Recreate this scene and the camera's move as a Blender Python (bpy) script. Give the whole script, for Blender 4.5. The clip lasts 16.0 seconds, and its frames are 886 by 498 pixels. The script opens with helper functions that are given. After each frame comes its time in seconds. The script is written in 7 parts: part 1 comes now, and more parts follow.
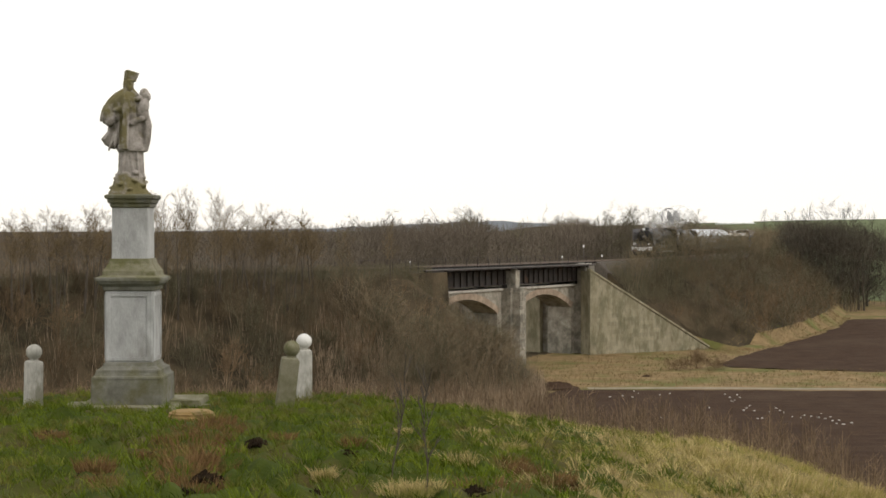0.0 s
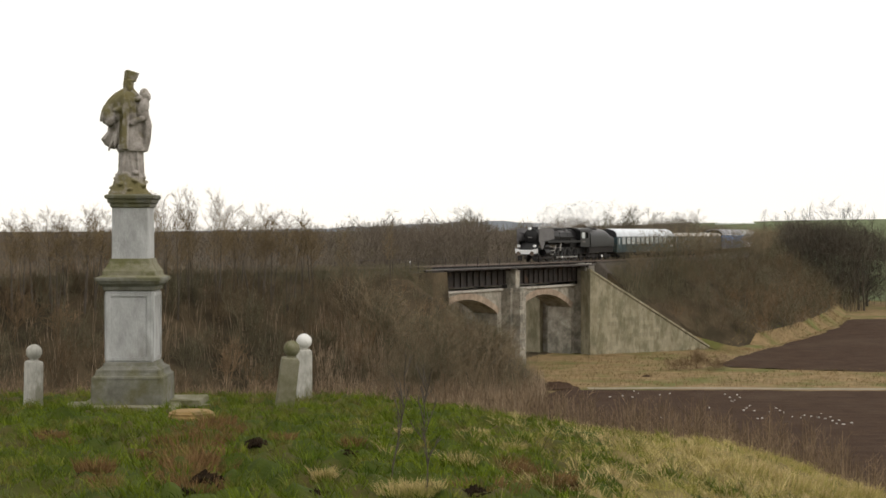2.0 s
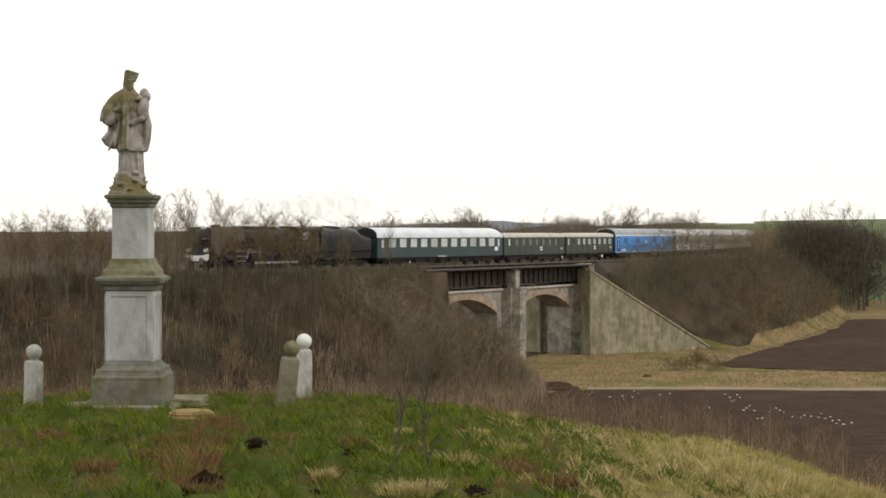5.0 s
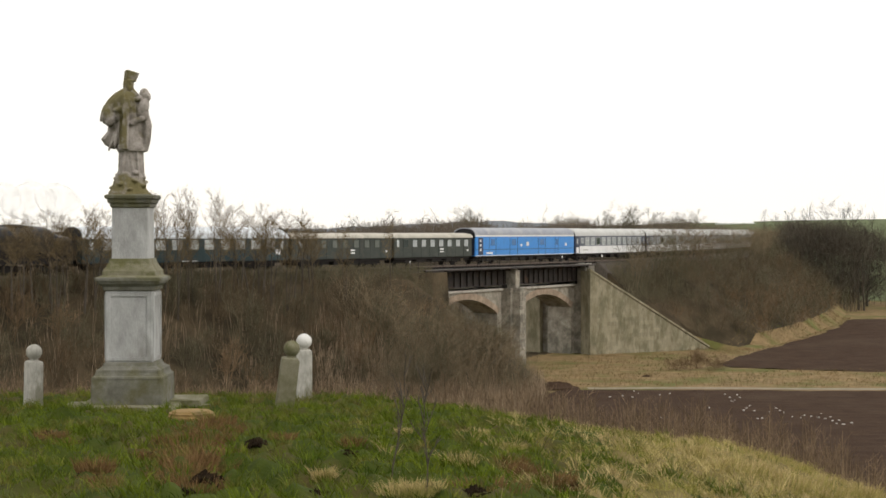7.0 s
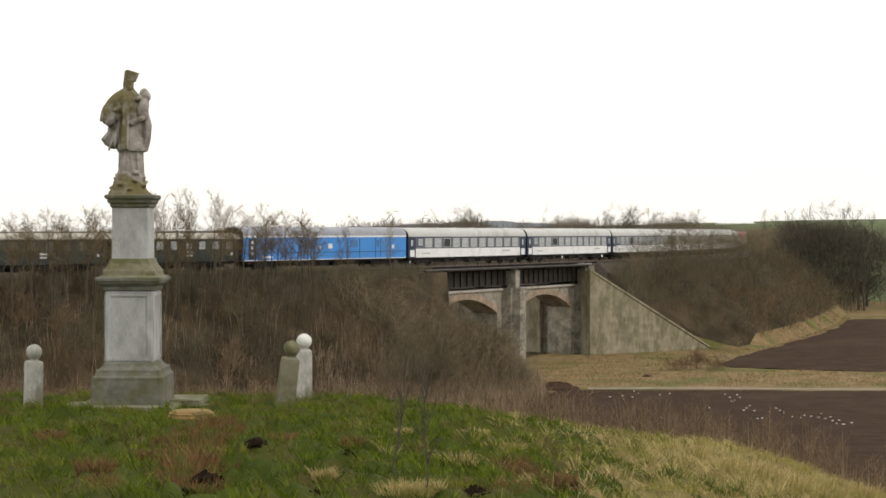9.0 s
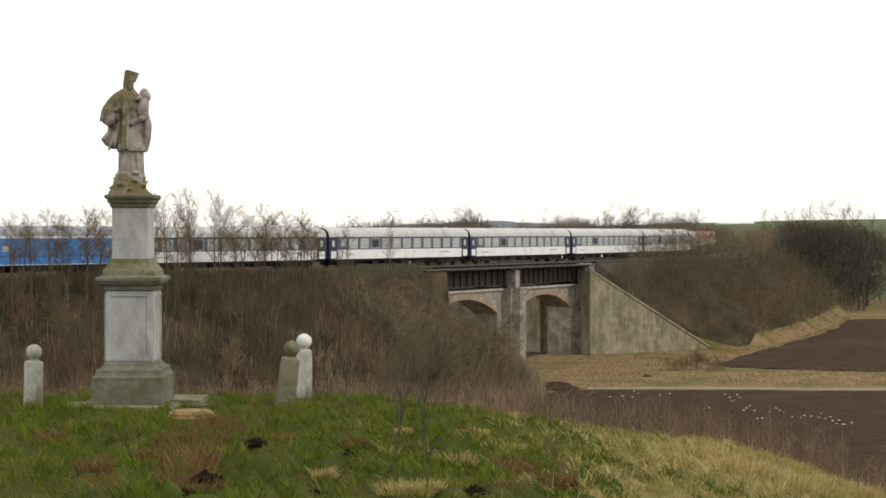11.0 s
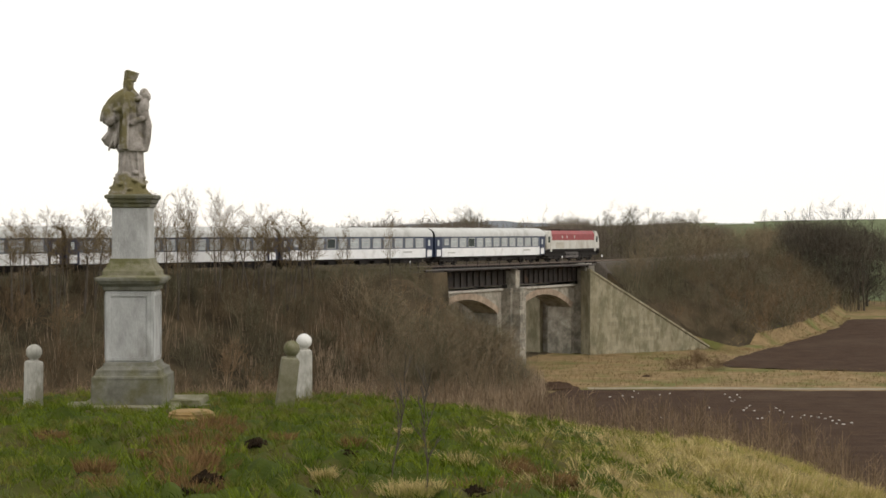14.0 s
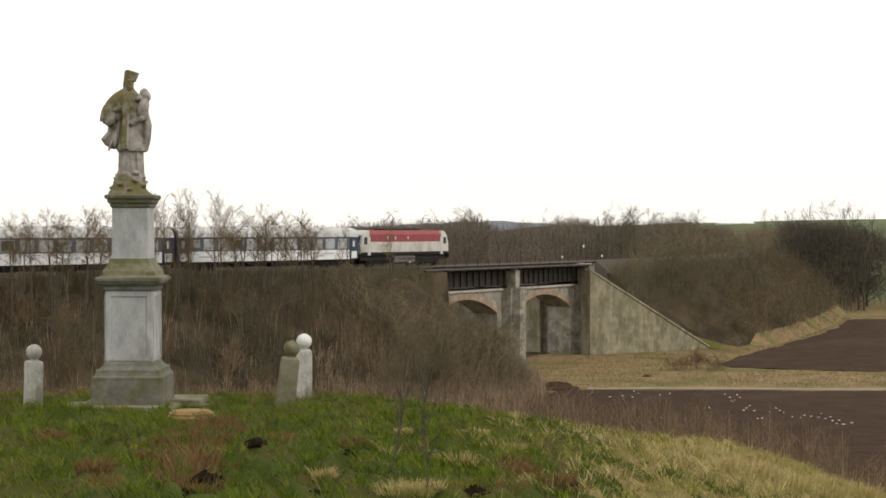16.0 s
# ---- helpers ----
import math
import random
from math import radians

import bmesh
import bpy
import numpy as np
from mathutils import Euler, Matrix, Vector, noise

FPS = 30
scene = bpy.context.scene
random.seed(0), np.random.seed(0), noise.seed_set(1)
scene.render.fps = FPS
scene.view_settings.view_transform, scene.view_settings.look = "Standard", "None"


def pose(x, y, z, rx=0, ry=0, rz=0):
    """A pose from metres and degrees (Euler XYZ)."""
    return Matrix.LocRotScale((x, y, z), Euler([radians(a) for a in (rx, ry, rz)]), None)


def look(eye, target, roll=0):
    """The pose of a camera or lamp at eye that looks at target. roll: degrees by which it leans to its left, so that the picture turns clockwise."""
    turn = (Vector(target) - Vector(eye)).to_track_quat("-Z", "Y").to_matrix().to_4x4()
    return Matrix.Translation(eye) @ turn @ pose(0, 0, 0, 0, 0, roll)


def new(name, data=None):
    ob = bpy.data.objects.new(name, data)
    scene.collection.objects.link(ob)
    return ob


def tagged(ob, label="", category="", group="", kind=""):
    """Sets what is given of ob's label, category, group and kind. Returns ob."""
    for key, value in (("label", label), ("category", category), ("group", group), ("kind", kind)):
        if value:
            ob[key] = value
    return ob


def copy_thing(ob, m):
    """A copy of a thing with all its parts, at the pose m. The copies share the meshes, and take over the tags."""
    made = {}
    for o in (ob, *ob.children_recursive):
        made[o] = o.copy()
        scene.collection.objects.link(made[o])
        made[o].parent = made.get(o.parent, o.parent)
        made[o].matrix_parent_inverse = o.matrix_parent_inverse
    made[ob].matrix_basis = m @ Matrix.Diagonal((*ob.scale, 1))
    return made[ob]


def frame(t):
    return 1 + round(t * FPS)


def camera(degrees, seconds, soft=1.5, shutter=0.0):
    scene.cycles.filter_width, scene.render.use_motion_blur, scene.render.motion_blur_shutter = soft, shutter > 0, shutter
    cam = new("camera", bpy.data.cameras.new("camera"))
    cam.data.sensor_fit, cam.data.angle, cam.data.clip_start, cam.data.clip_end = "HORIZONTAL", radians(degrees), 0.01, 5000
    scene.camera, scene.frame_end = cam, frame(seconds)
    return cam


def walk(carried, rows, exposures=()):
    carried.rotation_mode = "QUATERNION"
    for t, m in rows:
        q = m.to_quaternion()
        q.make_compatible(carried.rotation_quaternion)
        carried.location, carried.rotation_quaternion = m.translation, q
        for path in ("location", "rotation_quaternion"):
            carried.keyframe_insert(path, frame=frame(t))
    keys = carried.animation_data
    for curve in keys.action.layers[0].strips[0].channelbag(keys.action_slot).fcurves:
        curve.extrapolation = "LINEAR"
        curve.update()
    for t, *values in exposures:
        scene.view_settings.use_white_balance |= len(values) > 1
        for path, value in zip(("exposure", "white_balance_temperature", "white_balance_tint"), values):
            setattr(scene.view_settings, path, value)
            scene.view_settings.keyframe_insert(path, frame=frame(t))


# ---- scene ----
# Camera on a grassy knoll, 15 m above the valley floor, looking along +y.
EYE = 15.0
cam = camera(31.29, 16.0, soft=1.6, shutter=0.0)
walk(cam, [(0.0, pose(0, 0, EYE, 89.4066)), (16.0, pose(0, 0, EYE, 89.4066))])

# ---- light: a bright overcast sky, with a weak broad sun through the cloud ----
SUN_EL, SUN_AZ = radians(38), radians(118)      # azimuth from +y towards +x
world = bpy.data.worlds.new("overcast_sky")
scene.world = world
world.use_nodes = True
wn, wl = world.node_tree.nodes, world.node_tree.links
wn.clear()
w_out = wn.new("ShaderNodeOutputWorld")
w_bg = wn.new("ShaderNodeBackground")
w_sky = wn.new("ShaderNodeTexSky")
w_sky.sky_type = "NISHITA"
w_sky.sun_disc = False
w_sky.sun_elevation, w_sky.sun_rotation = SUN_EL, SUN_AZ
w_mix = wn.new("ShaderNodeMixRGB")
w_mix.inputs["Fac"].default_value = 0.88         # the cloud layer over the blue
w_mix.inputs["Color2"].default_value = (11.6, 11.1, 10.3, 1)
w_bg.inputs["Strength"].default_value = 0.105
wl.new(w_sky.outputs["Color"], w_mix.inputs["Color1"])
wl.new(w_mix.outputs["Color"], w_bg.inputs["Color"])
wl.new(w_bg.outputs["Background"], w_out.inputs["Surface"])

sun = new("sun", bpy.data.lights.new("sun", "SUN"))
sun.data.energy, sun.data.angle, sun.data.color = 0.9, radians(14), (1.0, 0.95, 0.88)
sun.matrix_basis = look((80 * math.sin(SUN_AZ), 80 * math.cos(SUN_AZ), 80 * math.tan(SUN_EL)), (0, 0, 0))
scene.view_settings.exposure = 0.0


# ---- materials ----
def mat(name, c1, c2, scale=3.0, rough=0.85, bump=0.3, fine=40.0, metallic=0.0, c3=None, c3_scale=0.6, c3_at=0.58,
        object_random=0.0, island_random=0.0, streak=False, c3_amount=0.8, spec=0.4, bump_dist=0.02, world_space=False):
    """Two-scale noise between two colours, with a third colour in larger stains."""
    m = bpy.data.materials.new(name)
    m.use_nodes = True
    n, l = m.node_tree.nodes, m.node_tree.links
    b = n["Principled BSDF"]
    b.inputs["Roughness"].default_value = rough
    b.inputs["Metallic"].default_value = metallic
    b.inputs["Specular IOR Level"].default_value = spec
    tc = n.new("ShaderNodeTexCoord")
    mp = n.new("ShaderNodeMapping")
    if streak:
        mp.inputs["Scale"].default_value = (1, 1, 0.42)
    place = n.new("ShaderNodeNewGeometry").outputs["Position"] if world_space else tc.outputs["Object"]
    l.new(place, mp.inputs["Vector"])

    def tex(s, detail):
        t = n.new("ShaderNodeTexNoise")
        t.inputs["Scale"].default_value, t.inputs["Detail"].default_value = s, detail
        t.inputs["Roughness"].default_value = 0.65
        l.new(mp.outputs["Vector"], t.inputs["Vector"])
        return t
    a, f = tex(scale, 5), tex(fine, 3)
    ramp = n.new("ShaderNodeMapRange")
    ramp.inputs["From Min"].default_value, ramp.inputs["From Max"].default_value = 0.33, 0.67
    l.new(a.outputs["Fac"], ramp.inputs["Value"])
    mix = n.new("ShaderNodeMixRGB")
    mix.inputs["Color1"].default_value, mix.inputs["Color2"].default_value = (*c1, 1), (*c2, 1)
    l.new(ramp.outputs["Result"], mix.inputs["Fac"])
    col = mix.outputs["Color"]
    if c3:
        d = tex(c3_scale, 6)
        r3 = n.new("ShaderNodeMapRange")
        r3.inputs["From Min"].default_value, r3.inputs["From Max"].default_value = c3_at - 0.06, c3_at + 0.08
        r3.inputs["To Max"].default_value = c3_amount
        l.new(d.outputs["Fac"], r3.inputs["Value"])
        m3 = n.new("ShaderNodeMixRGB")
        m3.inputs["Color2"].default_value = (*c3, 1)
        l.new(r3.outputs["Result"], m3.inputs["Fac"])
        l.new(col, m3.inputs["Color1"])
        col = m3.outputs["Color"]
    hsv = n.new("ShaderNodeHueSaturation")
    l.new(col, hsv.inputs["Color"])
    fr = n.new("ShaderNodeMapRange")
    fr.inputs["To Min"].default_value, fr.inputs["To Max"].default_value = 0.8, 1.2
    l.new(f.outputs["Fac"], fr.inputs["Value"])
    val = fr.outputs["Result"]
    for amount, node, socket in ((object_random, "ShaderNodeObjectInfo", "Random"), (island_random, "ShaderNodeNewGeometry", "Random Per Island")):
        if amount:
            o = n.new(node)
            rr = n.new("ShaderNodeMapRange")
            rr.inputs["To Min"].default_value, rr.inputs["To Max"].default_value = 1 - amount, 1 + amount
            l.new(o.outputs[socket], rr.inputs["Value"])
            mu = n.new("ShaderNodeMath")
            mu.operation = "MULTIPLY"
            l.new(val, mu.inputs[0]), l.new(rr.outputs["Result"], mu.inputs[1])
            val = mu.outputs["Value"]
    l.new(val, hsv.inputs["Value"])
    l.new(hsv.outputs["Color"], b.inputs["Base Color"])
    if bump:
        bp = n.new("ShaderNodeBump")
        bp.inputs["Strength"].default_value, bp.inputs["Distance"].default_value = bump, bump_dist
        ad = n.new("ShaderNodeMath")
        ad.operation = "ADD"
        l.new(a.outputs["Fac"], ad.inputs[0]), l.new(f.outputs["Fac"], ad.inputs[1])
        l.new(ad.outputs["Value"], bp.inputs["Height"])
        l.new(bp.outputs["Normal"], b.inputs["Normal"])
    return m


def glass_mat(name, tint):
    m = bpy.data.materials.new(name)
    m.use_nodes = True
    b = m.node_tree.nodes["Principled BSDF"]
    b.inputs["Base Color"].default_value = (*tint, 1)
    b.inputs["Roughness"].default_value = 0.06
    b.inputs["Transmission Weight"].default_value = 0.0
    b.inputs["Specular IOR Level"].default_value = 0.9
    return m


M_SOIL_BANK = mat("leaf_litter_bank", (0.045, 0.034, 0.02), (0.095, 0.071, 0.043), 0.35, 0.95, 0.5, 6, c3=(0.03, 0.025, 0.015), c3_scale=0.14, c3_at=0.52, spec=0.1)
# kept dark so that shadow between the tussocks is in the colour
M_TURF = mat("turf", (0.03, 0.045, 0.006), (0.06, 0.078, 0.012), 1.9, 0.95, 0.6, 30, c3=(0.085, 0.062, 0.026), c3_scale=0.9, c3_at=0.55, spec=0.1)
M_TURF_DRY = mat("bleached_turf", (0.13, 0.105, 0.04), (0.23, 0.18, 0.08), 1.6, 0.95, 0.6, 30, c3=(0.06, 0.07, 0.012), c3_scale=1.2, c3_at=0.52, spec=0.1)
M_DRY = mat("dry_grass_ground", (0.16, 0.11, 0.054), (0.28, 0.2, 0.104), 0.7, 0.95, 0.5, 8, c3=(0.1, 0.115, 0.03), c3_scale=0.13, c3_at=0.54, spec=0.1)
# crop green dulled to paint in the haze over the far rise
M_FARGREEN = mat("winter_crop", (0.1, 0.125, 0.06), (0.13, 0.15, 0.075), 0.05, 0.95, 0.2, 1, spec=0.1)
M_PLOUGH = mat("ploughed_soil", (0.046, 0.029, 0.02), (0.068, 0.044, 0.03), 0.4, 0.95, 0.8, 5, c3=(0.075, 0.052, 0.037), c3_scale=0.06, bump_dist=0.1, spec=0.05)
M_STONE = mat("weathered_sandstone", (0.29, 0.292, 0.285), (0.5, 0.505, 0.505), 3.0, 0.9, 0.35, 55, c3=(0.2, 0.195, 0.175), c3_scale=1.7, c3_at=0.55, streak=True)
M_STONE_MOSS = mat("mossy_sandstone", (0.15, 0.14, 0.085), (0.25, 0.235, 0.17), 4.0, 0.95, 0.5, 60, c3=(0.1, 0.1, 0.032), c3_scale=2.5, c3_at=0.5)
M_STONE_STAIN = mat("stained_sandstone", (0.105, 0.103, 0.08), (0.22, 0.215, 0.185), 3.5, 0.93, 0.4, 55, c3=(0.1, 0.095, 0.042), c3_scale=2.0, c3_at=0.52)
M_MASON = mat("bridge_masonry", (0.2, 0.18, 0.145), (0.4, 0.37, 0.31), 1.3, 0.9, 0.5, 12, c3=(0.11, 0.105, 0.085), c3_scale=0.5, c3_at=0.55, object_random=0.28, world_space=True)
M_ARCH = mat("arch_stone", (0.3, 0.23, 0.17), (0.42, 0.33, 0.25), 1.5, 0.9, 0.3, 14, c3=(0.2, 0.16, 0.12), c3_scale=0.7, object_random=0.14, world_space=True)
M_RENDER = mat("wing_wall_stone", (0.2, 0.178, 0.11), (0.35, 0.315, 0.225), 1.1, 0.92, 0.5, 7, c3=(0.115, 0.108, 0.06), c3_scale=0.9, c3_at=0.54, c3_amount=0.6, streak=True, object_random=0.1, world_space=True)
M_STEEL = mat("dark_girder_paint", (0.018, 0.0145, 0.013), (0.036, 0.028, 0.024), 1.2, 0.6, 0.2, 20, c3=(0.11, 0.06, 0.035), c3_scale=0.9, c3_at=0.62)
M_RAILSTEEL = mat("weathered_handrail", (0.1, 0.09, 0.085), (0.2, 0.18, 0.17), 4, 0.6, 0.1, 30)
M_COPING = mat("coping_concrete", (0.4, 0.38, 0.33), (0.52, 0.5, 0.45), 2, 0.9, 0.2, 20, c3=(0.22, 0.2, 0.14), c3_scale=0.8)
M_BALLAST = mat("ballast", (0.05, 0.041, 0.032), (0.1, 0.084, 0.066), 6, 0.95, 0.9, 25)
M_TWIG = mat("bare_twigs", (0.108, 0.082, 0.05), (0.17, 0.13, 0.08), 0.5, 0.9, 0.0, 6, c3=(0.07, 0.054, 0.033), c3_scale=0.16, c3_at=0.53, object_random=0.3, island_random=0.16, spec=0.1)
M_TWIG_PALE = mat("pale_twigs", (0.165, 0.128, 0.08), (0.25, 0.195, 0.125), 0.5, 0.9, 0.0, 6, object_random=0.22, island_random=0.16, spec=0.1)
M_TWIG_GREY = mat("grey_green_twigs", (0.1, 0.09, 0.056), (0.165, 0.145, 0.092), 0.5, 0.9, 0.0, 6, object_random=0.3, island_random=0.12, spec=0.1)
M_TWIG_RED = mat("reddish_twigs", (0.15, 0.102, 0.058), (0.215, 0.15, 0.088), 0.5, 0.9, 0.0, 6, object_random=0.26, island_random=0.12, spec=0.1)
M_TWIG_DARK = mat("dark_grey_twigs", (0.042, 0.038, 0.03), (0.075, 0.067, 0.053), 0.5, 0.9, 0.0, 6, object_random=0.15, island_random=0.12, spec=0.1)
# lighter, warmer brown paints in the glow of bright sky behind the twigs
M_TWIG_WARM = mat("backlit_warm_twigs", (0.15, 0.112, 0.062), (0.22, 0.165, 0.092), 0.8, 0.9, 0.0, 6, object_random=0.15, island_random=0.15, spec=0.1)
M_FARWOOD_DARK = mat("far_dark_wood", (0.07, 0.06, 0.046), (0.12, 0.104, 0.08), 0.06, 0.95, 0.0, 2, island_random=0.2, spec=0.1)
M_BARK = mat("bark", (0.065, 0.053, 0.04), (0.12, 0.1, 0.078), 3, 0.95, 0.6, 30)
# greyer and lighter than near twigs: distance haze is put into the colour
M_FARWOOD = mat("far_bare_wood", (0.125, 0.103, 0.08), (0.195, 0.16, 0.123), 0.06, 0.95, 0.0, 2, c3=(0.095, 0.082, 0.063), c3_scale=0.03, island_random=0.2, spec=0.1)
M_PATH = mat("worn_path", (0.2, 0.17, 0.12), (0.3, 0.26, 0.19), 0.6, 0.95, 0.4, 8, c3=(0.14, 0.13, 0.06), c3_scale=0.2)
# the air's haze over the ridge is painted in as pale blue-grey
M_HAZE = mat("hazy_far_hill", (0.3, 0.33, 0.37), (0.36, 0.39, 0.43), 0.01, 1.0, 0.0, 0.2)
M_GREENBLADE = mat("grass_blades", (0.024, 0.054, 0.002), (0.165, 0.205, 0.016), 3.2, 0.7, 0.0, 9, c3=(0.2, 0.145, 0.06), c3_scale=1.3, c3_at=0.56, island_random=0.25, c3_amount=0.75, spec=0.1)
M_STRAW = mat("dry_straw", (0.36, 0.275, 0.12), (0.6, 0.48, 0.25), 1.3, 0.85, 0.0, 9, c3=(0.26, 0.25, 0.05), c3_scale=0.9, c3_at=0.51, island_random=0.25, spec=0.1)
M_REED = mat("dead_weed_stalks", (0.14, 0.098, 0.064), (0.25, 0.18, 0.115), 0.6, 0.9, 0.0, 8, c3=(0.07, 0.045, 0.032), c3_scale=0.3, island_random=0.5, spec=0.1)
M_PALEREED = mat("pale_dead_reeds", (0.27, 0.2, 0.135), (0.42, 0.325, 0.225), 0.3, 0.9, 0.0, 8, c3=(0.14, 0.1, 0.065), c3_scale=0.15, island_random=0.3, spec=0.1)
M_STRIP = mat("strip_grass", (0.2, 0.142, 0.07), (0.3, 0.22, 0.115), 0.4, 0.9, 0.0, 8, c3=(0.1, 0.11, 0.035), c3_scale=0.14, c3_at=0.54, island_random=0.15, spec=0.1)
M_MOLE = mat("fresh_dark_soil", (0.016, 0.011, 0.007), (0.045, 0.031, 0.02), 14, 0.95, 1.0, 60, spec=0.05)
M_RUST = mat("rusty_dead_stalks", (0.13, 0.075, 0.033), (0.25, 0.155, 0.07), 2.0, 0.9, 0.0, 12, island_random=0.35, spec=0.1)
M_WHITESTONE = mat("pale_clods", (0.6, 0.58, 0.54), (0.8, 0.78, 0.74), 5, 0.8, 0.2, 30)

# the sky's sheen on dark sheet is painted in as a grey base
M_DEFL = mat("sky_sheen_deflector_sheet", (0.095, 0.091, 0.093), (0.14, 0.134, 0.136), 1.0, 0.42, 0.05, 20, c3=(0.045, 0.042, 0.043), c3_scale=0.6)
M_DRIVER = mat("oily_driver_rim", (0.06, 0.058, 0.058), (0.11, 0.105, 0.1), 4, 0.5, 0.05, 40, metallic=0.3)
M_BLACK = mat("black_enamel", (0.007, 0.007, 0.0075), (0.014, 0.0135, 0.014), 1.5, 0.42, 0.05, 30, c3=(0.022, 0.02, 0.02), c3_scale=0.7, spec=0.3)
M_BLACKSHEET = mat("sooty_sheet_metal", (0.008, 0.0078, 0.0082), (0.016, 0.0155, 0.016), 1.0, 0.33, 0.04, 20, c3=(0.012, 0.011, 0.011), c3_scale=0.6, spec=0.3)
M_UNDER = mat("underframe_grime", (0.012, 0.0105, 0.0095), (0.026, 0.022, 0.019), 2, 0.85, 0.3, 25)
M_ROD = mat("bright_rod_steel", (0.35, 0.34, 0.33), (0.5, 0.48, 0.46), 4, 0.35, 0.05, 40, metallic=0.8)
M_WHITE = mat("white_paint", (0.8, 0.81, 0.82), (0.88, 0.88, 0.88), 1.2, 0.4, 0.02, 30, c3=(0.55, 0.54, 0.52), c3_scale=0.9, c3_amount=0.5)
M_ROOFGREY = mat("grey_roof_paint", (0.46, 0.465, 0.45), (0.57, 0.575, 0.56), 0.7, 0.55, 0.05, 20, c3=(0.34, 0.335, 0.31), c3_scale=0.4, streak=True)
M_ROOFSILVER = mat("silver_roof_paint", (0.62, 0.66, 0.7), (0.72, 0.76, 0.8), 0.6, 0.45, 0.05, 20, c3=(0.5, 0.53, 0.56), c3_scale=0.5)
M_ROOFCREAM = mat("dusty_cream_roof", (0.42, 0.4, 0.34), (0.55, 0.52, 0.45), 0.6, 0.7, 0.05, 20, c3=(0.3, 0.27, 0.22), c3_scale=0.5)
M_BAND = mat("slate_blue_paint", (0.085, 0.1, 0.13), (0.115, 0.133, 0.17), 0.8, 0.4, 0.02, 30)
M_NAVY = mat("navy_paint", (0.022, 0.033, 0.07), (0.034, 0.048, 0.095), 0.8, 0.4, 0.02, 30)
M_BLUE = mat("bright_blue_paint", (0.045, 0.245, 0.66), (0.065, 0.3, 0.74), 0.8, 0.38, 0.02, 30, c3=(0.04, 0.17, 0.5), c3_scale=0.8, c3_amount=0.5)
M_BLUEDARK = mat("dull_blue_window", (0.06, 0.17, 0.4), (0.085, 0.21, 0.46), 1.2, 0.25, 0.0, 20, spec=0.6)
M_BLUEROOF = mat("blue_grey_roof", (0.25, 0.265, 0.31), (0.34, 0.355, 0.39), 0.7, 0.5, 0.05, 20, c3=(0.42, 0.42, 0.43), c3_scale=0.5)
M_TEAL = mat("dark_blue_green_paint", (0.028, 0.05, 0.056), (0.04, 0.066, 0.072), 0.8, 0.4, 0.02, 30)
M_OLIVE = mat("old_green_paint", (0.036, 0.044, 0.038), (0.056, 0.066, 0.057), 0.9, 0.5, 0.03, 30, c3=(0.07, 0.07, 0.058), c3_scale=0.6)
M_RED = mat("faded_red_paint", (0.24, 0.035, 0.04), (0.3, 0.055, 0.06), 0.9, 0.45, 0.02, 30, c3=(0.2, 0.05, 0.05), c3_scale=0.5)
M_CREAM = mat("cream_paint", (0.5, 0.49, 0.45), (0.62, 0.61, 0.57), 0.9, 0.45, 0.02, 30, c3=(0.38, 0.35, 0.29), c3_scale=0.6, streak=True)
M_GLASS = glass_mat("window_glass", (0.05, 0.06, 0.065))
M_PALEPANE = mat("pale_window", (0.36, 0.39, 0.41), (0.5, 0.53, 0.54), 1.4, 0.18, 0.0, 20, spec=0.8)
M_DUSTY = mat("dusty_dark_window", (0.1, 0.115, 0.1), (0.15, 0.165, 0.145), 1.4, 0.3, 0.0, 20, spec=0.5)
M_WHITEPANE = mat("whitish_window", (0.5, 0.55, 0.56), (0.66, 0.7, 0.7), 2.4, 0.25, 0.0, 20, spec=0.8)
M_DARKGAP = mat("dark_gangway_rubber", (0.012, 0.012, 0.014), (0.022, 0.022, 0.024), 2, 0.8, 0.1, 30)
M_AMBER = mat("rusted_buffer", (0.1, 0.07, 0.05), (0.2, 0.16, 0.13), 5, 0.6, 0.1, 30)


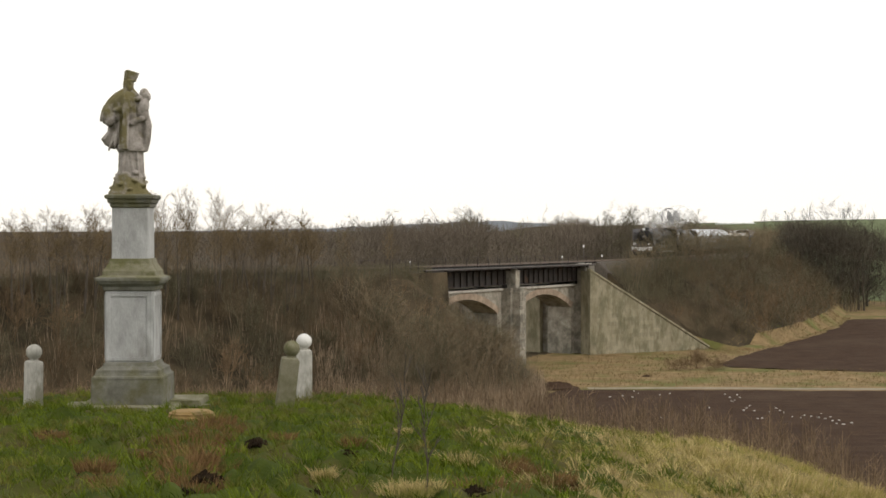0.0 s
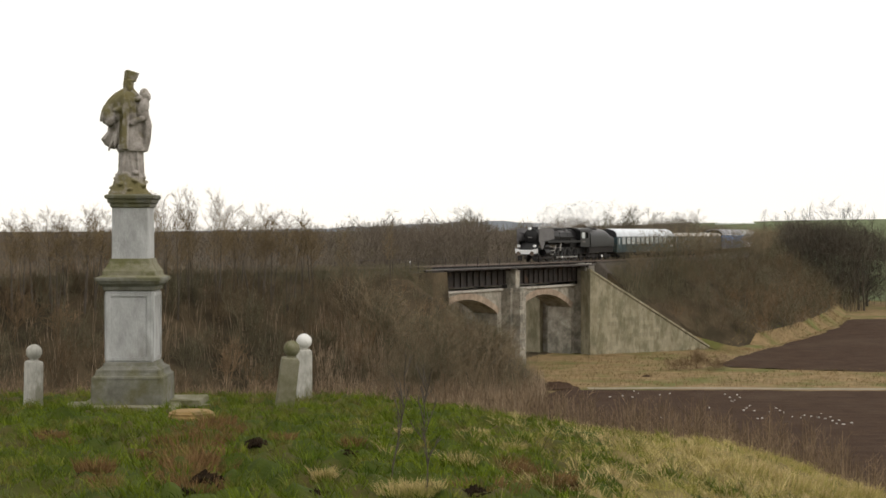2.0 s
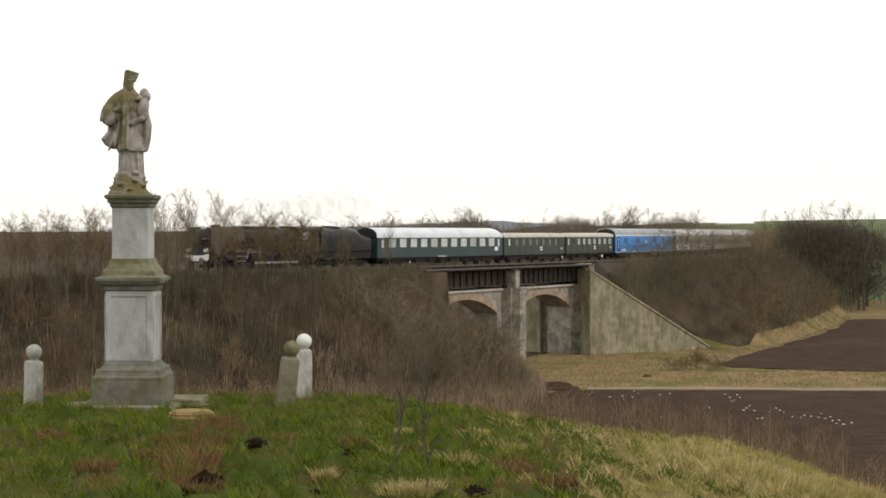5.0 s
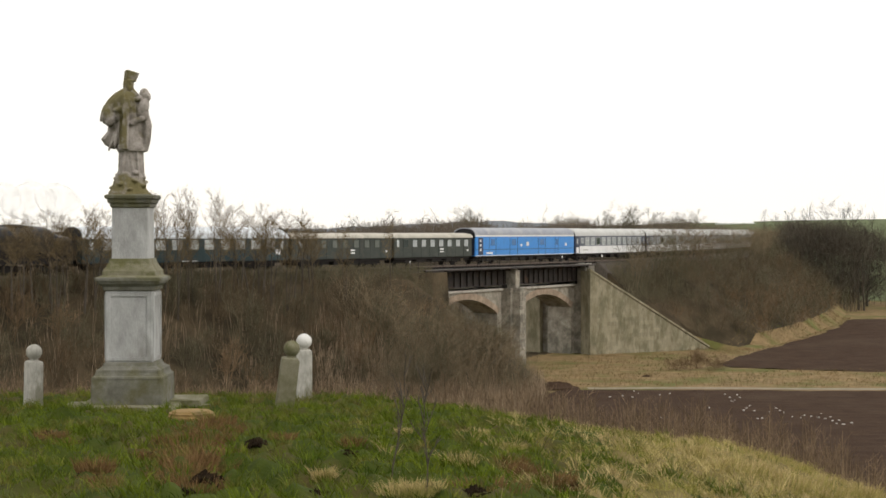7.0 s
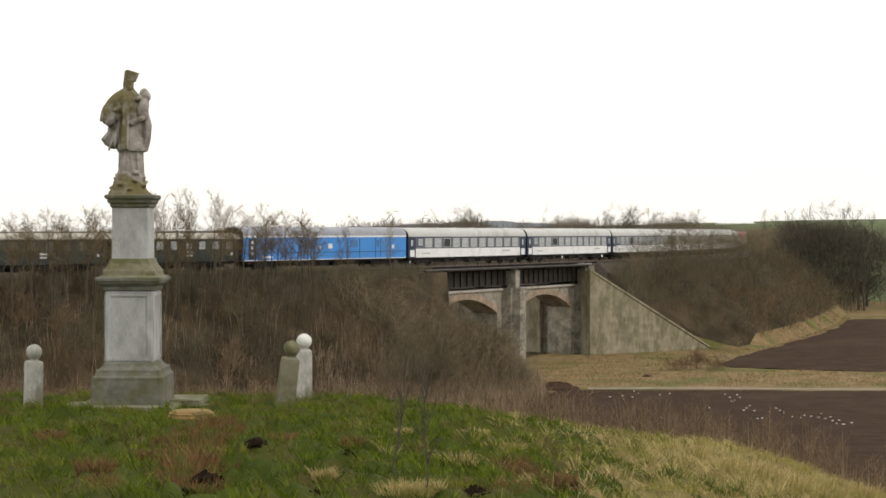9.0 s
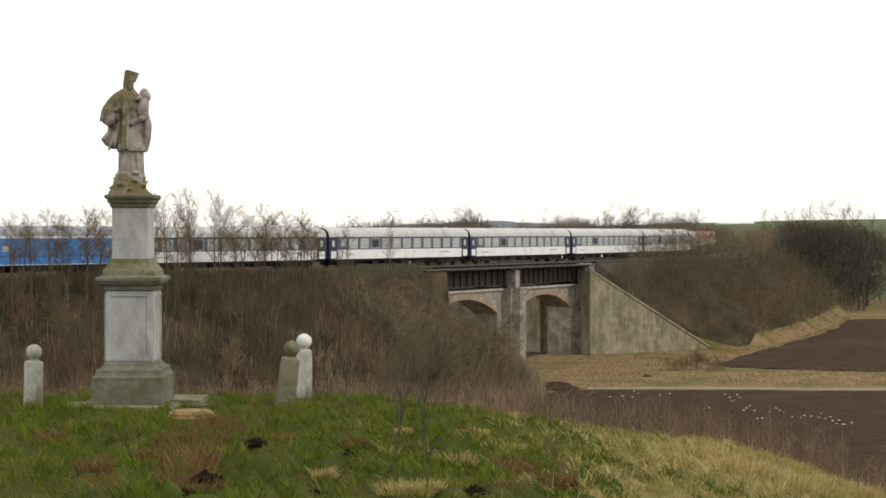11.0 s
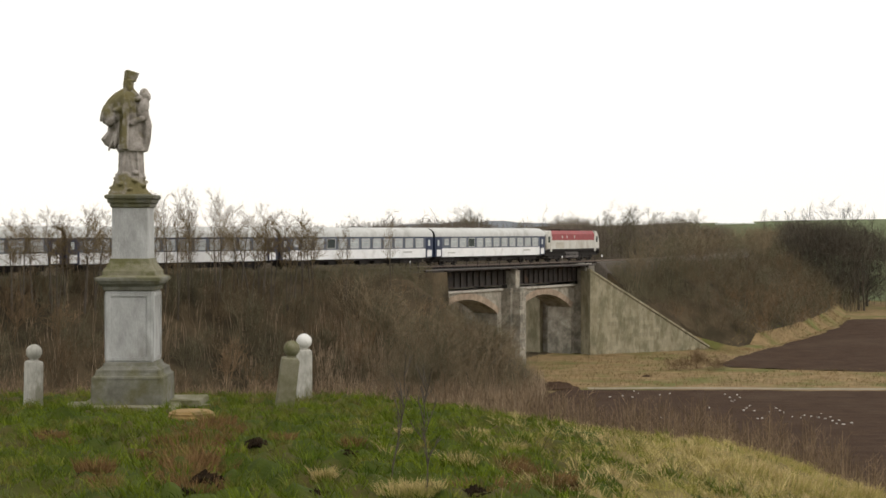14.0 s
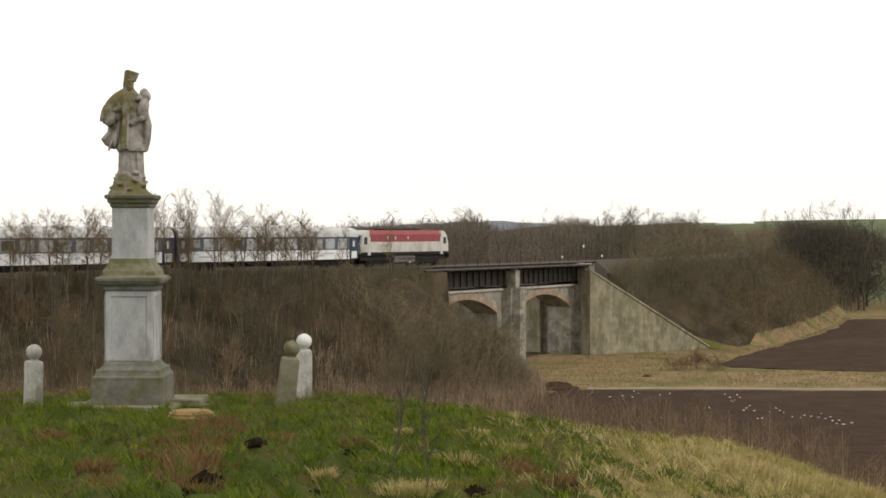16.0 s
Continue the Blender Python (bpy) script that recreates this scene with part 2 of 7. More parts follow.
def statue_mat():
    """Pale weathered sandstone, with yellow-green moss on the cape, the stole and the rock."""
    m = mat("statue_sandstone", (0.26, 0.235, 0.21), (0.46, 0.42, 0.39), 4.0, 0.95, 0.45, 60, c3=(0.15, 0.13, 0.11), c3_scale=3.4, c3_at=0.54)
    n, l = m.node_tree.nodes, m.node_tree.links
    hsv = next(k for k in n if k.bl_idname == "ShaderNodeHueSaturation")
    stone = hsv.inputs["Color"].links[0].from_socket
    tc, sep, no = n.new("ShaderNodeTexCoord"), n.new("ShaderNodeSeparateXYZ"), n.new("ShaderNodeTexNoise")
    no.inputs["Scale"].default_value, no.inputs["Detail"].default_value = 7.0, 5
    l.new(tc.outputs["Object"], sep.inputs["Vector"])
    l.new(tc.outputs["Object"], no.inputs["Vector"])

    def ramp(socket, a, b, c=0.0, d=1.0):
        r = n.new("ShaderNodeMapRange")
        for name, v in (("From Min", a), ("From Max", b), ("To Min", c), ("To Max", d)):
            r.inputs[name].default_value = v
        l.new(socket, r.inputs["Value"])
        return r.outputs["Result"]

    def calc(op, a, b):
        k = n.new("ShaderNodeMath")
        k.operation = op
        for i, v in enumerate((a, b)):
            if isinstance(v, float):
                k.inputs[i].default_value = v
            else:
                l.new(v, k.inputs[i])
        return k.outputs["Value"]
    x, z = sep.outputs["X"], sep.outputs["Z"]
    cape = calc("MULTIPLY", ramp(z, 0.98, 1.14), ramp(x, 0.17, 0.08))
    rock = ramp(z, 0.32, 0.2)
    stole = calc("MULTIPLY", ramp(calc("ABSOLUTE", calc("ADD", x, 0.07), 0.0), 0.07, 0.045), calc("MULTIPLY", ramp(z, 0.56, 0.64), 0.9))
    where = calc("ADD", calc("MAXIMUM", calc("MAXIMUM", cape, rock), stole), ramp(no.outputs["Fac"], 0.3, 0.7, -0.75, 0.35))
    mix = n.new("ShaderNodeMixRGB")
    mix.inputs["Color2"].default_value = (0.145, 0.125, 0.045, 1)
    l.new(ramp(where, 0.15, 0.75, 0.0, 0.9), mix.inputs["Fac"])
    l.new(stone, mix.inputs["Color1"])
    l.new(mix.outputs["Color"], hsv.inputs["Color"])
    return m


M_STATUE = statue_mat()


def smoke_mat():
    m = bpy.data.materials.new("thin_white_steam")
    m.use_nodes = True
    n, l = m.node_tree.nodes, m.node_tree.links
    n.clear()
    out, mixer = n.new("ShaderNodeOutputMaterial"), n.new("ShaderNodeMixShader")
    tr, di, tl = n.new("ShaderNodeBsdfTransparent"), n.new("ShaderNodeBsdfDiffuse"), n.new("ShaderNodeBsdfTranslucent")
    di.inputs["Color"].default_value = tl.inputs["Color"].default_value = (0.99, 0.99, 0.99, 1)
    both = n.new("ShaderNodeMixShader")
    tc, no, mr = n.new("ShaderNodeTexCoord"), n.new("ShaderNodeTexNoise"), n.new("ShaderNodeMapRange")
    no.inputs["Scale"].default_value, no.inputs["Detail"].default_value = 0.5, 2
    mr.inputs["From Min"].default_value, mr.inputs["From Max"].default_value = 0.42, 0.72
    mr.inputs["To Max"].default_value = 0.24
    l.new(tc.outputs["Object"], no.inputs["Vector"])
    l.new(no.outputs["Fac"], mr.inputs["Value"])
    l.new(di.outputs[0], both.inputs[1]), l.new(tl.outputs[0], both.inputs[2])
    l.new(mr.outputs["Result"], mixer.inputs["Fac"])
    l.new(tr.outputs[0], mixer.inputs[1]), l.new(both.outputs[0], mixer.inputs[2])
    l.new(mixer.outputs[0], out.inputs["Surface"])
    return m


M_SMOKE = smoke_mat()


# ---- mesh helpers ----
class Solid:
    """Collects closed pieces into one mesh."""

    def __init__(self):
        self.v, self.f = [], []

    def add(self, verts, faces, m=None):
        k = len(self.v)
        self.v += [tuple(m @ Vector(p)) for p in verts] if m else [tuple(p) for p in verts]
        self.f += [tuple(i + k for i in f) for f in faces]
        return self

    def box(self, x0, x1, y0, y1, z0, z1, m=None):
        v = [(x, y, z) for z in (z0, z1) for x, y in ((x0, y0), (x1, y0), (x1, y1), (x0, y1))]
        return self.add(v, [(3, 2, 1, 0), (4, 5, 6, 7), (0, 1, 5, 4), (1, 2, 6, 5), (2, 3, 7, 6), (3, 0, 4, 7)], m)

    def loft(self, rings, m=None, caps=True):
        n = len(rings[0])
        v = [p for r in rings for p in r]
        f = [(i * n + j, i * n + (j + 1) % n, (i + 1) * n + (j + 1) % n, (i + 1) * n + j) for i in range(len(rings) - 1) for j in range(n)]
        if caps:
            f += [tuple(reversed(range(n))), tuple(range((len(rings) - 1) * n, len(rings) * n))]
        return self.add(v, f, m)

    def tube(self, p0, p1, r0, r1=None, n=8, m=None):
        r1 = r0 if r1 is None else r1
        p0, p1 = Vector(p0), Vector(p1)
        q = (p1 - p0).to_track_quat("Z", "Y")
        ring = [Vector((math.cos(2 * math.pi * i / n), math.sin(2 * math.pi * i / n), 0)) for i in range(n)]
        return self.loft([[p0 + q @ (c * r0) for c in ring], [p1 + q @ (c * r1) for c in ring]], m)

    def lathe(self, profile, n=16, m=None):
        """profile: (radius, height) from bottom to top, round the z axis."""
        return self.loft([[(r * math.cos(2 * math.pi * i / n), r * math.sin(2 * math.pi * i / n), z) for i in range(n)] for r, z in profile], m)

    def ball(self, c, r, nu=12, nv=8, m=None, squash=(1, 1, 1)):
        prof = [(math.sin(math.pi * j / nv), -math.cos(math.pi * j / nv)) for j in range(nv + 1)]
        rings = [[(c[0] + squash[0] * r * max(p, 0.02) * math.cos(2 * math.pi * i / nu), c[1] + squash[1] * r * max(p, 0.02) * math.sin(2 * math.pi * i / nu),
                   c[2] + squash[2] * r * z) for i in range(nu)] for p, z in prof]
        return self.loft(rings, m)

    def square_profile(self, profile, m=None):
        """profile: (half width, height), a square section with cut corners."""
        return self.loft([[(sx * w, sy * w, z) for sx, sy in ((-1, -.96), (-.96, -1), (.96, -1), (1, -.96), (1, .96), (.96, 1), (-.96, 1), (-1, .96))] for w, z in profile], m)

    def extrude(self, outline, y0, y1, m=None):
        """outline: (x, z) points, pushed along y."""
        return self.loft([[(x, y0, z) for x, z in outline], [(x, y1, z) for x, z in outline]], m)

    def along(self, section, x0, x1, m=None):
        """section: (y, z) points, pushed along x."""
        return self.loft([[(x0, y, z) for y, z in section], [(x1, y, z) for y, z in section]], m)


def mesh_of(name, s, material, smooth=False, bevel=0.0):
    me = bpy.data.meshes.new(name)
    me.from_pydata(s.v, [], s.f)
    bm = bmesh.new()
    bm.from_mesh(me)
    bmesh.ops.recalc_face_normals(bm, faces=bm.faces)
    if bevel:
        bmesh.ops.bevel(bm, geom=[e for e in bm.edges if e.calc_face_angle(0) > 0.6], offset=bevel, segments=2, affect="EDGES", clamp_overlap=True)
    bm.to_mesh(me)
    bm.free()
    if smooth:
        for p in me.polygons:
            p.use_smooth = True
        me.set_sharp_from_angle(angle=radians(42))
    me.materials.append(material)
    return me


def part(name, s, material, parent=None, label="", smooth=False, bevel=0.0, at=None):
    """One mesh object from a Solid, under its thing (or on its own)."""
    ob = new(name, mesh_of(name, s, material, smooth, bevel))
    if parent:
        ob.parent = parent
    if at is not None:
        ob.matrix_basis = at
    return tagged(ob, label)


def piece(name, me, parent, at):
    """A further object on a shared mesh."""
    ob = new(name, me)
    ob.parent = parent
    ob.matrix_basis = at
    return ob


def thing(name, m, label, category, group="", kind=""):
    ob = new(name)
    ob.empty_display_size = 0.3
    ob.matrix_basis = m
    return tagged(ob, label, category, group, kind)


def sticks(name, p0, p1, r0, r1, material):
    """A mesh of many three-sided tapered sticks."""
    p0, p1 = np.asarray(p0, float), np.asarray(p1, float)
    r0, r1 = np.asarray(r0, float), np.asarray(r1, float)
    n = len(p0)
    d = p1 - p0
    d /= np.linalg.norm(d, axis=1)[:, None] + 1e-9
    ref = np.where(np.abs(d[:, 2:3]) < 0.9, np.array([[0, 0, 1.0]]), np.array([[1.0, 0, 0]]))
    u = np.cross(d, ref)
    u /= np.linalg.norm(u, axis=1)[:, None] + 1e-9
    w = np.cross(d, u)
    v = np.empty((n, 6, 3))
    for i in range(3):
        a = 2 * math.pi * i / 3
        side = math.cos(a) * u + math.sin(a) * w
        v[:, i] = p0 + side * r0[:, None]
        v[:, 3 + i] = p1 + side * r1[:, None]
    base = (np.arange(n) * 6)[:, None]
    quads = np.concatenate([base + np.array([[i, (i + 1) % 3, 3 + (i + 1) % 3, 3 + i]]) for i in range(3)])
    me = bpy.data.meshes.new(name)
    me.vertices.add(n * 6)
    me.vertices.foreach_set("co", v.ravel())
    me.loops.add(quads.size)
    me.loops.foreach_set("vertex_index", quads.ravel().astype(np.int32))
    me.polygons.add(len(quads))
    me.polygons.foreach_set("loop_start", np.arange(0, quads.size, 4, dtype=np.int32))
    me.update(calc_edges=True)
    me.materials.append(material)
    return me


def blades(name, base, lean, width, material):
    """A mesh of bent two-piece blades: base points, and the vectors to their tips."""
    n = len(base)
    side = np.cross(lean, np.random.normal(size=(n, 3)))
    side *= (width / (np.linalg.norm(side, axis=1) + 1e-9))[:, None] * 0.5
    mid = base + lean * 0.55 + np.array([0, 0, 1.0]) * np.linalg.norm(lean, axis=1)[:, None] * 0.1
    v = np.stack([base - side, base + side, mid + side * 0.7, mid - side * 0.7, base + lean], axis=1)
    k = (np.arange(n) * 5)[:, None]
    loops = np.concatenate([k + np.array([[0, 1, 2, 3]]), k + np.array([[3, 2, 4]])], axis=1)
    me = bpy.data.meshes.new(name)
    me.vertices.add(n * 5)
    me.vertices.foreach_set("co", v.ravel())
    me.loops.add(loops.size)
    me.loops.foreach_set("vertex_index", loops.ravel().astype(np.int32))
    me.polygons.add(2 * n)
    me.polygons.foreach_set("loop_start", (np.arange(n)[:, None] * 7 + np.array([[0, 4]])).ravel().astype(np.int32))
    me.update(calc_edges=True)
    me.materials.append(material)
    return me


# ---- the railway's line: a curve of 423 m radius on an embankment ----
TH, KAPPA, Y0 = 0.5905, -2.3628e-3, 168.74
RAIL = EYE - 3.53
RADIUS = 1 / abs(KAPPA)
SLOPE_RUN = 1.42                                 # the banks' run for each metre of fall
CX, CY = math.cos(TH) / KAPPA, Y0 - math.sin(TH) / KAPPA


def on_line(s, o=0.0):
    """The place s metres along the line and o metres to its near side, and the heading."""
    a = TH + KAPPA * s
    r = RADIUS + o
    return CX + r * math.cos(a), CY - r * math.sin(a), a


def line_pose(s, o=0.0, z=RAIL):
    """Local x along the line, local y to its far side."""
    x, y, a = on_line(s, o)
    return pose(x, y, z, 0, 0, 90 - math.degrees(a))


TRACK = -1.42                                    # the track's middle line


def smooth(a, b, x):
    t = np.clip((x - a) / (b - a), 0, 1)
    return t * t * (3 - 2 * t)


WING_A, WING_B = (18.0, 193.2), (33.7, 203.2)    # the wing wall's foot, from the bridge outwards
WALL_H = 10.3
CREST_U = np.array([-0.34, -0.28, -0.066, 0.006, 0.041, 0.077, 0.113, 0.149, 0.184, 0.22, 0.249, 0.34])
CREST_M = np.array([0.1075, 0.1065, 0.107, 0.1135, 0.1185, 0.124, 0.129, 0.1342, 0.139, 0.148, 0.16, 0.19])


def line_coords(x, y):
    dx, dy = x - CX, y - CY
    return (np.arctan2(-dy, dx) - TH) / KAPPA, np.hypot(dx, dy) - RADIUS


def wavy(x, y, size, seed=0.0):
    """Cheap smooth unevenness, about -1 to 1."""
    a, b = x / size, y / size
    return (np.sin(1.7 * a + 2.3 * b + seed) + np.sin(2.9 * a - 1.3 * b + 1.3 + 2 * seed) + np.sin(-0.8 * a + 3.7 * b + 2.1 + seed)
            + 0.6 * np.sin(5.3 * a + 4.1 * b + seed)) / 3.6


def knoll(x, y):
    u = np.clip(x / np.maximum(np.hypot(x, y) * 0.97, 3.0), -0.5, 0.5)
    m = np.interp(u, CREST_U, CREST_M)
    r = np.maximum(y, 0.0)
    z = EYE - 1.65 - (m - 0.127) * r - 0.00244 * r * r
    z = z - 0.27 * np.exp(-((x + 4.1) ** 2 / 1.6 + (y - 19.8) ** 2 / 1.1))
    near = smooth(4, 9, r) * (1 - smooth(30, 44, r)) * (1 - 0.9 * np.exp(-((x + 4.1) ** 2 + (y - 20.8) ** 2) / 1.1))
    return z + near * (0.055 * wavy(x, y, 0.42) + 0.075 * wavy(x, y * 0.6, 0.15, 5.0) + 0.05 * wavy(x, y, 1.1, 3.0) + 0.05 * wavy(x, y, 2.4, 1.0))


def ground_height(x, y, banks=True):
    x, y = np.asarray(x, float), np.asarray(y, float)
    s, o = line_coords(x, y)
    valley = 0.12 * wavy(x, y, 23.0)
    # rising land beyond the line, and far hills
    far = smooth(300, 620, y) * (11.5 + 7.5 * smooth(75, 140, x)) + smooth(620, 2600, y) * (5 + 12 * smooth(100, 700, x))
    land = valley + far
    # the field on the near side of the embankment rises gently towards the far end
    d = np.abs(o - TRACK)
    bank = np.clip((RAIL - 0.62) - np.maximum(d - 3.3, 0) / SLOPE_RUN, 0, None)
    rough = 0.25 * wavy(x, y, 4.3) * smooth(3.6, 6, d)
    bank = bank + rough * (bank > 0.3)
    cone = np.hypot(np.maximum(o - 1.9, 0), np.maximum(s + 10, 0) * 1.3)
    bank = np.where((s > -14) & (s < 0) & (o > 1.9), np.clip(np.minimum(bank, RAIL - 0.62 - cone / SLOPE_RUN), 0, None), bank)
    bank = np.where((s > -1.2) & (s < 36.4), 0, bank)
    # in front of the wing wall the ground stays low
    nx, ny = WING_B[1] - WING_A[1], -(WING_B[0] - WING_A[0])
    ln = math.hypot(nx, ny)
    front = ((x - WING_A[0]) * nx + (y - WING_A[1]) * ny) / ln
    along = ((x - WING_A[0]) * -ny + (y - WING_A[1]) * nx) / ln
    behind = WALL_H * (1 - np.clip(along, 0, ln) / ln) + 0.25 + np.maximum(-front - 0.7, 0) * 0.85
    bank = np.where((s > 25) & (s < 80) & (o > 0), np.clip(np.minimum(bank, behind), 0, None), bank)
    bank = np.where((front > -0.6) & (s > 25) & (s < 64), 0, bank)
    if not banks:
        bank = bank * 0
    # the left approach falls to the opening in a cone
    z = np.maximum(land, np.where(bank > 0.05, np.maximum(bank, land), land))
    k = knoll(x, y)
    near = np.maximum(k, z)
    return np.where(y < 90, near, z)


def gz(x, y):
    return float(ground_height(x, y))


def build_ground():
    ang = np.concatenate([np.arange(-180, -24, 6.0), np.arange(-24, -17.5, 1.0), np.arange(-17.5, 17.5, 0.17), np.arange(17.5, 24, 1.0), np.arange(24, 180.1, 6.0)])
    rad = np.concatenate([np.array([0.0, 0.4, 1.2, 2.2, 3.3, 4.5, 5.8]), np.arange(7, 9, 0.3), np.arange(9, 25, 0.1), np.arange(25, 30, 0.25), np.arange(30, 100, 1.0), np.arange(100, 290, 1.6), np.geomspace(290, 4600, 60)])
    A, R = np.meshgrid(np.radians(ang), rad)
    X, Y = R * np.sin(A), R * np.cos(A)
    Z = ground_height(X, Y, False)
    behind = Y < 0
    Z = np.where(behind, EYE - 1.65 - 0.00012 * (X * X + Y * Y) * (R < 200) - 4.8 * (R >= 200), Z)
    na = len(ang)
    v = np.stack([X, Y, Z], axis=-1).reshape(-1, 3)
    idx = np.arange(len(rad) * na).reshape(len(rad), na)
    q = np.stack([idx[:-1, :-1], idx[:-1, 1:], idx[1:, 1:], idx[1:, :-1]], axis=-1).reshape(-1, 4)[:, ::-1]
    me = bpy.data.meshes.new("ground")
    me.from_pydata(v.tolist(), [], q.tolist())
    for m in (M_TURF, M_SOIL_BANK, M_DRY, M_FARGREEN, M_BALLAST, M_TURF_DRY):
        me.materials.append(m)
    c = v[q].mean(axis=1)
    s, o = line_coords(c[:, 0], c[:, 1])
    slot = np.full(len(q), 2)
    slot[(c[:, 1] < 46) & (c[:, 2] > 5)] = 0
    bleached = 0.35 * wavy(c[:, 0], c[:, 1], 0.8, 2.0) + 0.35 * wavy(c[:, 0], c[:, 1], 2.4, 0.5) + 1.25 * smooth(0.02, 0.2, c[:, 0] / np.maximum(c[:, 1], 1))
    slot[(slot == 0) & (bleached > 0.72) & (c[:, 1] > 5)] = 5
    slot[(c[:, 1] >= 34) & (c[:, 1] < 70) & (c[:, 2] > 0.8)] = 1
    slot[(s < 3) & (c[:, 1] > 60) & (c[:, 1] < 300) & (c[:, 0] < 2)] = 1
    slot[c[:, 1] > 335] = 3
    slot[(c[:, 0] < 0.157 * c[:, 1]) & (c[:, 1] > 300)] = 1
    slot[(o < -3) & (c[:, 1] > 150) & (c[:, 1] < 420)] = 1
    me.polygons.foreach_set("material_index", slot.astype(np.int32))
    for p in me.polygons:
        p.use_smooth = True
    me.update()
    tagged(new("ground", me), "rough grass and leaf-littered ground of a shallow valley", "ground", kind="structure")


build_ground()


def build_bank(name, s0, s1, label):
    """An embankment in rows across the line: far toe, ballast crown, near toe; it ends behind the wing wall where that stands."""
    nx, ny = (WING_B[1] - WING_A[1]), -(WING_B[0] - WING_A[0])
    ln = math.hypot(nx, ny)

    def front(s, o):
        x, y, _ = on_line(s, o)
        return ((x - WING_A[0]) * nx + (y - WING_A[1]) * ny) / ln

    def along(s, o):
        x, y, _ = on_line(s, o)
        return ((x - WING_A[0]) * -ny + (y - WING_A[1]) * nx) / ln
    top = RAIL - 0.62
    reach = top * SLOPE_RUN + 3.3
    V, rows = [], np.arange(s0, s1 + 0.01, 1.0)
    for s in rows:
        o_end = TRACK + reach + 0.5
        if s > 30 and s < 66:
            f0, f1 = front(s, 0), front(s, 10)
            o_wall = max((-0.7 - f0) / (f1 - f0) * 10, 2.1)
            if along(s, o_wall) < ln + 0.4:
                o_end = min(o_end, o_wall)
        os = np.concatenate([np.linspace(TRACK - reach - 0.5, TRACK - 3.3, 12), np.linspace(TRACK - 3.0, TRACK + 3.0, 7), np.linspace(TRACK + 3.3, o_end, 30)])
        for o in os:
            x, y, _ = on_line(s, o)
            d = abs(o - TRACK)
            z = top - max(d - 3.3, 0) / SLOPE_RUN + 0.22 * float(wavy(np.float64(x), np.float64(y), 4.3)) * min(max(d - 3.6, 0) / 2, 1)
            if s > -14 and s < 0 and d > 3.3:
                z = min(z, top - math.hypot(d - 3.3, max(s + 10, 0) * 1.3) / SLOPE_RUN)
            if s > 25 and s < 80 and o > 0:
                z = min(z, WALL_H * (1 - min(max(along(s, o), 0), ln) / ln) + 0.25 + max(-front(s, o) - 0.7, 0) * 0.85)
            if d < 2.6:
                z += 0.3
            V.append((x, y, max(z, -0.6)))
    # closed ends
    V = [(x, y, -0.6) for x, y, _ in V[:49]] + V + [(x, y, -0.6) for x, y, _ in V[-49:]]
    rows = [s0, *rows, s1]
    n, k = len(rows), 49
    idx = np.arange(n * k).reshape(n, k)
    q = np.stack([idx[:-1, :-1], idx[:-1, 1:], idx[1:, 1:], idx[1:, :-1]], axis=-1).reshape(-1, 4)
    me = bpy.data.meshes.new(name)
    me.from_pydata(V, [], q.tolist())
    for m in (M_SOIL_BANK, M_BALLAST, M_DRY):
        me.materials.append(m)
    col = np.tile(np.arange(k - 1), n - 1)
    slot = np.where((col >= 12) & (col <= 18), 1, 0)
    if s0 > 0:
        row = np.repeat(np.arange(n - 1), k - 1)
        slot[(col >= 43) & (row > 4)] = 2
    me.polygons.foreach_set("material_index", slot.astype(np.int32))
    for p in me.polygons:
        p.use_smooth = True
    me.update()
    tagged(new(name, me), label, "embankment", kind="structure")


build_bank("embankment", -262, -1.4, "high railway embankment covered with leaf litter")
build_bank("embankment", 36.6, 332, "railway embankment with dry grass at its foot")


def field(name, outline, material, label, furrow, lift=0.06, step=0.5):
    """A ploughed or grassy sheet: rows across y between the outline's left and right edges, with furrows."""
    ys = np.arange(outline[0][0], outline[-1][0], step)
    oy, ol, orr = (np.array([r[i] for r in outline]) for i in range(3))
    nx = 90
    V = []
    for y in ys:
        xs = np.linspace(np.interp(y, oy, ol), np.interp(y, oy, orr), nx)
        z = ground_height(xs, np.full(nx, y)) + lift + furrow * np.sin(y * 3.1 + 0.35 * np.sin(xs * 0.5)) + furrow * 0.7 * wavy(xs, y, 0.9)
        V.append(np.stack([xs + 0.8 * wavy(xs * 0 + y, xs * 0, 6.0), np.full(nx, y), z], axis=-1))
    V = np.array(V)
    idx = np.arange(len(ys) * nx).reshape(len(ys), nx)
    q = np.stack([idx[:-1, :-1], idx[:-1, 1:], idx[1:, 1:], idx[1:, :-1]], axis=-1).reshape(-1, 4)
    me = bpy.data.meshes.new(name)
    me.from_pydata(V.reshape(-1, 3).tolist(), [], q.tolist())
    me.materials.append(material)
    for p in me.polygons:
        p.use_smooth = True
    return tagged(new(name, me), label, "field", kind="structure")


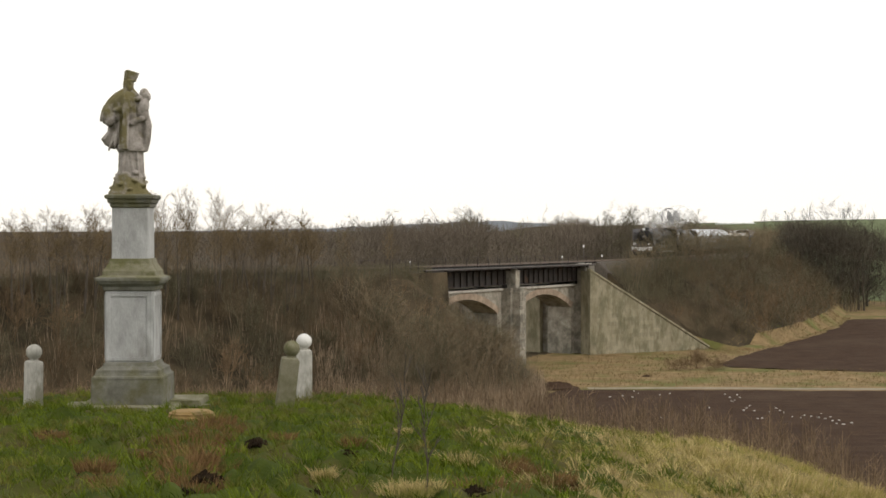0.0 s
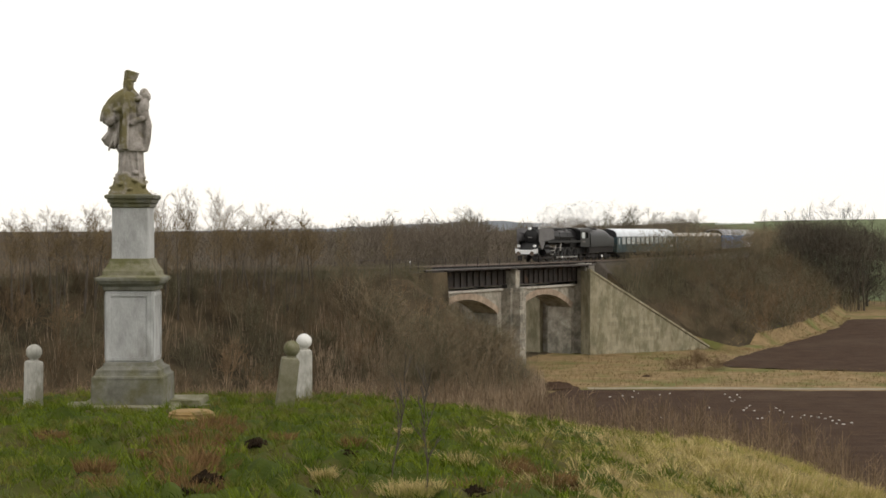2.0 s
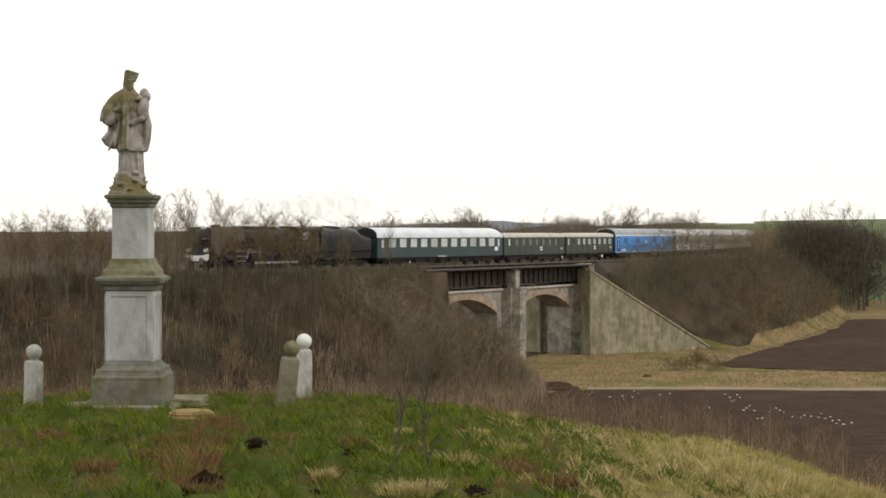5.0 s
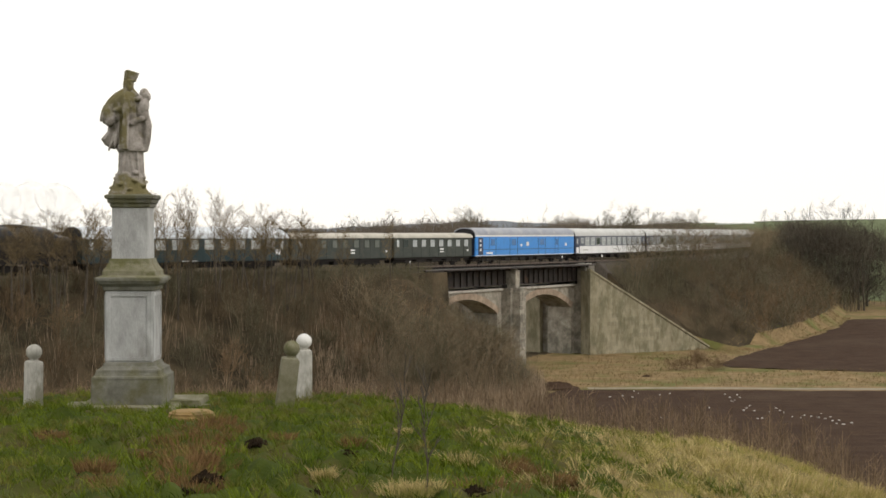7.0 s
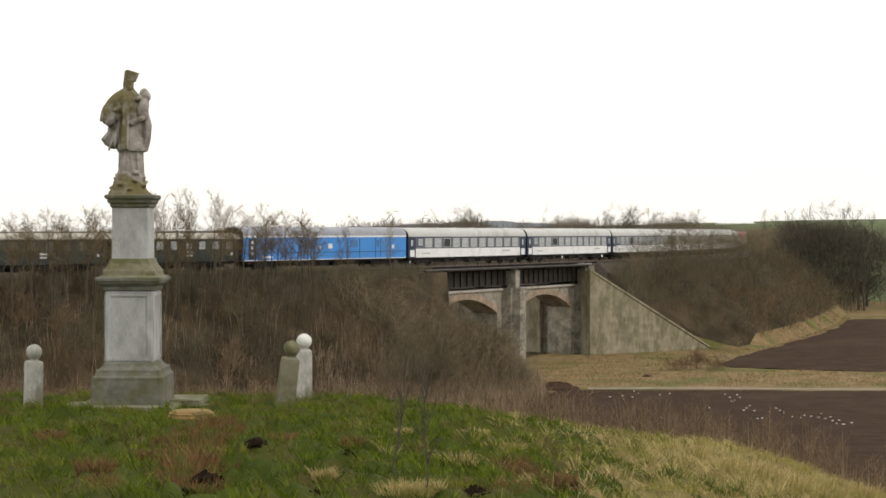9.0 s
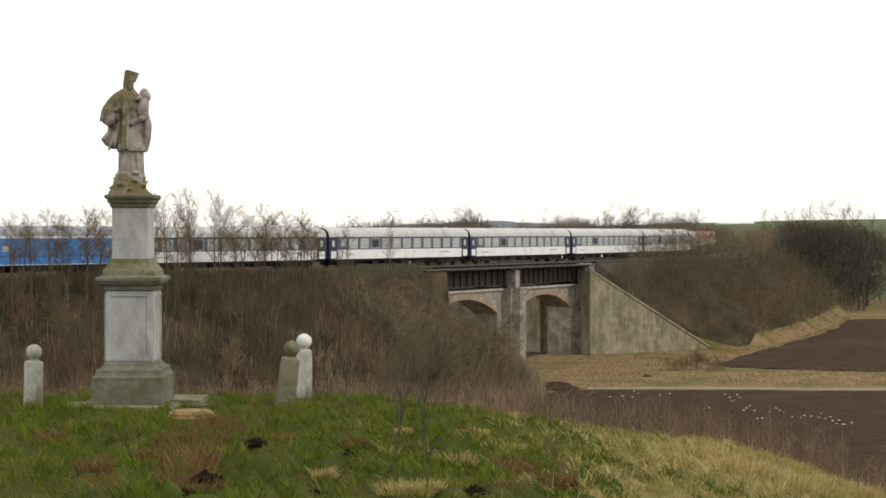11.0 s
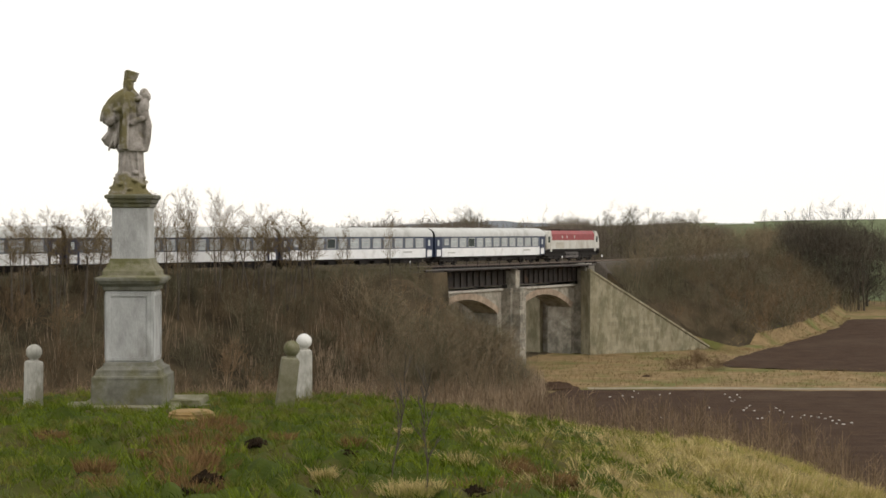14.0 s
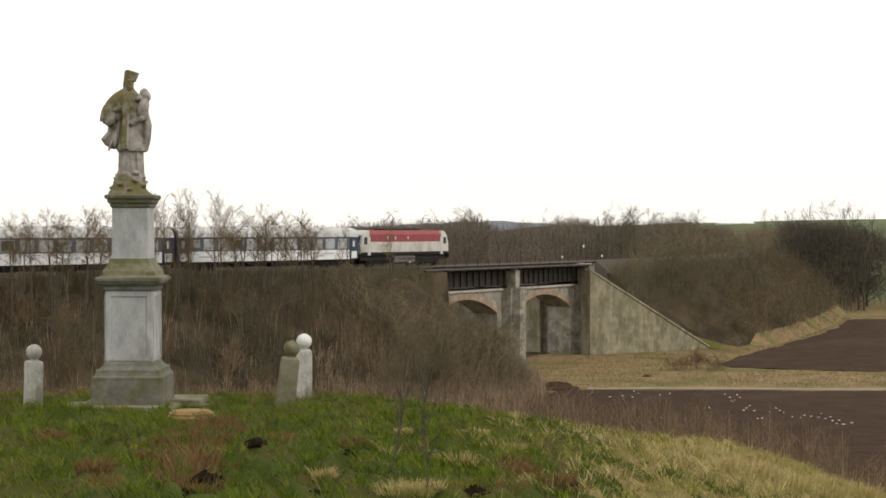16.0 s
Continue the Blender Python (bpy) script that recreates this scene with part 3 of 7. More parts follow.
# y, left x, right x
field("ploughed_field", [(66, 1, 62), (90, 3, 72), (118, 6, 90), (140, 8, 100), (146, 9.5, 104), (150.5, 12, 106)], M_PLOUGH, "bare dark-brown ploughed field in the valley floor", 0.05)
field("ploughed_field", [(169.6, 47, 115), (172, 38, 115), (175, 32.5, 116), (179, 30.8, 118), (184, 32.8, 120)] + [(on_line(q, 18.6)[1], on_line(q, 18.6)[0], 135 + 0.1 * q) for q in range(44, 122, 7)] + [(273, 88, 147)], M_PLOUGH,
      "bare dark-brown ploughed field beside the embankment", 0.05)
field("farm_track", [(151.2, 14, 110), (152.6, 14, 110)], M_PATH, "pale worn farm track between fields", 0.01, 0.03, 0.35)


# ---- track, ballast and rails ----
def build_track():
    track = thing("railway_track", Matrix(), "single railway track on a ballast bed", "railway track", kind="structure")
    ss = np.arange(-250, 330, 4.0)
    for o in (-0.75, 0.75):
        r = Solid()
        ring = []
        for s in ss:
            x0, y0, a = on_line(s, TRACK + o - 0.036)
            x1, y1, _ = on_line(s, TRACK + o + 0.036)
            ring.append([(x0, y0, RAIL - 0.16), (x1, y1, RAIL - 0.16), (x1, y1, RAIL), (x0, y0, RAIL)])
        part("rail", r.loft(ring), M_AMBER, track)
    tie = mesh_of("sleeper", Solid().box(-0.13, 0.13, -1.3, 1.3, -0.14, 0), M_UNDER)
    for s in np.arange(-62, 60, 0.62):
        if -3 < s < 38 or s < -3:
            piece("sleeper", tie, track, line_pose(s, TRACK, RAIL - 0.17))


build_track()


# ---- the bridge ----
B0, B1 = on_line(-3.0, 0.9), on_line(37.0, 0.9)
BR_ANG = math.atan2(B1[1] - B0[1], B1[0] - B0[0])
BR = pose(B0[0], B0[1], 0, 0, 0, math.degrees(BR_ANG))   # local x along the bridge, local y to the far side, from the near face
BR_LEN = math.hypot(B1[0] - B0[0], B1[1] - B0[1])
BW = 5.6                                                  # width from face to face


def ashlar(parent, x0, x1, z0, z1, y, mats, rows, wide, seed, out=0.05):
    """Courses of rough blocks on a vertical face that looks to local -y."""
    rnd = random.Random(seed)
    h = (z1 - z0) / rows
    shapes = []
    for k in range(4):
        w = wide * (0.8 + 0.13 * k)
        s = Solid().box(-w / 2 + 0.02, w / 2 - 0.02, -out - 0.015 * k, 0.02, 0.02, h - 0.02)
        shapes.append((w, mesh_of("block", s, mats, bevel=0.025)))
    for r in range(rows):
        x = x0
        while x < x1 - 0.15:
            w, me = shapes[rnd.randrange(4)]
            if x + w > x1:
                w = x1 - x
                me = mesh_of("block", Solid().box(-w / 2 + 0.02, w / 2 - 0.02, -out, 0.02, 0.02, h - 0.02), mats, bevel=0.02)
            piece("stone_block", me, parent, pose(x + w / 2, y, z0 + r * h))
            x += w


def build_bridge():
    br = thing("railway_bridge", BR, "stone arch and dark steel girder railway bridge", "bridge", kind="structure")
    top = RAIL - 0.75
    pier0, pier1 = 16.5, 18.6            # middle pier along the bridge
    ab_l, ab_r = 0.2, 34.9               # inner faces of the abutments
    low = -0.8
    shelf = 8.65                         # top of the arch walls
    spring, rise, imp = 5.8, 1.85, 0.95  # arch springing, rise, and how far the imposts step in
    face = 1.2                           # the arch walls stand back from the piers
    part("abutment", Solid().box(-4.2, ab_l, 0, BW, low, shelf), M_MASON, br, bevel=0.04)
    part("impost", Solid().box(ab_l, ab_l + imp, face, BW - face, low, spring), M_MASON, br)
    for y0, y1 in ((-0.3, 1.7), (BW - 1.7, BW + 0.3)):
        part("pillar", Solid().box(-2.9, -1.45, y0, y1, shelf, top + 0.3), M_MASON, br, bevel=0.05)
    part("abutment", Solid().box(ab_r, 38.2, 0.02, BW - 0.02, low, shelf), M_MASON, br, bevel=0.04)
    part("impost", Solid().box(ab_r - imp, ab_r, face, BW - face, low, spring), M_MASON, br)
    for y0, y1 in ((-0.25, 0.9), (BW - 0.9, BW + 0.25)):
        part("pillar", Solid().box(ab_r + 0.05, 35.95, y0, y1, low, top + 0.2), M_MASON, br, bevel=0.05)
        part("pillar_cap", Solid().box(ab_r - 0.1, 36.5, y0 - 0.15, y1 + 0.15, top + 0.2, top + 0.5), M_COPING, br, bevel=0.04)
    part("backwall", Solid().box(36.2, 38.2, 0.05, BW - 0.05, shelf, top + 0.3), M_MASON, br)
    part("pier", Solid().box(pier0, pier1, 0, BW, low, shelf), M_MASON, br, bevel=0.04)
    part("impost", Solid().box(pier0 - imp, pier0, face, BW - face, low, spring), M_MASON, br)
    part("impost", Solid().box(pier1, pier1 + imp, face, BW - face, low, spring), M_MASON, br)
    for y0, y1 in ((-0.95, 0.0), (BW, BW + 0.95)):
        part("buttress", Solid().extrude([(pier0 + 0.25, low), (pier1 - 0.15, low), (pier1 - 0.25, shelf - 0.5), (pier1 - 0.4, shelf + 0.05), (pier0 + 0.5, shelf + 0.05), (pier0 + 0.35, shelf - 0.5)], y0, y1), M_MASON, br, bevel=0.06)
    for y0, y1 in ((-0.35, 1.7), (BW - 1.7, BW + 0.35)):
        part("pillar", Solid().box(pier0 + 0.55, pier1 - 0.55, y0, y1, shelf, top + 0.15), M_MASON, br, bevel=0.06)
    # arch walls with real openings
    for x0, x1 in ((ab_l, pier0), (pier1, ab_r)):
        n = 24
        cx, half = (x0 + x1) / 2, (x1 - x0) / 2 - imp
        arc = [(cx - half + 2 * half * i / n, spring + rise * (1 - (2 * i / n - 1) ** 2)) for i in range(n + 1)]
        for y0, y1 in ((face, face + 0.8), (BW - face - 0.8, BW - face)):
            w = Solid().box(x0, cx - half, y0, y1, spring, shelf - 0.25).box(cx + half, x1, y0, y1, spring, shelf - 0.25)
            for i in range(n):
                (ax, az), (bx, bz) = arc[i], arc[i + 1]
                w.extrude([(ax, az), (bx, bz), (bx, shelf - 0.25), (ax, shelf - 0.25)], y0, y1)
            part("spandrel_wall", w, M_MASON, br)
        vault = Solid()
        for i in range(n):
            (ax, az), (bx, bz) = arc[i], arc[i + 1]
            vault.extrude([(ax, az), (bx, bz), (bx, bz + 0.3), (ax, az + 0.3)], face + 0.8, BW - face - 0.8)
        part("vault", vault, M_MASON, br)
        for i in range(n):
            (ax, az), (bx, bz) = arc[i], arc[i + 1]
            t, g = 0.68, 0.012

            def up(p):
                d = Vector((p[0] - cx, p[1] - spring + 9.0)).normalized()
                return p[0] + d.x * t, min(p[1] + d.y * t, shelf - 0.27)
            a2, b2 = up((ax, az)), up((bx, bz))
            part("voussoir", Solid().extrude([(ax + g, az - 0.02), (bx - g, bz - 0.02), (b2[0] - g, b2[1]), (a2[0] + g, a2[1])], face - 0.08, face + 0.04), M_ARCH, br)
        part("string_course", Solid().box(x0 + 0.02, x1 - 0.02, face - 0.3, BW - face + 0.3, shelf - 0.25, shelf + 0.02), M_COPING, br, bevel=0.04)
    # girders; the first reaches further over its abutment
        x0 = x0 if x0 > 1 else -1.45
        for y in (0.95, BW - 0.95):
            gd = part("girder", Solid().box(x0 - 0.6, x1 + 0.6, y - 0.02, y + 0.02, shelf + 0.42, top - 0.02), M_STEEL, br)
            part("flange", Solid().box(x0 - 0.6, x1 + 0.6, y - 0.22, y + 0.22, shelf + 0.36, shelf + 0.42), M_STEEL, gd)
            part("flange", Solid().box(x0 - 0.6, x1 + 0.6, y - 0.22, y + 0.22, top - 0.02, top + 0.05), M_STEEL, gd)
            rib = mesh_of("stiffener", Solid().box(-0.03, 0.03, -0.19, -0.02, shelf + 0.43, top - 0.03), M_STEEL)
            for i in range(14):
                piece("stiffener", rib, gd, pose(x0 + 0.1 + (x1 - x0 - 0.2) * i / 13, y, 0))
            part("bearing", Solid().box(x0 - 0.5, x0 - 0.05, y - 0.2, y + 0.2, shelf + 0.02, shelf + 0.35), M_UNDER, gd)
            part("bearing", Solid().box(x1 + 0.05, x1 + 0.5, y - 0.2, y + 0.2, shelf + 0.02, shelf + 0.35), M_UNDER, gd)
    part("back_wing_wall", Solid().along([(BW - 0.02, low), (BW + 11, low), (BW + 11, 4.2), (BW - 0.02, shelf)], ab_r - 0.9, ab_r - 0.1), M_RENDER, br, "straight mossy wing wall behind the bridge")
    # deck, walkway and handrail
    part("deck", Solid().box(-2.9, 38.0, 0.1, BW - 0.1, top + 0.06, top + 0.3), M_UNDER, br)
    for y0, y1 in ((-0.75, 0.05), (BW - 0.05, BW + 0.75)):
        part("walkway", Solid().box(-2.9, 36.8, y0, y1, top + 0.2, top + 0.36), M_STEEL, br)
        part("walkway_edge", Solid().box(-2.9, 36.8, y0 - 0.05 if y0 < 0 else y1, y0 if y0 < 0 else y1 + 0.05, top + 0.33, top + 0.42), M_RAILSTEEL, br)
    for y in (-0.72, BW + 0.72):
        hr = part("handrail", Solid().tube((-9, y, top + 1.35), (36.8, y, top + 1.35), 0.02, n=6).tube((-9, y, top + 0.9), (36.8, y, top + 0.9), 0.014, n=6), M_STEEL, br)
        post = mesh_of("baluster", Solid().box(-0.022, 0.022, -0.022, 0.022, -0.2, 1.04), M_STEEL)
        for i in range(20):
            piece("railing_post", post, hr, pose(-9 + 45.7 * i / 19, y, top + 0.32))
    bracket = mesh_of("bracket", Solid().extrude([(-0.03, -0.22), (0.03, -0.22), (0.03, 0), (-0.03, 0)], -0.7, 0.55), M_STEEL)
    for i in range(16):
        piece("bracket", bracket, br, pose(2.2 + 33 * i / 15, 0.1, top + 0.19))
    # dressed blocks
    ashlar(br, pier0 + 0.32, pier1 - 0.22, low + 0.8, shelf - 0.5, -0.95, M_MASON, 17, 0.62, 4)
    ashlar(br, ab_r + 0.05, 35.95, 0.0, top + 0.1, -0.25, M_MASON, 21, 0.7, 5)
    return br


def build_wing_wall():
    ax, ay = WING_A
    bx, by = WING_B
    ln = math.hypot(bx - ax, by - ay)
    w = thing("wing_wall", pose(ax, ay, 0, 0, 0, math.degrees(math.atan2(by - ay, bx - ax))), "sloping greenish stone wing wall of the bridge", "wall", kind="structure")
    h0, h1 = WALL_H, 0.15
    part("wall_body", Solid().extrude([(0, -0.8), (ln + 0.6, -0.8), (ln + 0.6, h1), (0, h0)], 0.0, 1.9), M_RENDER, w)
    part("coping", Solid().extrude([(-0.05, h0 + 0.02), (ln + 0.7, h1 + 0.02), (ln + 0.7, h1 + 0.3), (-0.05, h0 + 0.3)], -0.12, 0.7), M_RENDER, w, bevel=0.03)
    rnd = random.Random(8)
    meshes = [mesh_of("block", Solid().box(-0.462 - 0.06 * k, 0.462 + 0.06 * k, -0.008 - 0.004 * k, 0.01, 0.005, 0.495), M_RENDER, bevel=0.004) for k in range(3)]
    for r in range(20):
        z = 0.5 * r
        x = 0.5 + 0.4 * (r % 2)
        end = (h0 - z - 0.75) / (h0 - h1) * ln
        while x < end - 0.4:
            k = rnd.randrange(3)
            piece("stone_block", meshes[k], w, pose(x, 0, z))
            x += 0.93 + 0.12 * k
    return w


build_bridge()
build_wing_wall()


# ---- statue on its pedestal ----
PED = (-4.112, 21.0)
PZ = EYE - (706 - 412) / 133.33
PYAW = 0.5


def build_pedestal():
    p = thing("statue_pedestal", pose(PED[0], PED[1], PZ, 0, 0, PYAW) @ Matrix.Diagonal((1.035, 1.035, 1, 1)), "tall grey sandstone pedestal with mossy ledges on a stepped slab", "pedestal")
    part("foundation", Solid().box(-0.76, 0.7, -0.72, 0.7, -0.45, -0.13), M_STONE_MOSS, p, bevel=0.03)
    part("slab", Solid().box(-0.8, 0.62, -0.8, -0.02, -0.12, -0.035), M_STONE_MOSS, p, "worn front step slab", bevel=0.015)
    part("slab", Solid().box(-0.62, 0.86, 0.0, 0.8, -0.12, -0.03), M_STONE_MOSS, p, bevel=0.015)
    part("base_block", Solid().square_profile([(0.455, -0.06), (0.455, 0.2), (0.45, 0.3)]), M_STONE_STAIN, p, "greenish stained base block", bevel=0.008)
    part("base_moulding", Solid().square_profile([(0.452, 0.3), (0.445, 0.325), (0.42, 0.34), (0.405, 0.375), (0.4, 0.41), (0.365, 0.43), (0.33, 0.46), (0.315, 0.5), (0.3, 0.51)]), M_STONE_STAIN, p)
    shaft = part("lower_shaft", Solid().square_profile([(0.3, 0.5), (0.296, 1.44)]), M_STONE, p, "smooth grey shaft with raised margins")
    for k in range(4):
        q = pose(0, 0, 0, 0, 0, 90 * k)
        f = Solid()
        f.box(-0.285, -0.235, -0.312, -0.29, 0.53, 1.42).box(0.235, 0.285, -0.312, -0.29, 0.53, 1.42)
        f.box(-0.235, 0.235, -0.312, -0.29, 0.53, 0.575).box(-0.235, 0.235, -0.312, -0.29, 1.375, 1.42)
        part("panel_margin", f, M_STONE, shaft, at=q)
    # stained stone whose dark tone also paints in shading below the ledge
    part("cornice", Solid().square_profile([(0.3, 1.44), (0.325, 1.455), (0.33, 1.5), (0.385, 1.54), (0.39, 1.57), (0.412, 1.575), (0.412, 1.61), (0.4, 1.622)]), M_STONE_STAIN, p, "weathered cornice, darkened for the shading below it")
    part("mossy_slope", Solid().square_profile([(0.4, 1.62), (0.335, 1.645), (0.33, 1.7), (0.3, 1.745), (0.268, 1.8), (0.25, 1.865)]), M_STONE_MOSS, p, "moss-covered sloping block")
    part("upper_shaft", Solid().square_profile([(0.232, 1.86), (0.226, 2.535)]), M_STONE, p)
    part("top_cornice", Solid().square_profile([(0.228, 2.53), (0.248, 2.545), (0.252, 2.585), (0.275, 2.6), (0.28, 2.64), (0.305, 2.655), (0.31, 2.69), (0.29, 2.705), (0.24, 2.71)]), M_STONE_STAIN, p, "moulded top cornice with moss on its edge")
    return p


def build_statue():
    """A robed figure in a short cape and a square hat, holding a small form on one arm, on a rock."""
    s = Solid()

    def ell(cx, cy, cz, rx, ry, rz, tilt=(0, 0, 0)):
        s.ball((0, 0, 0), 1.0, 18, 12, pose(cx, cy, cz, *tilt) @ Matrix.Diagonal((rx, ry, rz, 1)))

    def robe(sections, n=28, folds=0.0, k=9):
        rings = []
        for cx, cy, cz, rx, ry in sections:
            rings.append([(cx + rx * (1 + folds * math.sin(k * a + 3 * cz)) * math.cos(a), cy + ry * (1 + folds * math.sin(k * a + 3 * cz)) * math.sin(a), cz)
                          for a in (2 * math.pi * i / n for i in range(n))])
        s.loft(rings)
    # rock
    robe([(-0.01, 0, 0.0, 0.275, 0.24), (-0.015, 0, 0.04, 0.265, 0.22), (-0.015, 0, 0.09, 0.225, 0.2), (-0.01, 0, 0.2, 0.2, 0.18), (-0.01, 0, 0.29, 0.18, 0.16), (0.0, 0, 0.33, 0.12, 0.12)], folds=0.045, k=7)
    for k in range(14):
        a, h = 2.4 * k, 0.03 + 0.017 * k
        d = 0.225 - 0.28 * h
        ell(d * math.cos(a), 0.85 * d * math.sin(a), h, 0.075, 0.05, 0.03, (15 * math.sin(k), 20 * math.cos(2 * k), 57 * a))
    # cassock with soft folds
    robe([(0.015, 0, 0.2, 0.185, 0.15), (0.015, 0, 0.35, 0.17, 0.135), (0.015, 0, 0.55, 0.16, 0.13), (0.02, 0, 0.72, 0.165, 0.14), (0.01, 0, 0.95, 0.165, 0.14), (0.0, 0, 1.15, 0.16, 0.13)], 40, folds=0.045, k=7)
    for x, t in ((-0.08, 6), (0.04, -9), (0.12, -4)):
        ell(x, -0.12, 0.4, 0.018, 0.025, 0.22, (0, t, 0))
    # knee-length surplice
    robe([(0.035, -0.005, 0.59, 0.19, 0.16), (0.03, -0.005, 0.63, 0.19, 0.165), (0.015, 0, 0.8, 0.165, 0.15), (0.005, 0, 1.0, 0.16, 0.14), (0.0, 0, 1.2, 0.15, 0.12)], 44, folds=0.035, k=8)
    # the stole's two hanging bands
    s.box(-0.125, -0.045, -0.2, -0.12, 0.62, 1.3, pose(0, 0, 0, 2, 3, 0))
    ell(-0.09, -0.17, 0.64, 0.05, 0.03, 0.05)
    s.box(0.0, 0.05, -0.185, -0.12, 1.0, 1.36, pose(0, 0, 0, 2, -4, 0))
    # cape over the shoulders, open in front
    robe([(-0.12, 0.03, 1.0, 0.265, 0.13), (-0.105, 0.02, 1.06, 0.275, 0.15), (-0.085, 0.01, 1.17, 0.265, 0.16), (-0.06, 0, 1.28, 0.225, 0.155), (-0.04, 0, 1.37, 0.165, 0.13), (-0.02, 0, 1.44, 0.08, 0.08)], 40, folds=0.045, k=9)
    # drape blown to the side
    robe([(-0.17, 0.04, 0.63, 0.06, 0.06), (-0.21, 0.04, 0.68, 0.11, 0.06), (-0.235, 0.03, 0.76, 0.135, 0.06), (-0.19, 0.02, 0.86, 0.1, 0.07), (-0.17, 0.02, 1.0, 0.1, 0.09)], folds=0.1, k=6)
    ell(-0.2, -0.04, 0.78, 0.025, 0.04, 0.2, (0, 22, 0))
    ell(-0.15, -0.07, 0.84, 0.03, 0.05, 0.22, (0, 10, 0))
    # sleeves and forearms
    ell(-0.275, -0.03, 1.1, 0.085, 0.11, 0.15, (0, 16, 0))
    ell(-0.235, -0.1, 1.02, 0.07, 0.06, 0.1, (0, 24, 0))
    ell(-0.1, -0.15, 1.16, 0.11, 0.04, 0.04, (0, -14, 0))
    ell(0.0, -0.18, 1.19, 0.04, 0.035, 0.035)
    ell(0.17, -0.06, 1.13, 0.085, 0.1, 0.14, (0, -12, 0))
    ell(0.12, -0.16, 1.01, 0.1, 0.045, 0.045, (0, -14, 0))
    ell(0.05, -0.17, 0.97, 0.04, 0.035, 0.04)
    # hanging cloth on the other side
    robe([(0.19, 0.0, 0.6, 0.045, 0.07), (0.215, 0, 0.7, 0.05, 0.08), (0.22, 0, 0.86, 0.065, 0.09), (0.225, 0, 0.95, 0.065, 0.09), (0.2, 0, 1.08, 0.06, 0.08)], folds=0.08, k=5)
    # the small form held on the arm
    ell(0.19, -0.1, 1.2, 0.075, 0.07, 0.13, (0, 10, 0))
    ell(0.2, -0.1, 1.37, 0.062, 0.062, 0.075)
    ell(0.255, -0.1, 1.33, 0.03, 0.04, 0.06)
    ell(0.13, -0.13, 1.3, 0.06, 0.04, 0.035, (0, -20, 0))
    # neck, head, beard, hat
    ell(-0.01, -0.01, 1.44, 0.07, 0.07, 0.07)
    ell(0.0, -0.03, 1.51, 0.062, 0.075, 0.085, (0, 8, 0))
    ell(0.022, -0.105, 1.51, 0.016, 0.02, 0.028)
    ell(0.015, -0.09, 1.545, 0.05, 0.025, 0.014)
    ell(0.012, -0.08, 1.455, 0.042, 0.045, 0.055)
    hat = [(0.066, 0.0), (0.07, 0.04), (0.082, 0.125)]
    s.loft([[(c * r, d * r, z) for c, d in ((-1, -1), (1, -1), (1, 1), (-1, 1))] for r, z in hat], pose(0.004, -0.015, 1.555, 4, 14, 24))
    ell(-0.04, 0.03, 1.5, 0.05, 0.07, 0.09)
    # foot
    ell(0.09, -0.13, 0.3, 0.05, 0.08, 0.035)
    st = part("statue", s, M_STATUE, at=pose(PED[0] - 0.045, PED[1], PZ + 2.7, 0, 0, 6) @ Matrix.Diagonal((1, 1, 0.978, 1)))
    tagged(st, "weathered brown sandstone statue of a robed saint on its pedestal", "statue")
    rm = st.modifiers.new("merge", "REMESH")
    rm.mode, rm.voxel_size, rm.use_smooth_shade = "VOXEL", 0.0085, True
    sm = st.modifiers.new("soften", "SMOOTH")
    sm.iterations, sm.factor = 2, 0.5
    tx = bpy.data.textures.new("stone_wear", "CLOUDS")
    tx.noise_scale = 0.045
    dm = st.modifiers.new("wear", "DISPLACE")
    dm.texture, dm.strength, dm.mid_level = tx, 0.009, 0.5
    return st


build_pedestal()
build_statue()


def build_bollard(m, label, body_m, ball_m, w=0.13, h=0.56):
    b = thing("stone_bollard", m, label, "bollard", "bollards round the statue")
    part("shaft", Solid().square_profile([(w * 1.06, -0.25), (w * 1.03, 0.0), (w, h - 0.05), (w * 0.96, h - 0.015), (w * 0.7, h)]), body_m, b, bevel=0.01)
    part("neck", Solid().lathe([(0.06, h - 0.01), (0.055, h + 0.03), (0.06, h + 0.05)], 14), body_m, b, smooth=True)
    part("ball", Solid().ball((0, 0, h + 0.115), 0.107, 20, 14), ball_m, b, smooth=True)


M_BOLL = mat("pale_bollard_stone", (0.36, 0.35, 0.31), (0.66, 0.64, 0.6), 5.0, 0.9, 0.35, 60, c3=(0.17, 0.165, 0.11), c3_scale=3.0, c3_at=0.53, streak=True)
# the white highlight on the ball is painted over the whole stone
M_BALLWHITE = mat("highlit_ball_stone", (0.6, 0.59, 0.57), (0.78, 0.77, 0.75), 6.0, 0.85, 0.25, 60, c3=(0.3, 0.28, 0.22), c3_scale=3.0, c3_at=0.6)


def at_px(px, py, y):
    return (px - 784) / 2800 * y, y, EYE - (py - 412) / 2800 * y


bx, by, bz = at_px(58, 712, 21.4)
build_bollard(pose(bx, by, bz, 0, 1, 28), "pale grey stone bollard with a ball top", M_BOLL, M_BOLL, 0.105)
bx, by, bz = at_px(538, 712, 22.0)
build_bollard(pose(bx, by, bz, 0, 0, 8), "upright pale stone bollard with a ball painted highlight-white", M_BOLL, M_BALLWHITE, 0.105, 0.73)
bx, by, bz = at_px(503, 722, 20.6)
build_bollard(pose(bx, by, bz, 2, 7, 10), "leaning mossy stone bollard with a ball top", M_STONE_MOSS, M_STONE_MOSS, 0.115, 0.66)


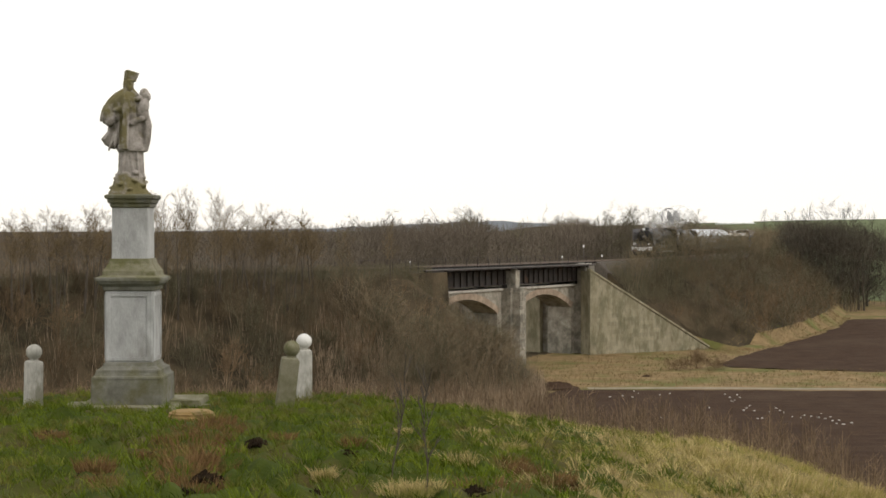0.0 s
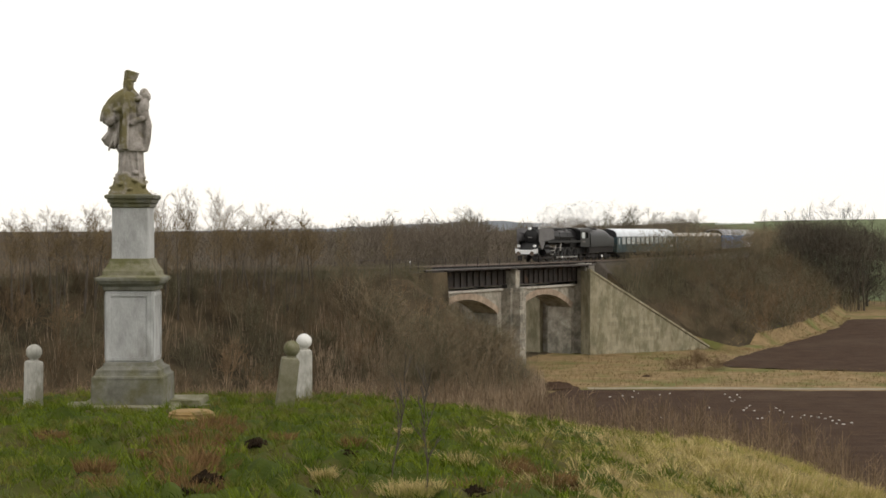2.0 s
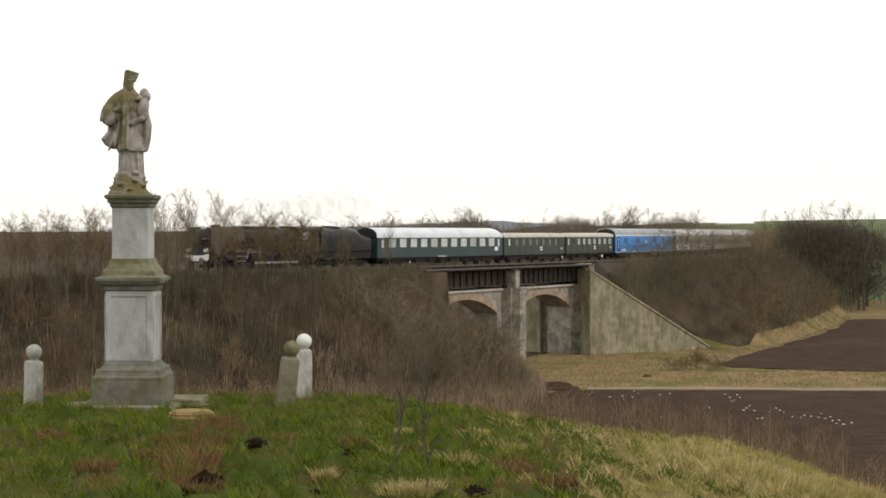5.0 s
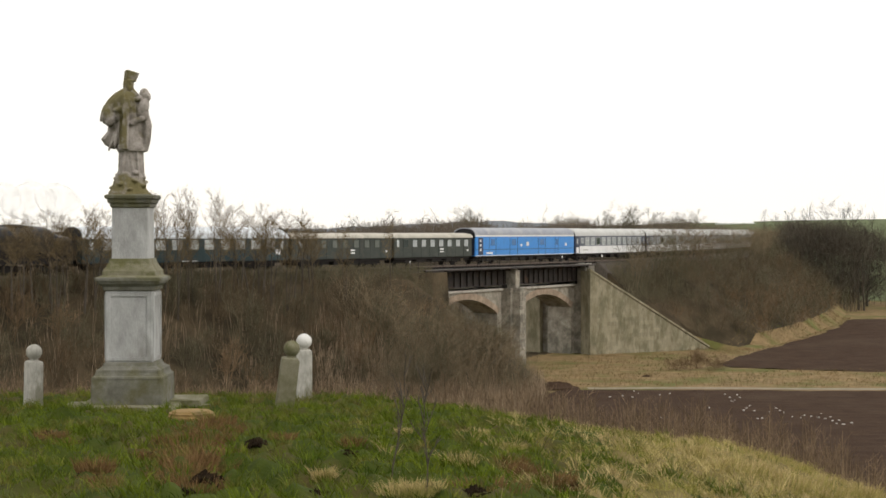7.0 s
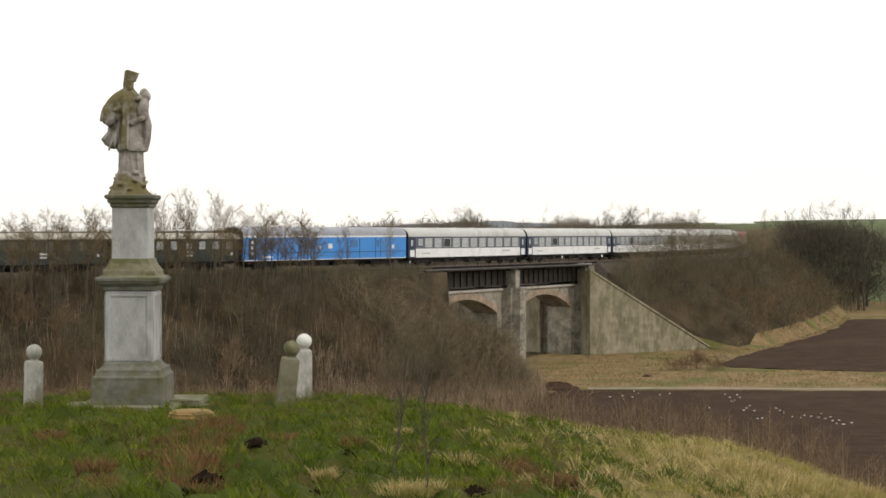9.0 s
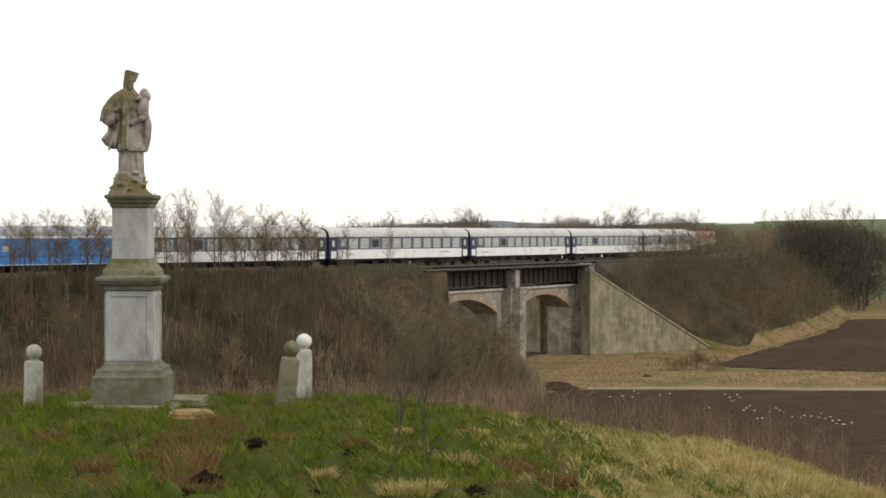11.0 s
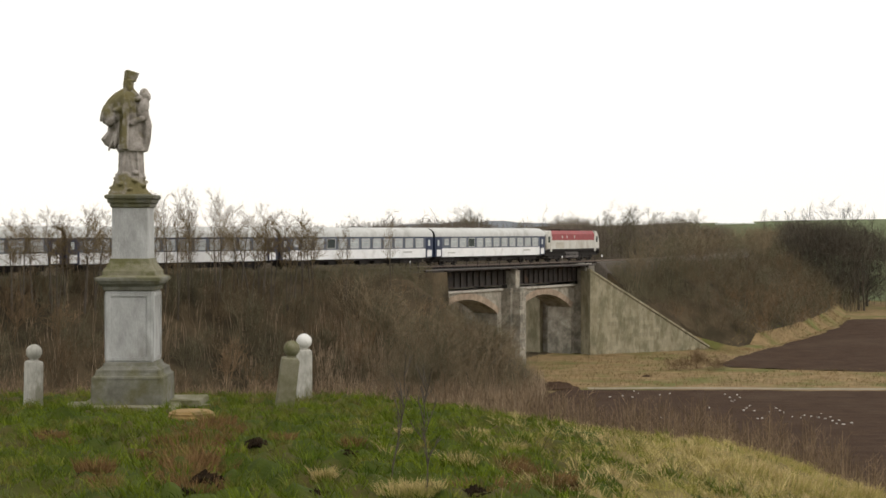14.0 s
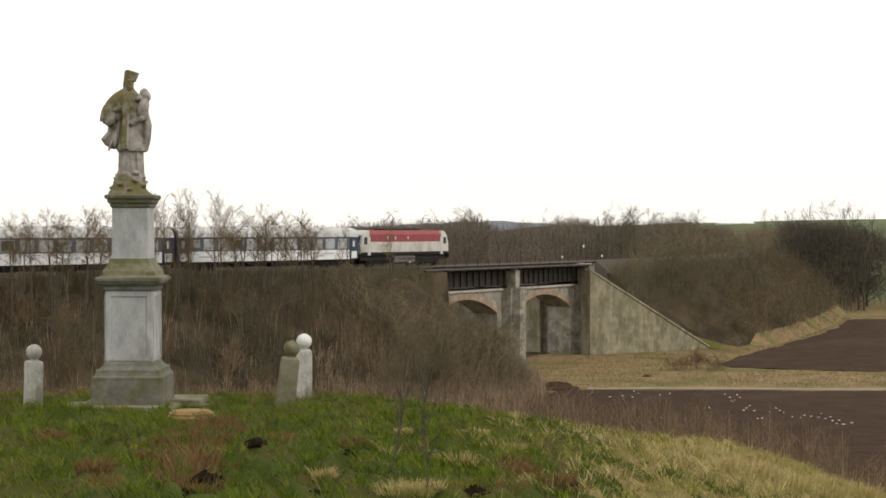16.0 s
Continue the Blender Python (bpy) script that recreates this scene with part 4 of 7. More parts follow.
# ---- the train: local x runs back along the line, local -y is the near side, z from the rail ----
TRAIN = []                                       # thing, metres of its middle behind the train's zero mark


def roof_section(half, z_side, z_top, n=12):
    out = [(half * math.cos(math.pi * i / n), z_side + (z_top - z_side) * max(math.sin(math.pi * i / n), 0) ** 0.75) for i in range(n + 1)]
    return out + [(-half, z_side - 0.05), (half, z_side - 0.05)]


WHEEL = mesh_of("wheelset", Solid().tube((0, -0.8, 0), (0, -0.66, 0), 0.46, n=18).tube((0, 0.66, 0), (0, 0.8, 0), 0.46, n=18).tube((0, -0.9, 0), (0, 0.9, 0), 0.08, n=8), M_UNDER, smooth=True)
BOGIE = Solid()
for _y in (-1.02, 0.92):
    BOGIE.box(-1.9, 1.9, _y, _y + 0.1, 0.42, 0.72).box(-1.4, -1.1, _y - 0.06, _y + 0.16, 0.22, 0.7).box(1.1, 1.4, _y - 0.06, _y + 0.16, 0.22, 0.7).box(-0.45, 0.45, _y - 0.05, _y + 0.15, 0.3, 0.85)
BOGIE.box(-0.5, 0.5, -1.0, 1.0, 0.5, 0.8)
BOGIE = mesh_of("bogie_frame", BOGIE, M_UNDER)


def running_gear(v, length, bogies=True, boxes=True, seed=1):
    rnd = random.Random(seed)
    # the lower middle box is added to block light from behind
    part("underframe", Solid().box(-length / 2 + 0.3, length / 2 - 0.3, -1.2, 1.2, 0.72, 0.96).box(-length / 2 + 1, length / 2 - 1, -0.55, 0.55, 0.4, 0.72), M_UNDER, v)
    if bogies:
        for x in (-length / 2 + 3.4, length / 2 - 3.4):
            bg = piece("bogie", BOGIE, v, pose(x, 0, 0))
            for dx in (-1.25, 1.25):
                piece("wheelset", WHEEL, bg, pose(dx, 0, 0.46))
    else:
        for x in (-length * 0.3, length * 0.3):
            piece("wheelset", WHEEL, v, pose(x, 0, 0.46))
            for y in (-1.05, 0.95):
                part("axle_guard", Solid().box(x - 0.5, x + 0.5, y, y + 0.1, 0.35, 0.8), M_UNDER, v)
    if boxes:
        x = -length * 0.2
        while x < length * 0.2:
            w = rnd.uniform(0.7, 1.8)
            part("equipment_box", Solid().box(x, x + w, -1.15, rnd.choice([-0.5, 0.9]), rnd.uniform(0.3, 0.5), 0.75), M_UNDER, v, bevel=0.03)
            x += w + rnd.uniform(0.4, 1.5)
    for x, d in ((-length / 2, -1), (length / 2, 1)):
        for y in (-0.88, 0.88):
            part("buffer", Solid().tube((x + 0.25 * d * -1, y, 1.06), (x + 0.28 * d, y, 1.06), 0.1, n=10).tube((x + 0.28 * d, y, 1.06), (x + 0.34 * d, y, 1.06), 0.23, n=12), M_UNDER, v)


def side_window(v, x, z0, z1, w, half, pane_m, frame_m, split=True):
    for y, d in ((-half, -1), (half, 1)):
        t = 0.055
        f = Solid()
        ya, yb = sorted((y + d * 0.03, y - d * 0.05))
        f.box(x - w / 2, x + w / 2, ya, yb, z0, z0 + t).box(x - w / 2, x + w / 2, ya, yb, z1 - t, z1)
        f.box(x - w / 2, x - w / 2 + t, ya, yb, z0 + t, z1 - t).box(x + w / 2 - t, x + w / 2, ya, yb, z0 + t, z1 - t)
        if split:
            zm = z0 + 0.6 * (z1 - z0)
            f.box(x - w / 2 + t, x + w / 2 - t, ya, yb, zm - 0.025, zm + 0.025)
        wdw = part("window", f, frame_m, v)
        ya, yb = sorted((y + d * 0.012, y - d * 0.02))
        part("pane", Solid().box(x - w / 2 + t, x + w / 2 - t, ya, yb, z0 + t, z1 - t), pane_m, wdw)


def end_parts(v, length, half, z_top, gangway_m):
    for x in (-length / 2, length / 2):
        part("end_wall", Solid().along(roof_section(half - 0.03, 3.0, z_top - 0.06), x - 0.03, x + 0.03), M_DARKGAP, v)
    for x, d in ((-length / 2, -1), (length / 2, 1)):
        xa, xb = sorted((x, x + 0.3 * d))
        part("gangway", Solid().box(xa, xb, -0.65, 0.65, 1.1, 3.35), gangway_m, v, bevel=0.08)


def build_white_coach():
    L, H = 24.1, 1.41
    v = thing("passenger_coach", Matrix(), "white and slate-blue express passenger coach with a grey roof", "railway coach", "express coaches in the train")
    part("lower_side", Solid().along([(H, 0.93), (H, 1.86), (-H, 1.86), (-H, 0.93)], -L / 2 + 1.35, L / 2 - 1.35), M_WHITE, v, "white lower body side")
    part("window_band", Solid().along([(H - 0.004, 1.86), (H - 0.02, 3.02), (-H + 0.02, 3.02), (-H + 0.004, 1.86)], -L / 2 + 1.35, L / 2 - 1.35), M_BAND, v, "slate-blue window band")
    part("cant_rail", Solid().along([(H + 0.004, 3.02), (H + 0.004, 3.1), (-H - 0.004, 3.1), (-H - 0.004, 3.02)], -L / 2, L / 2), M_NAVY, v)
    part("roof", Solid().along(roof_section(H, 3.1, 4.05), -L / 2 + 0.02, L / 2 - 0.02), M_ROOFGREY, v, "grey bowed roof", smooth=True)
    for x0, x1 in ((-L / 2, -L / 2 + 1.35), (L / 2 - 1.35, L / 2)):
        part("vestibule", Solid().along([(H - 0.02, 0.95), (H - 0.02, 3.02), (-H + 0.02, 3.02), (-H + 0.02, 0.95)], x0, x1), M_NAVY, v, "navy door bay")
        xm = (x0 + x1) / 2
        for y in (-1, 1):
            ya, yb = sorted((y * (H - 0.06), y * (H + 0.012)))
            d = part("door", Solid().box(xm - 0.42, xm + 0.42, ya, yb, 1.0, 2.95), M_NAVY, v, bevel=0.02)
            ya, yb = sorted((y * (H - 0.06), y * (H + 0.022)))
            part("pane", Solid().box(xm - 0.22, xm + 0.1, ya, yb, 2.15, 2.75), M_WHITEPANE, d)
            part("step_panel", Solid().box(xm - 0.4, xm + 0.4, ya, yb, 1.02, 1.72), M_WHITE, d)
    n = 11
    x = -L / 2 + 2.2
    side_window(v, x, 2.2, 2.86, 0.75, H, M_PALEPANE, M_ROOFGREY, False)
    for i in range(n):
        xx = x + 1.55 + i * 1.79
        if xx < L / 2 - 2.0:
            side_window(v, xx, 1.98, 2.93, 1.3, H, M_GLASS if i in (2,) else M_PALEPANE, M_ROOFGREY, i not in (2,))
    for i, (px, pz) in enumerate(((7.6, 1.45), (-8.8, 1.3))):
        part("lettering_bar", Solid().box(px - 0.75, px + 0.75, -H - 0.012, -H + 0.01, pz, pz + 0.14), M_ROOFGREY, v)
    for i in range(6):
        part("roof_vent", Solid().box(-9 + 3.6 * i, -8.5 + 3.6 * i, -0.45, -0.15, 3.98, 4.1), M_ROOFGREY, v, bevel=0.03)
    running_gear(v, L, seed=3)
    end_parts(v, L, H, 4.05, M_DARKGAP)
    return v


def build_blue_van():
    L, H = 24.1, 1.42
    v = thing("luggage_van", Matrix(), "bright blue luggage van with a grey roof", "railway van")
    part("body", Solid().along([(H, 0.93), (H, 3.08), (-H, 3.08), (-H, 0.93)], -L / 2, L / 2), M_BLUE, v, bevel=0.05)
    part("cant_line", Solid().along([(H + 0.01, 3.08), (H + 0.01, 3.24), (-H - 0.01, 3.24), (-H - 0.01, 3.08)], -L / 2, L / 2), M_WHITE, v, "white line under the roof")
    part("roof", Solid().along(roof_section(H, 3.24, 4.08), -L / 2, L / 2), M_BLUEROOF, v, smooth=True)
    for y in (-1, 1):
        ya, yb = sorted((y * (H - 0.02), y * (H + 0.012)))
        part("waist_line", Solid().box(-L / 2 + 0.05, L / 2 - 0.05, ya, yb, 1.62, 1.67), M_NAVY, v)
        part("sill_line", Solid().box(-L / 2 + 0.05, L / 2 - 0.05, ya, yb, 0.93, 1.0), M_WHITE, v)
        for x, w in ((-8.2, 1.5), (-3.3, 1.8), (3.6, 1.8), (7.4, 0.8)):
            for e in (-w / 2, w / 2):
                part("door_edge", Solid().box(x + e - 0.03, x + e + 0.03, ya, yb, 1.0, 3.0), M_NAVY, v)
            ya2, yb2 = sorted((y * (H - 0.02), y * (H + 0.02)))
            part("door_window", Solid().box(x - w * 0.3, x + w * 0.3, ya2, yb2, 2.1, 2.8), M_BLUEDARK, v)
        yc, yd = sorted((y * (H - 0.02), y * (H + 0.025)))
        part("emblem", Solid().box(-0.3, 0.3, yc, yd, 2.0, 2.45), M_WHITE, v)
        part("notice", Solid().box(-1.7, -1.35, yc, yd, 1.95, 2.2), M_WHITE, v)
        part("notice", Solid().box(9.6, 10.0, yc, yd, 1.95, 2.3), M_WHITE, v)
        part("lettering_bar", Solid().box(-9.6, -8.2, yc, yd, 1.15, 1.35), M_WHITE, v)
        part("door", Solid().box(-11.4, -10.4, yc, yd, 1.05, 2.95), M_NAVY, v)
        for z in (1.5, 2.0, 2.5):
            part("door_light", Solid().box(-11.1, -10.8, *sorted((y * (H - 0.02), y * (H + 0.035))), z, z + 0.25), M_WHITE, v)
    part("front_end", Solid().box(-L / 2 - 0.02, -L / 2 + 0.1, -1.3, 1.3, 1.0, 3.1), M_NAVY, v)
    running_gear(v, L, seed=7)
    end_parts(v, L, H, 4.05, M_DARKGAP)
    return v


def build_teal_coach():
    L, H = 24.0, 1.4
    v = thing("passenger_coach", Matrix(), "dark blue-green vintage passenger coach with a silver roof", "railway coach")
    part("body", Solid().along([(H, 0.95), (H, 3.02), (-H, 3.02), (-H, 0.95)], -L / 2, L / 2), M_TEAL, v, bevel=0.05)
    n = 14
    sec = roof_section(H + 0.02, 3.05, 4.05, 14)
    rings = []
    for x, k in ((-L / 2 - 0.02, 0.55), (-L / 2 + 0.15, 0.75), (-L / 2 + 0.5, 0.92), (-L / 2 + 1.0, 1.0), (L / 2 - 1.0, 1.0), (L / 2 - 0.5, 0.92), (L / 2 - 0.15, 0.75), (L / 2 + 0.02, 0.55)):
        rings.append([(x, y, 3.0 + (z - 3.0) * k) for y, z in sec])
    part("roof", Solid().loft(rings), M_ROOFSILVER, v, "silver roof with sloped ends", smooth=True)
    for i in range(11):
        side_window(v, -L / 2 + 2.6 + i * 1.9, 2.02, 2.9, 1.16, H, M_WHITEPANE if i % 4 else M_PALEPANE, M_ROOFCREAM)
    for x in (-L / 2 + 0.9, L / 2 - 0.9):
        for y in (-1, 1):
            ya, yb = sorted((y * (H - 0.04), y * (H + 0.015)))
            d = part("door", Solid().box(x - 0.4, x + 0.4, ya, yb, 1.05, 2.95), M_TEAL, v, bevel=0.02)
            ya, yb = sorted((y * (H - 0.04), y * (H + 0.025)))
            part("pane", Solid().box(x - 0.2, x + 0.2, ya, yb, 2.0, 2.8), M_WHITEPANE, d)
    part("notice", Solid().box(10.3, 10.95, -H - 0.03, -H + 0.02, 1.5, 1.95), M_WHITE, v)
    part("lettering_bar", Solid().box(-1.2, 0.6, -H - 0.015, -H + 0.02, 1.0, 1.06), M_WHITE, v)
    running_gear(v, L, seed=11)
    end_parts(v, L, H, 4.05, M_DARKGAP)
    return v


def build_green_wagon(L, label, windows, seed):
    H = 1.38
    v = thing("vintage_coach", Matrix(), label, "railway coach")
    part("body", Solid().along([(H, 0.95), (H, 2.98), (-H, 2.98), (-H, 0.95)], -L / 2, L / 2), M_OLIVE, v, bevel=0.04)
    part("roof", Solid().along(roof_section(H + 0.06, 3.02, 3.5), -L / 2 - 0.1, L / 2 + 0.1), M_ROOFCREAM, v, "dusty cream roof", smooth=True)
    for x, w, pane in windows:
        side_window(v, x, 2.0, 2.82, w, H, pane, M_OLIVE, False)
    for i in range(int(L / 1.55) + 1):
        x = -L / 2 + 0.05 + i * (L - 0.1) / int(L / 1.55)
        part("side_batten", Solid().box(x - 0.03, x + 0.03, -H - 0.02, -H + 0.01, 0.97, 2.96), M_OLIVE, v)
    part("lettering_bar", Solid().box(1.1, 1.75, -H - 0.02, -H + 0.01, 1.72, 1.86), M_WHITE, v)
    part("lettering_bar", Solid().box(1.1, 1.75, -H - 0.02, -H + 0.01, 1.45, 1.58), M_WHITE, v)
    part("lettering_bar", Solid().box(L / 2 - 1.0, L / 2 - 0.75, -H - 0.02, -H + 0.01, 1.5, 1.75), M_WHITE, v)
    running_gear(v, L, bogies=seed % 2 == 0, seed=seed)
    end_parts(v, L, H, 3.6, M_DARKGAP)
    return v


def build_diesel():
    L, H = 15.8, 1.4
    v = thing("diesel_locomotive", Matrix(), "faded red and cream diesel locomotive pushing the train's rear", "locomotive")
    lo, hi = -L / 2 + 0.25, L / 2 - 0.25
    part("lower_body", Solid().along([(H, 1.45), (H, 2.6), (-H, 2.6), (-H, 1.45)], lo + 1.1, hi - 1.1), M_CREAM, v, "cream lower body side")
    part("upper_body", Solid().along([(H - 0.003, 2.6), (H - 0.05, 3.35), (1.05, 3.78), (-1.05, 3.78), (-H + 0.05, 3.35), (-H + 0.003, 2.6)], lo + 1.3, hi - 1.3), M_RED, v, "red upper body side")
    part("skirt", Solid().along([(H + 0.01, 1.3), (H + 0.01, 1.56), (-H - 0.01, 1.56), (-H - 0.01, 1.3)], lo + 0.1, hi - 0.1), M_UNDER, v)
    for d in (-1, 1):
        e = L / 2 - 0.2
        cab = part("cab", Solid().extrude([(d * (e - 1.5), 1.4), (d * e, 1.4), (d * e, 2.35), (d * (e - 0.35), 3.35), (d * (e - 0.8), 3.72), (d * (e - 1.5), 3.78)], -H - 0.006, H + 0.006), M_CREAM, v, "cream cab end", bevel=0.09)
        for y in (-1, 1):
            ya, yb = sorted((y * (H - 0.03), y * (H + 0.02)))
            part("cab_window", Solid().box(*sorted((d * (e - 0.55), d * (e - 1.05))), ya, yb, 2.35, 3.05), M_GLASS, cab)
            part("cab_door", Solid().box(*sorted((d * (e - 1.12), d * (e - 1.6))), ya, yb, 1.25, 3.1), M_CREAM, cab, bevel=0.01)
        for y in (-0.68, 0.68):
            part("windscreen", Solid().box(-0.02, 0.02, y - 0.5, y + 0.5, -0.38, 0.38), M_GLASS, cab, at=pose(d * (e - 0.14), 0, 2.86, 0, -d * 19, 0))
        for y in (-0.95, 0.95):
            part("headlight", Solid().tube((d * (e - 0.02), y, 1.55), (d * (e + 0.08), y, 1.55), 0.14, n=12), M_WHITE, cab)
        part("buffer_beam", Solid().box(*sorted((d * (e - 0.1), d * (e + 0.1))), -1.35, 1.35, 0.9, 1.42), M_UNDER, v)
    for x in (-3.2, -1.9, 0.3):
        part("porthole", Solid().box(x - 0.1, x + 0.1, -H - 0.0, -H + 0.2, 2.85, 3.15), M_CREAM, v)
    part("side_grille", Solid().box(-5.0, -2.8, -H - 0.015, -H + 0.02, 1.7, 2.35), M_ROOFCREAM, v)
    part("roof_housing", Solid().box(-2.6, 3.2, -0.85, 0.85, 3.74, 3.93), M_UNDER, v, bevel=0.05)
    for i in range(6):
        part("body_rib", Solid().box(-4.6 + 1.9 * i - 0.03, -4.6 + 1.9 * i + 0.03, -H - 0.015, -H + 0.02, 1.58, 2.58), M_CREAM, v)
    running_gear(v, L, seed=13)
    part("fuel_tank", Solid().box(-1.9, 1.9, -1.2, 1.2, 0.42, 1.2), M_RAILSTEEL, v, bevel=0.08)
    part("frame_beam", Solid().box(-L / 2 + 0.5, L / 2 - 0.5, -1.1, 1.1, 0.9, 1.32), M_UNDER, v)
    return v


DRIVERS = (-1.35, 0.5, 2.35, 4.2)                # axles of the driving wheels in the engine's space
DRIVE_R = 0.875


def build_engine():
    """Zero is 7.2 m behind the front buffer beam."""
    v = thing("steam_locomotive", Matrix(), "large black steam locomotive with grey smoke deflectors", "locomotive")
    part("main_frame", Solid().box(-6.9, 7.6, -0.6, 0.6, 0.85, 1.75), M_BLACK, v)
    n = 20

    def barrel(x0, x1, r, z, m, name, label=""):
        return part(name, Solid().loft([[(x, r * math.cos(2 * math.pi * i / n), z + r * math.sin(2 * math.pi * i / n)) for i in range(n)] for x in (x0, x1)]), m, v, label, smooth=True)
    barrel(-6.1, -4.0, 1.0, 2.98, M_BLACK, "smokebox")
    barrel(-4.02, 4.4, 0.96, 2.98, M_BLACKSHEET, "boiler", "dark sheet-clad boiler")
    for x in (-2.2, -0.2, 1.8, 3.4):
        barrel(x, x + 0.07, 0.985, 2.98, M_BLACK, "boiler_band")
    part("smokebox_door", Solid().loft([[(x, r * math.cos(2 * math.pi * i / n), 2.98 + r * math.sin(2 * math.pi * i / n)) for i in range(n)] for x, r in ((-6.1, 0.92), (-6.2, 0.86), (-6.32, 0.6), (-6.38, 0.25), (-6.39, 0.05))]), M_BLACK, v, smooth=True)
    part("door_handle", Solid().tube((-6.4, -0.25, 2.98), (-6.48, 0.25, 2.98), 0.03).tube((-6.36, 0, 2.98), (-6.5, 0, 2.98), 0.05), M_ROD, v)
    part("chimney", Solid().lathe([(0.42, 3.8), (0.38, 3.95), (0.37, 4.1), (0.45, 4.16), (0.45, 4.22), (0.36, 4.22)], 16, pose(-5.1, 0, 0)), M_BLACK, v, smooth=True)
    part("dome", Solid().box(-2.9, 1.6, -0.42, 0.42, 3.75, 4.12), M_BLACKSHEET, v, "long dome cover over the boiler", bevel=0.16)
    part("sand_dome", Solid().lathe([(0.5, 3.7), (0.48, 3.95), (0.36, 4.08), (0.1, 4.12)], 16, pose(2.4, 0, 0)), M_BLACK, v, smooth=True)
    part("whistle", Solid().tube((3.6, 0.3, 3.8), (3.6, 0.3, 4.25), 0.05), M_ROD, v)
    for y in (-1, 1):
        # smoke deflector: tall plate with a swept lower rear edge
        out = [(-7.0, 2.55), (-7.0, 3.9), (-6.8, 4.05), (-3.3, 4.05), (-2.9, 3.6), (-2.9, 2.75), (-4.2, 2.62), (-5.4, 2.5), (-5.9, 1.55), (-6.3, 1.5)]
        ya, yb = sorted((y * 1.5, y * 1.46))
        part("smoke_deflector", Solid().extrude(out, ya, yb), M_DEFL, v, "grey sheet smoke deflector", bevel=0.015)
        for x in (-6.2, -4.0):
            part("deflector_stay", Solid().tube((x, y * 1.46, 3.5), (x, y * 0.85, 3.4), 0.03, n=6), M_BLACK, v)
        ya, yb = sorted((y * 1.5, y * 0.75))
        part("running_board", Solid().box(-6.6, 4.6, ya, yb, 2.5, 2.56), M_BLACK, v)
        ya, yb = sorted((y * 1.52, y * 1.47))
        part("valance", Solid().box(-4.6, 4.7, ya, yb, 2.32, 2.58), M_BLACK, v)
        part("feed_pipe", Solid().tube((-3.8, y * 1.05, 3.1), (4.2, y * 1.05, 2.95), 0.06, n=8).tube((-3.0, y * 1.02, 3.5), (4.2, y * 1.02, 3.4), 0.035, n=6), M_BLACK, v)
        part("cylinder", Solid().tube((-5.3, y * 1.15, 1.15), (-3.9, y * 1.15, 1.15), 0.42, n=16).tube((-5.2, y * 1.15, 1.85), (-4.0, y * 1.15, 1.85), 0.26, n=14), M_BLACK, v, smooth=True)
        part("slide_bar", Solid().box(-3.9, -2.2, *sorted((y * 1.1, y * 1.2)), 1.35, 1.42).box(-3.9, -2.3, *sorted((y * 1.1, y * 1.2)), 0.9, 0.97), M_ROD, v)
        part("valve_link", Solid().tube((-2.3, y * 1.2, 1.1), (-1.9, y * 1.2, 2.1), 0.05).tube((-3.9, y * 1.15, 1.85), (-0.6, y * 1.18, 1.7), 0.04).tube((-0.6, y * 1.18, 1.3), (-0.55, y * 1.18, 2.3), 0.09), M_ROD, v)
        part("air_reservoir", Solid().tube((0.2, y * 1.15, 2.25), (1.7, y * 1.15, 2.25), 0.17, n=12), M_BLACK, v, smooth=True)
        # cab side
        ya, yb = sorted((y * 1.5, y * 1.45))
        cs = part("cab_side", Solid().box(4.5, 7.2, ya, yb, 1.75, 2.85).box(4.5, 4.95, ya, yb, 2.85, 3.75).box(5.75, 6.1, ya, yb, 2.85, 3.75).box(6.75, 7.2, ya, yb, 2.85, 3.75).box(4.5, 7.2, ya, yb, 3.55, 3.78), M_BLACKSHEET, v)
        part("cab_window", Solid().box(4.95, 5.75, *sorted((y * 1.49, y * 1.47)), 2.85, 3.55), M_WHITEPANE, cs)
        part("number_plate", Solid().box(5.0, 5.9, *sorted((y * 1.515, y * 1.5)), 2.3, 2.5), M_RAILSTEEL, cs)
        part("cab_steps", Solid().box(6.6, 7.2, *sorted((y * 1.5, y * 1.2)), 0.5, 0.56).box(6.6, 7.2, *sorted((y * 1.5, y * 1.2)), 0.95, 1.0).box(6.6, 6.66, *sorted((y * 1.5, y * 1.45)), 0.5, 1.75), M_BLACK, v)
    part("cab_front", Solid().box(4.45, 4.52, -1.48, 1.48, 2.3, 3.7), M_BLACK, v)
    part("cab_roof", Solid().along(roof_section(1.52, 3.74, 4.15), 4.3, 7.9), M_BLACK, v, smooth=True)
    part("firebox", Solid().box(2.6, 4.6, -0.95, 0.95, 1.7, 3.0), M_BLACK, v, bevel=0.1)
    # front: apron, beam with pale panels, lamps
    part("front_apron", Solid().extrude([(-7.15, 1.5), (-6.0, 2.45), (-6.0, 2.55), (-7.25, 1.58)], -1.3, 1.3), M_BLACK, v)
    part("buffer_beam", Solid().box(-7.25, -7.0, -1.45, 1.45, 0.85, 1.5), M_BLACK, v)
    part("beam_panel", Solid().extrude([(-1.45, 1.0), (-0.9, 0.88), (0.9, 0.88), (1.45, 1.0), (1.5, 1.55), (0.7, 1.4), (-0.7, 1.4), (-1.5, 1.55)], 0, 0.05, pose(-7.3, 0, 0.1, 0, 0, 90)), M_WHITE, v, "white-painted front beam panel")
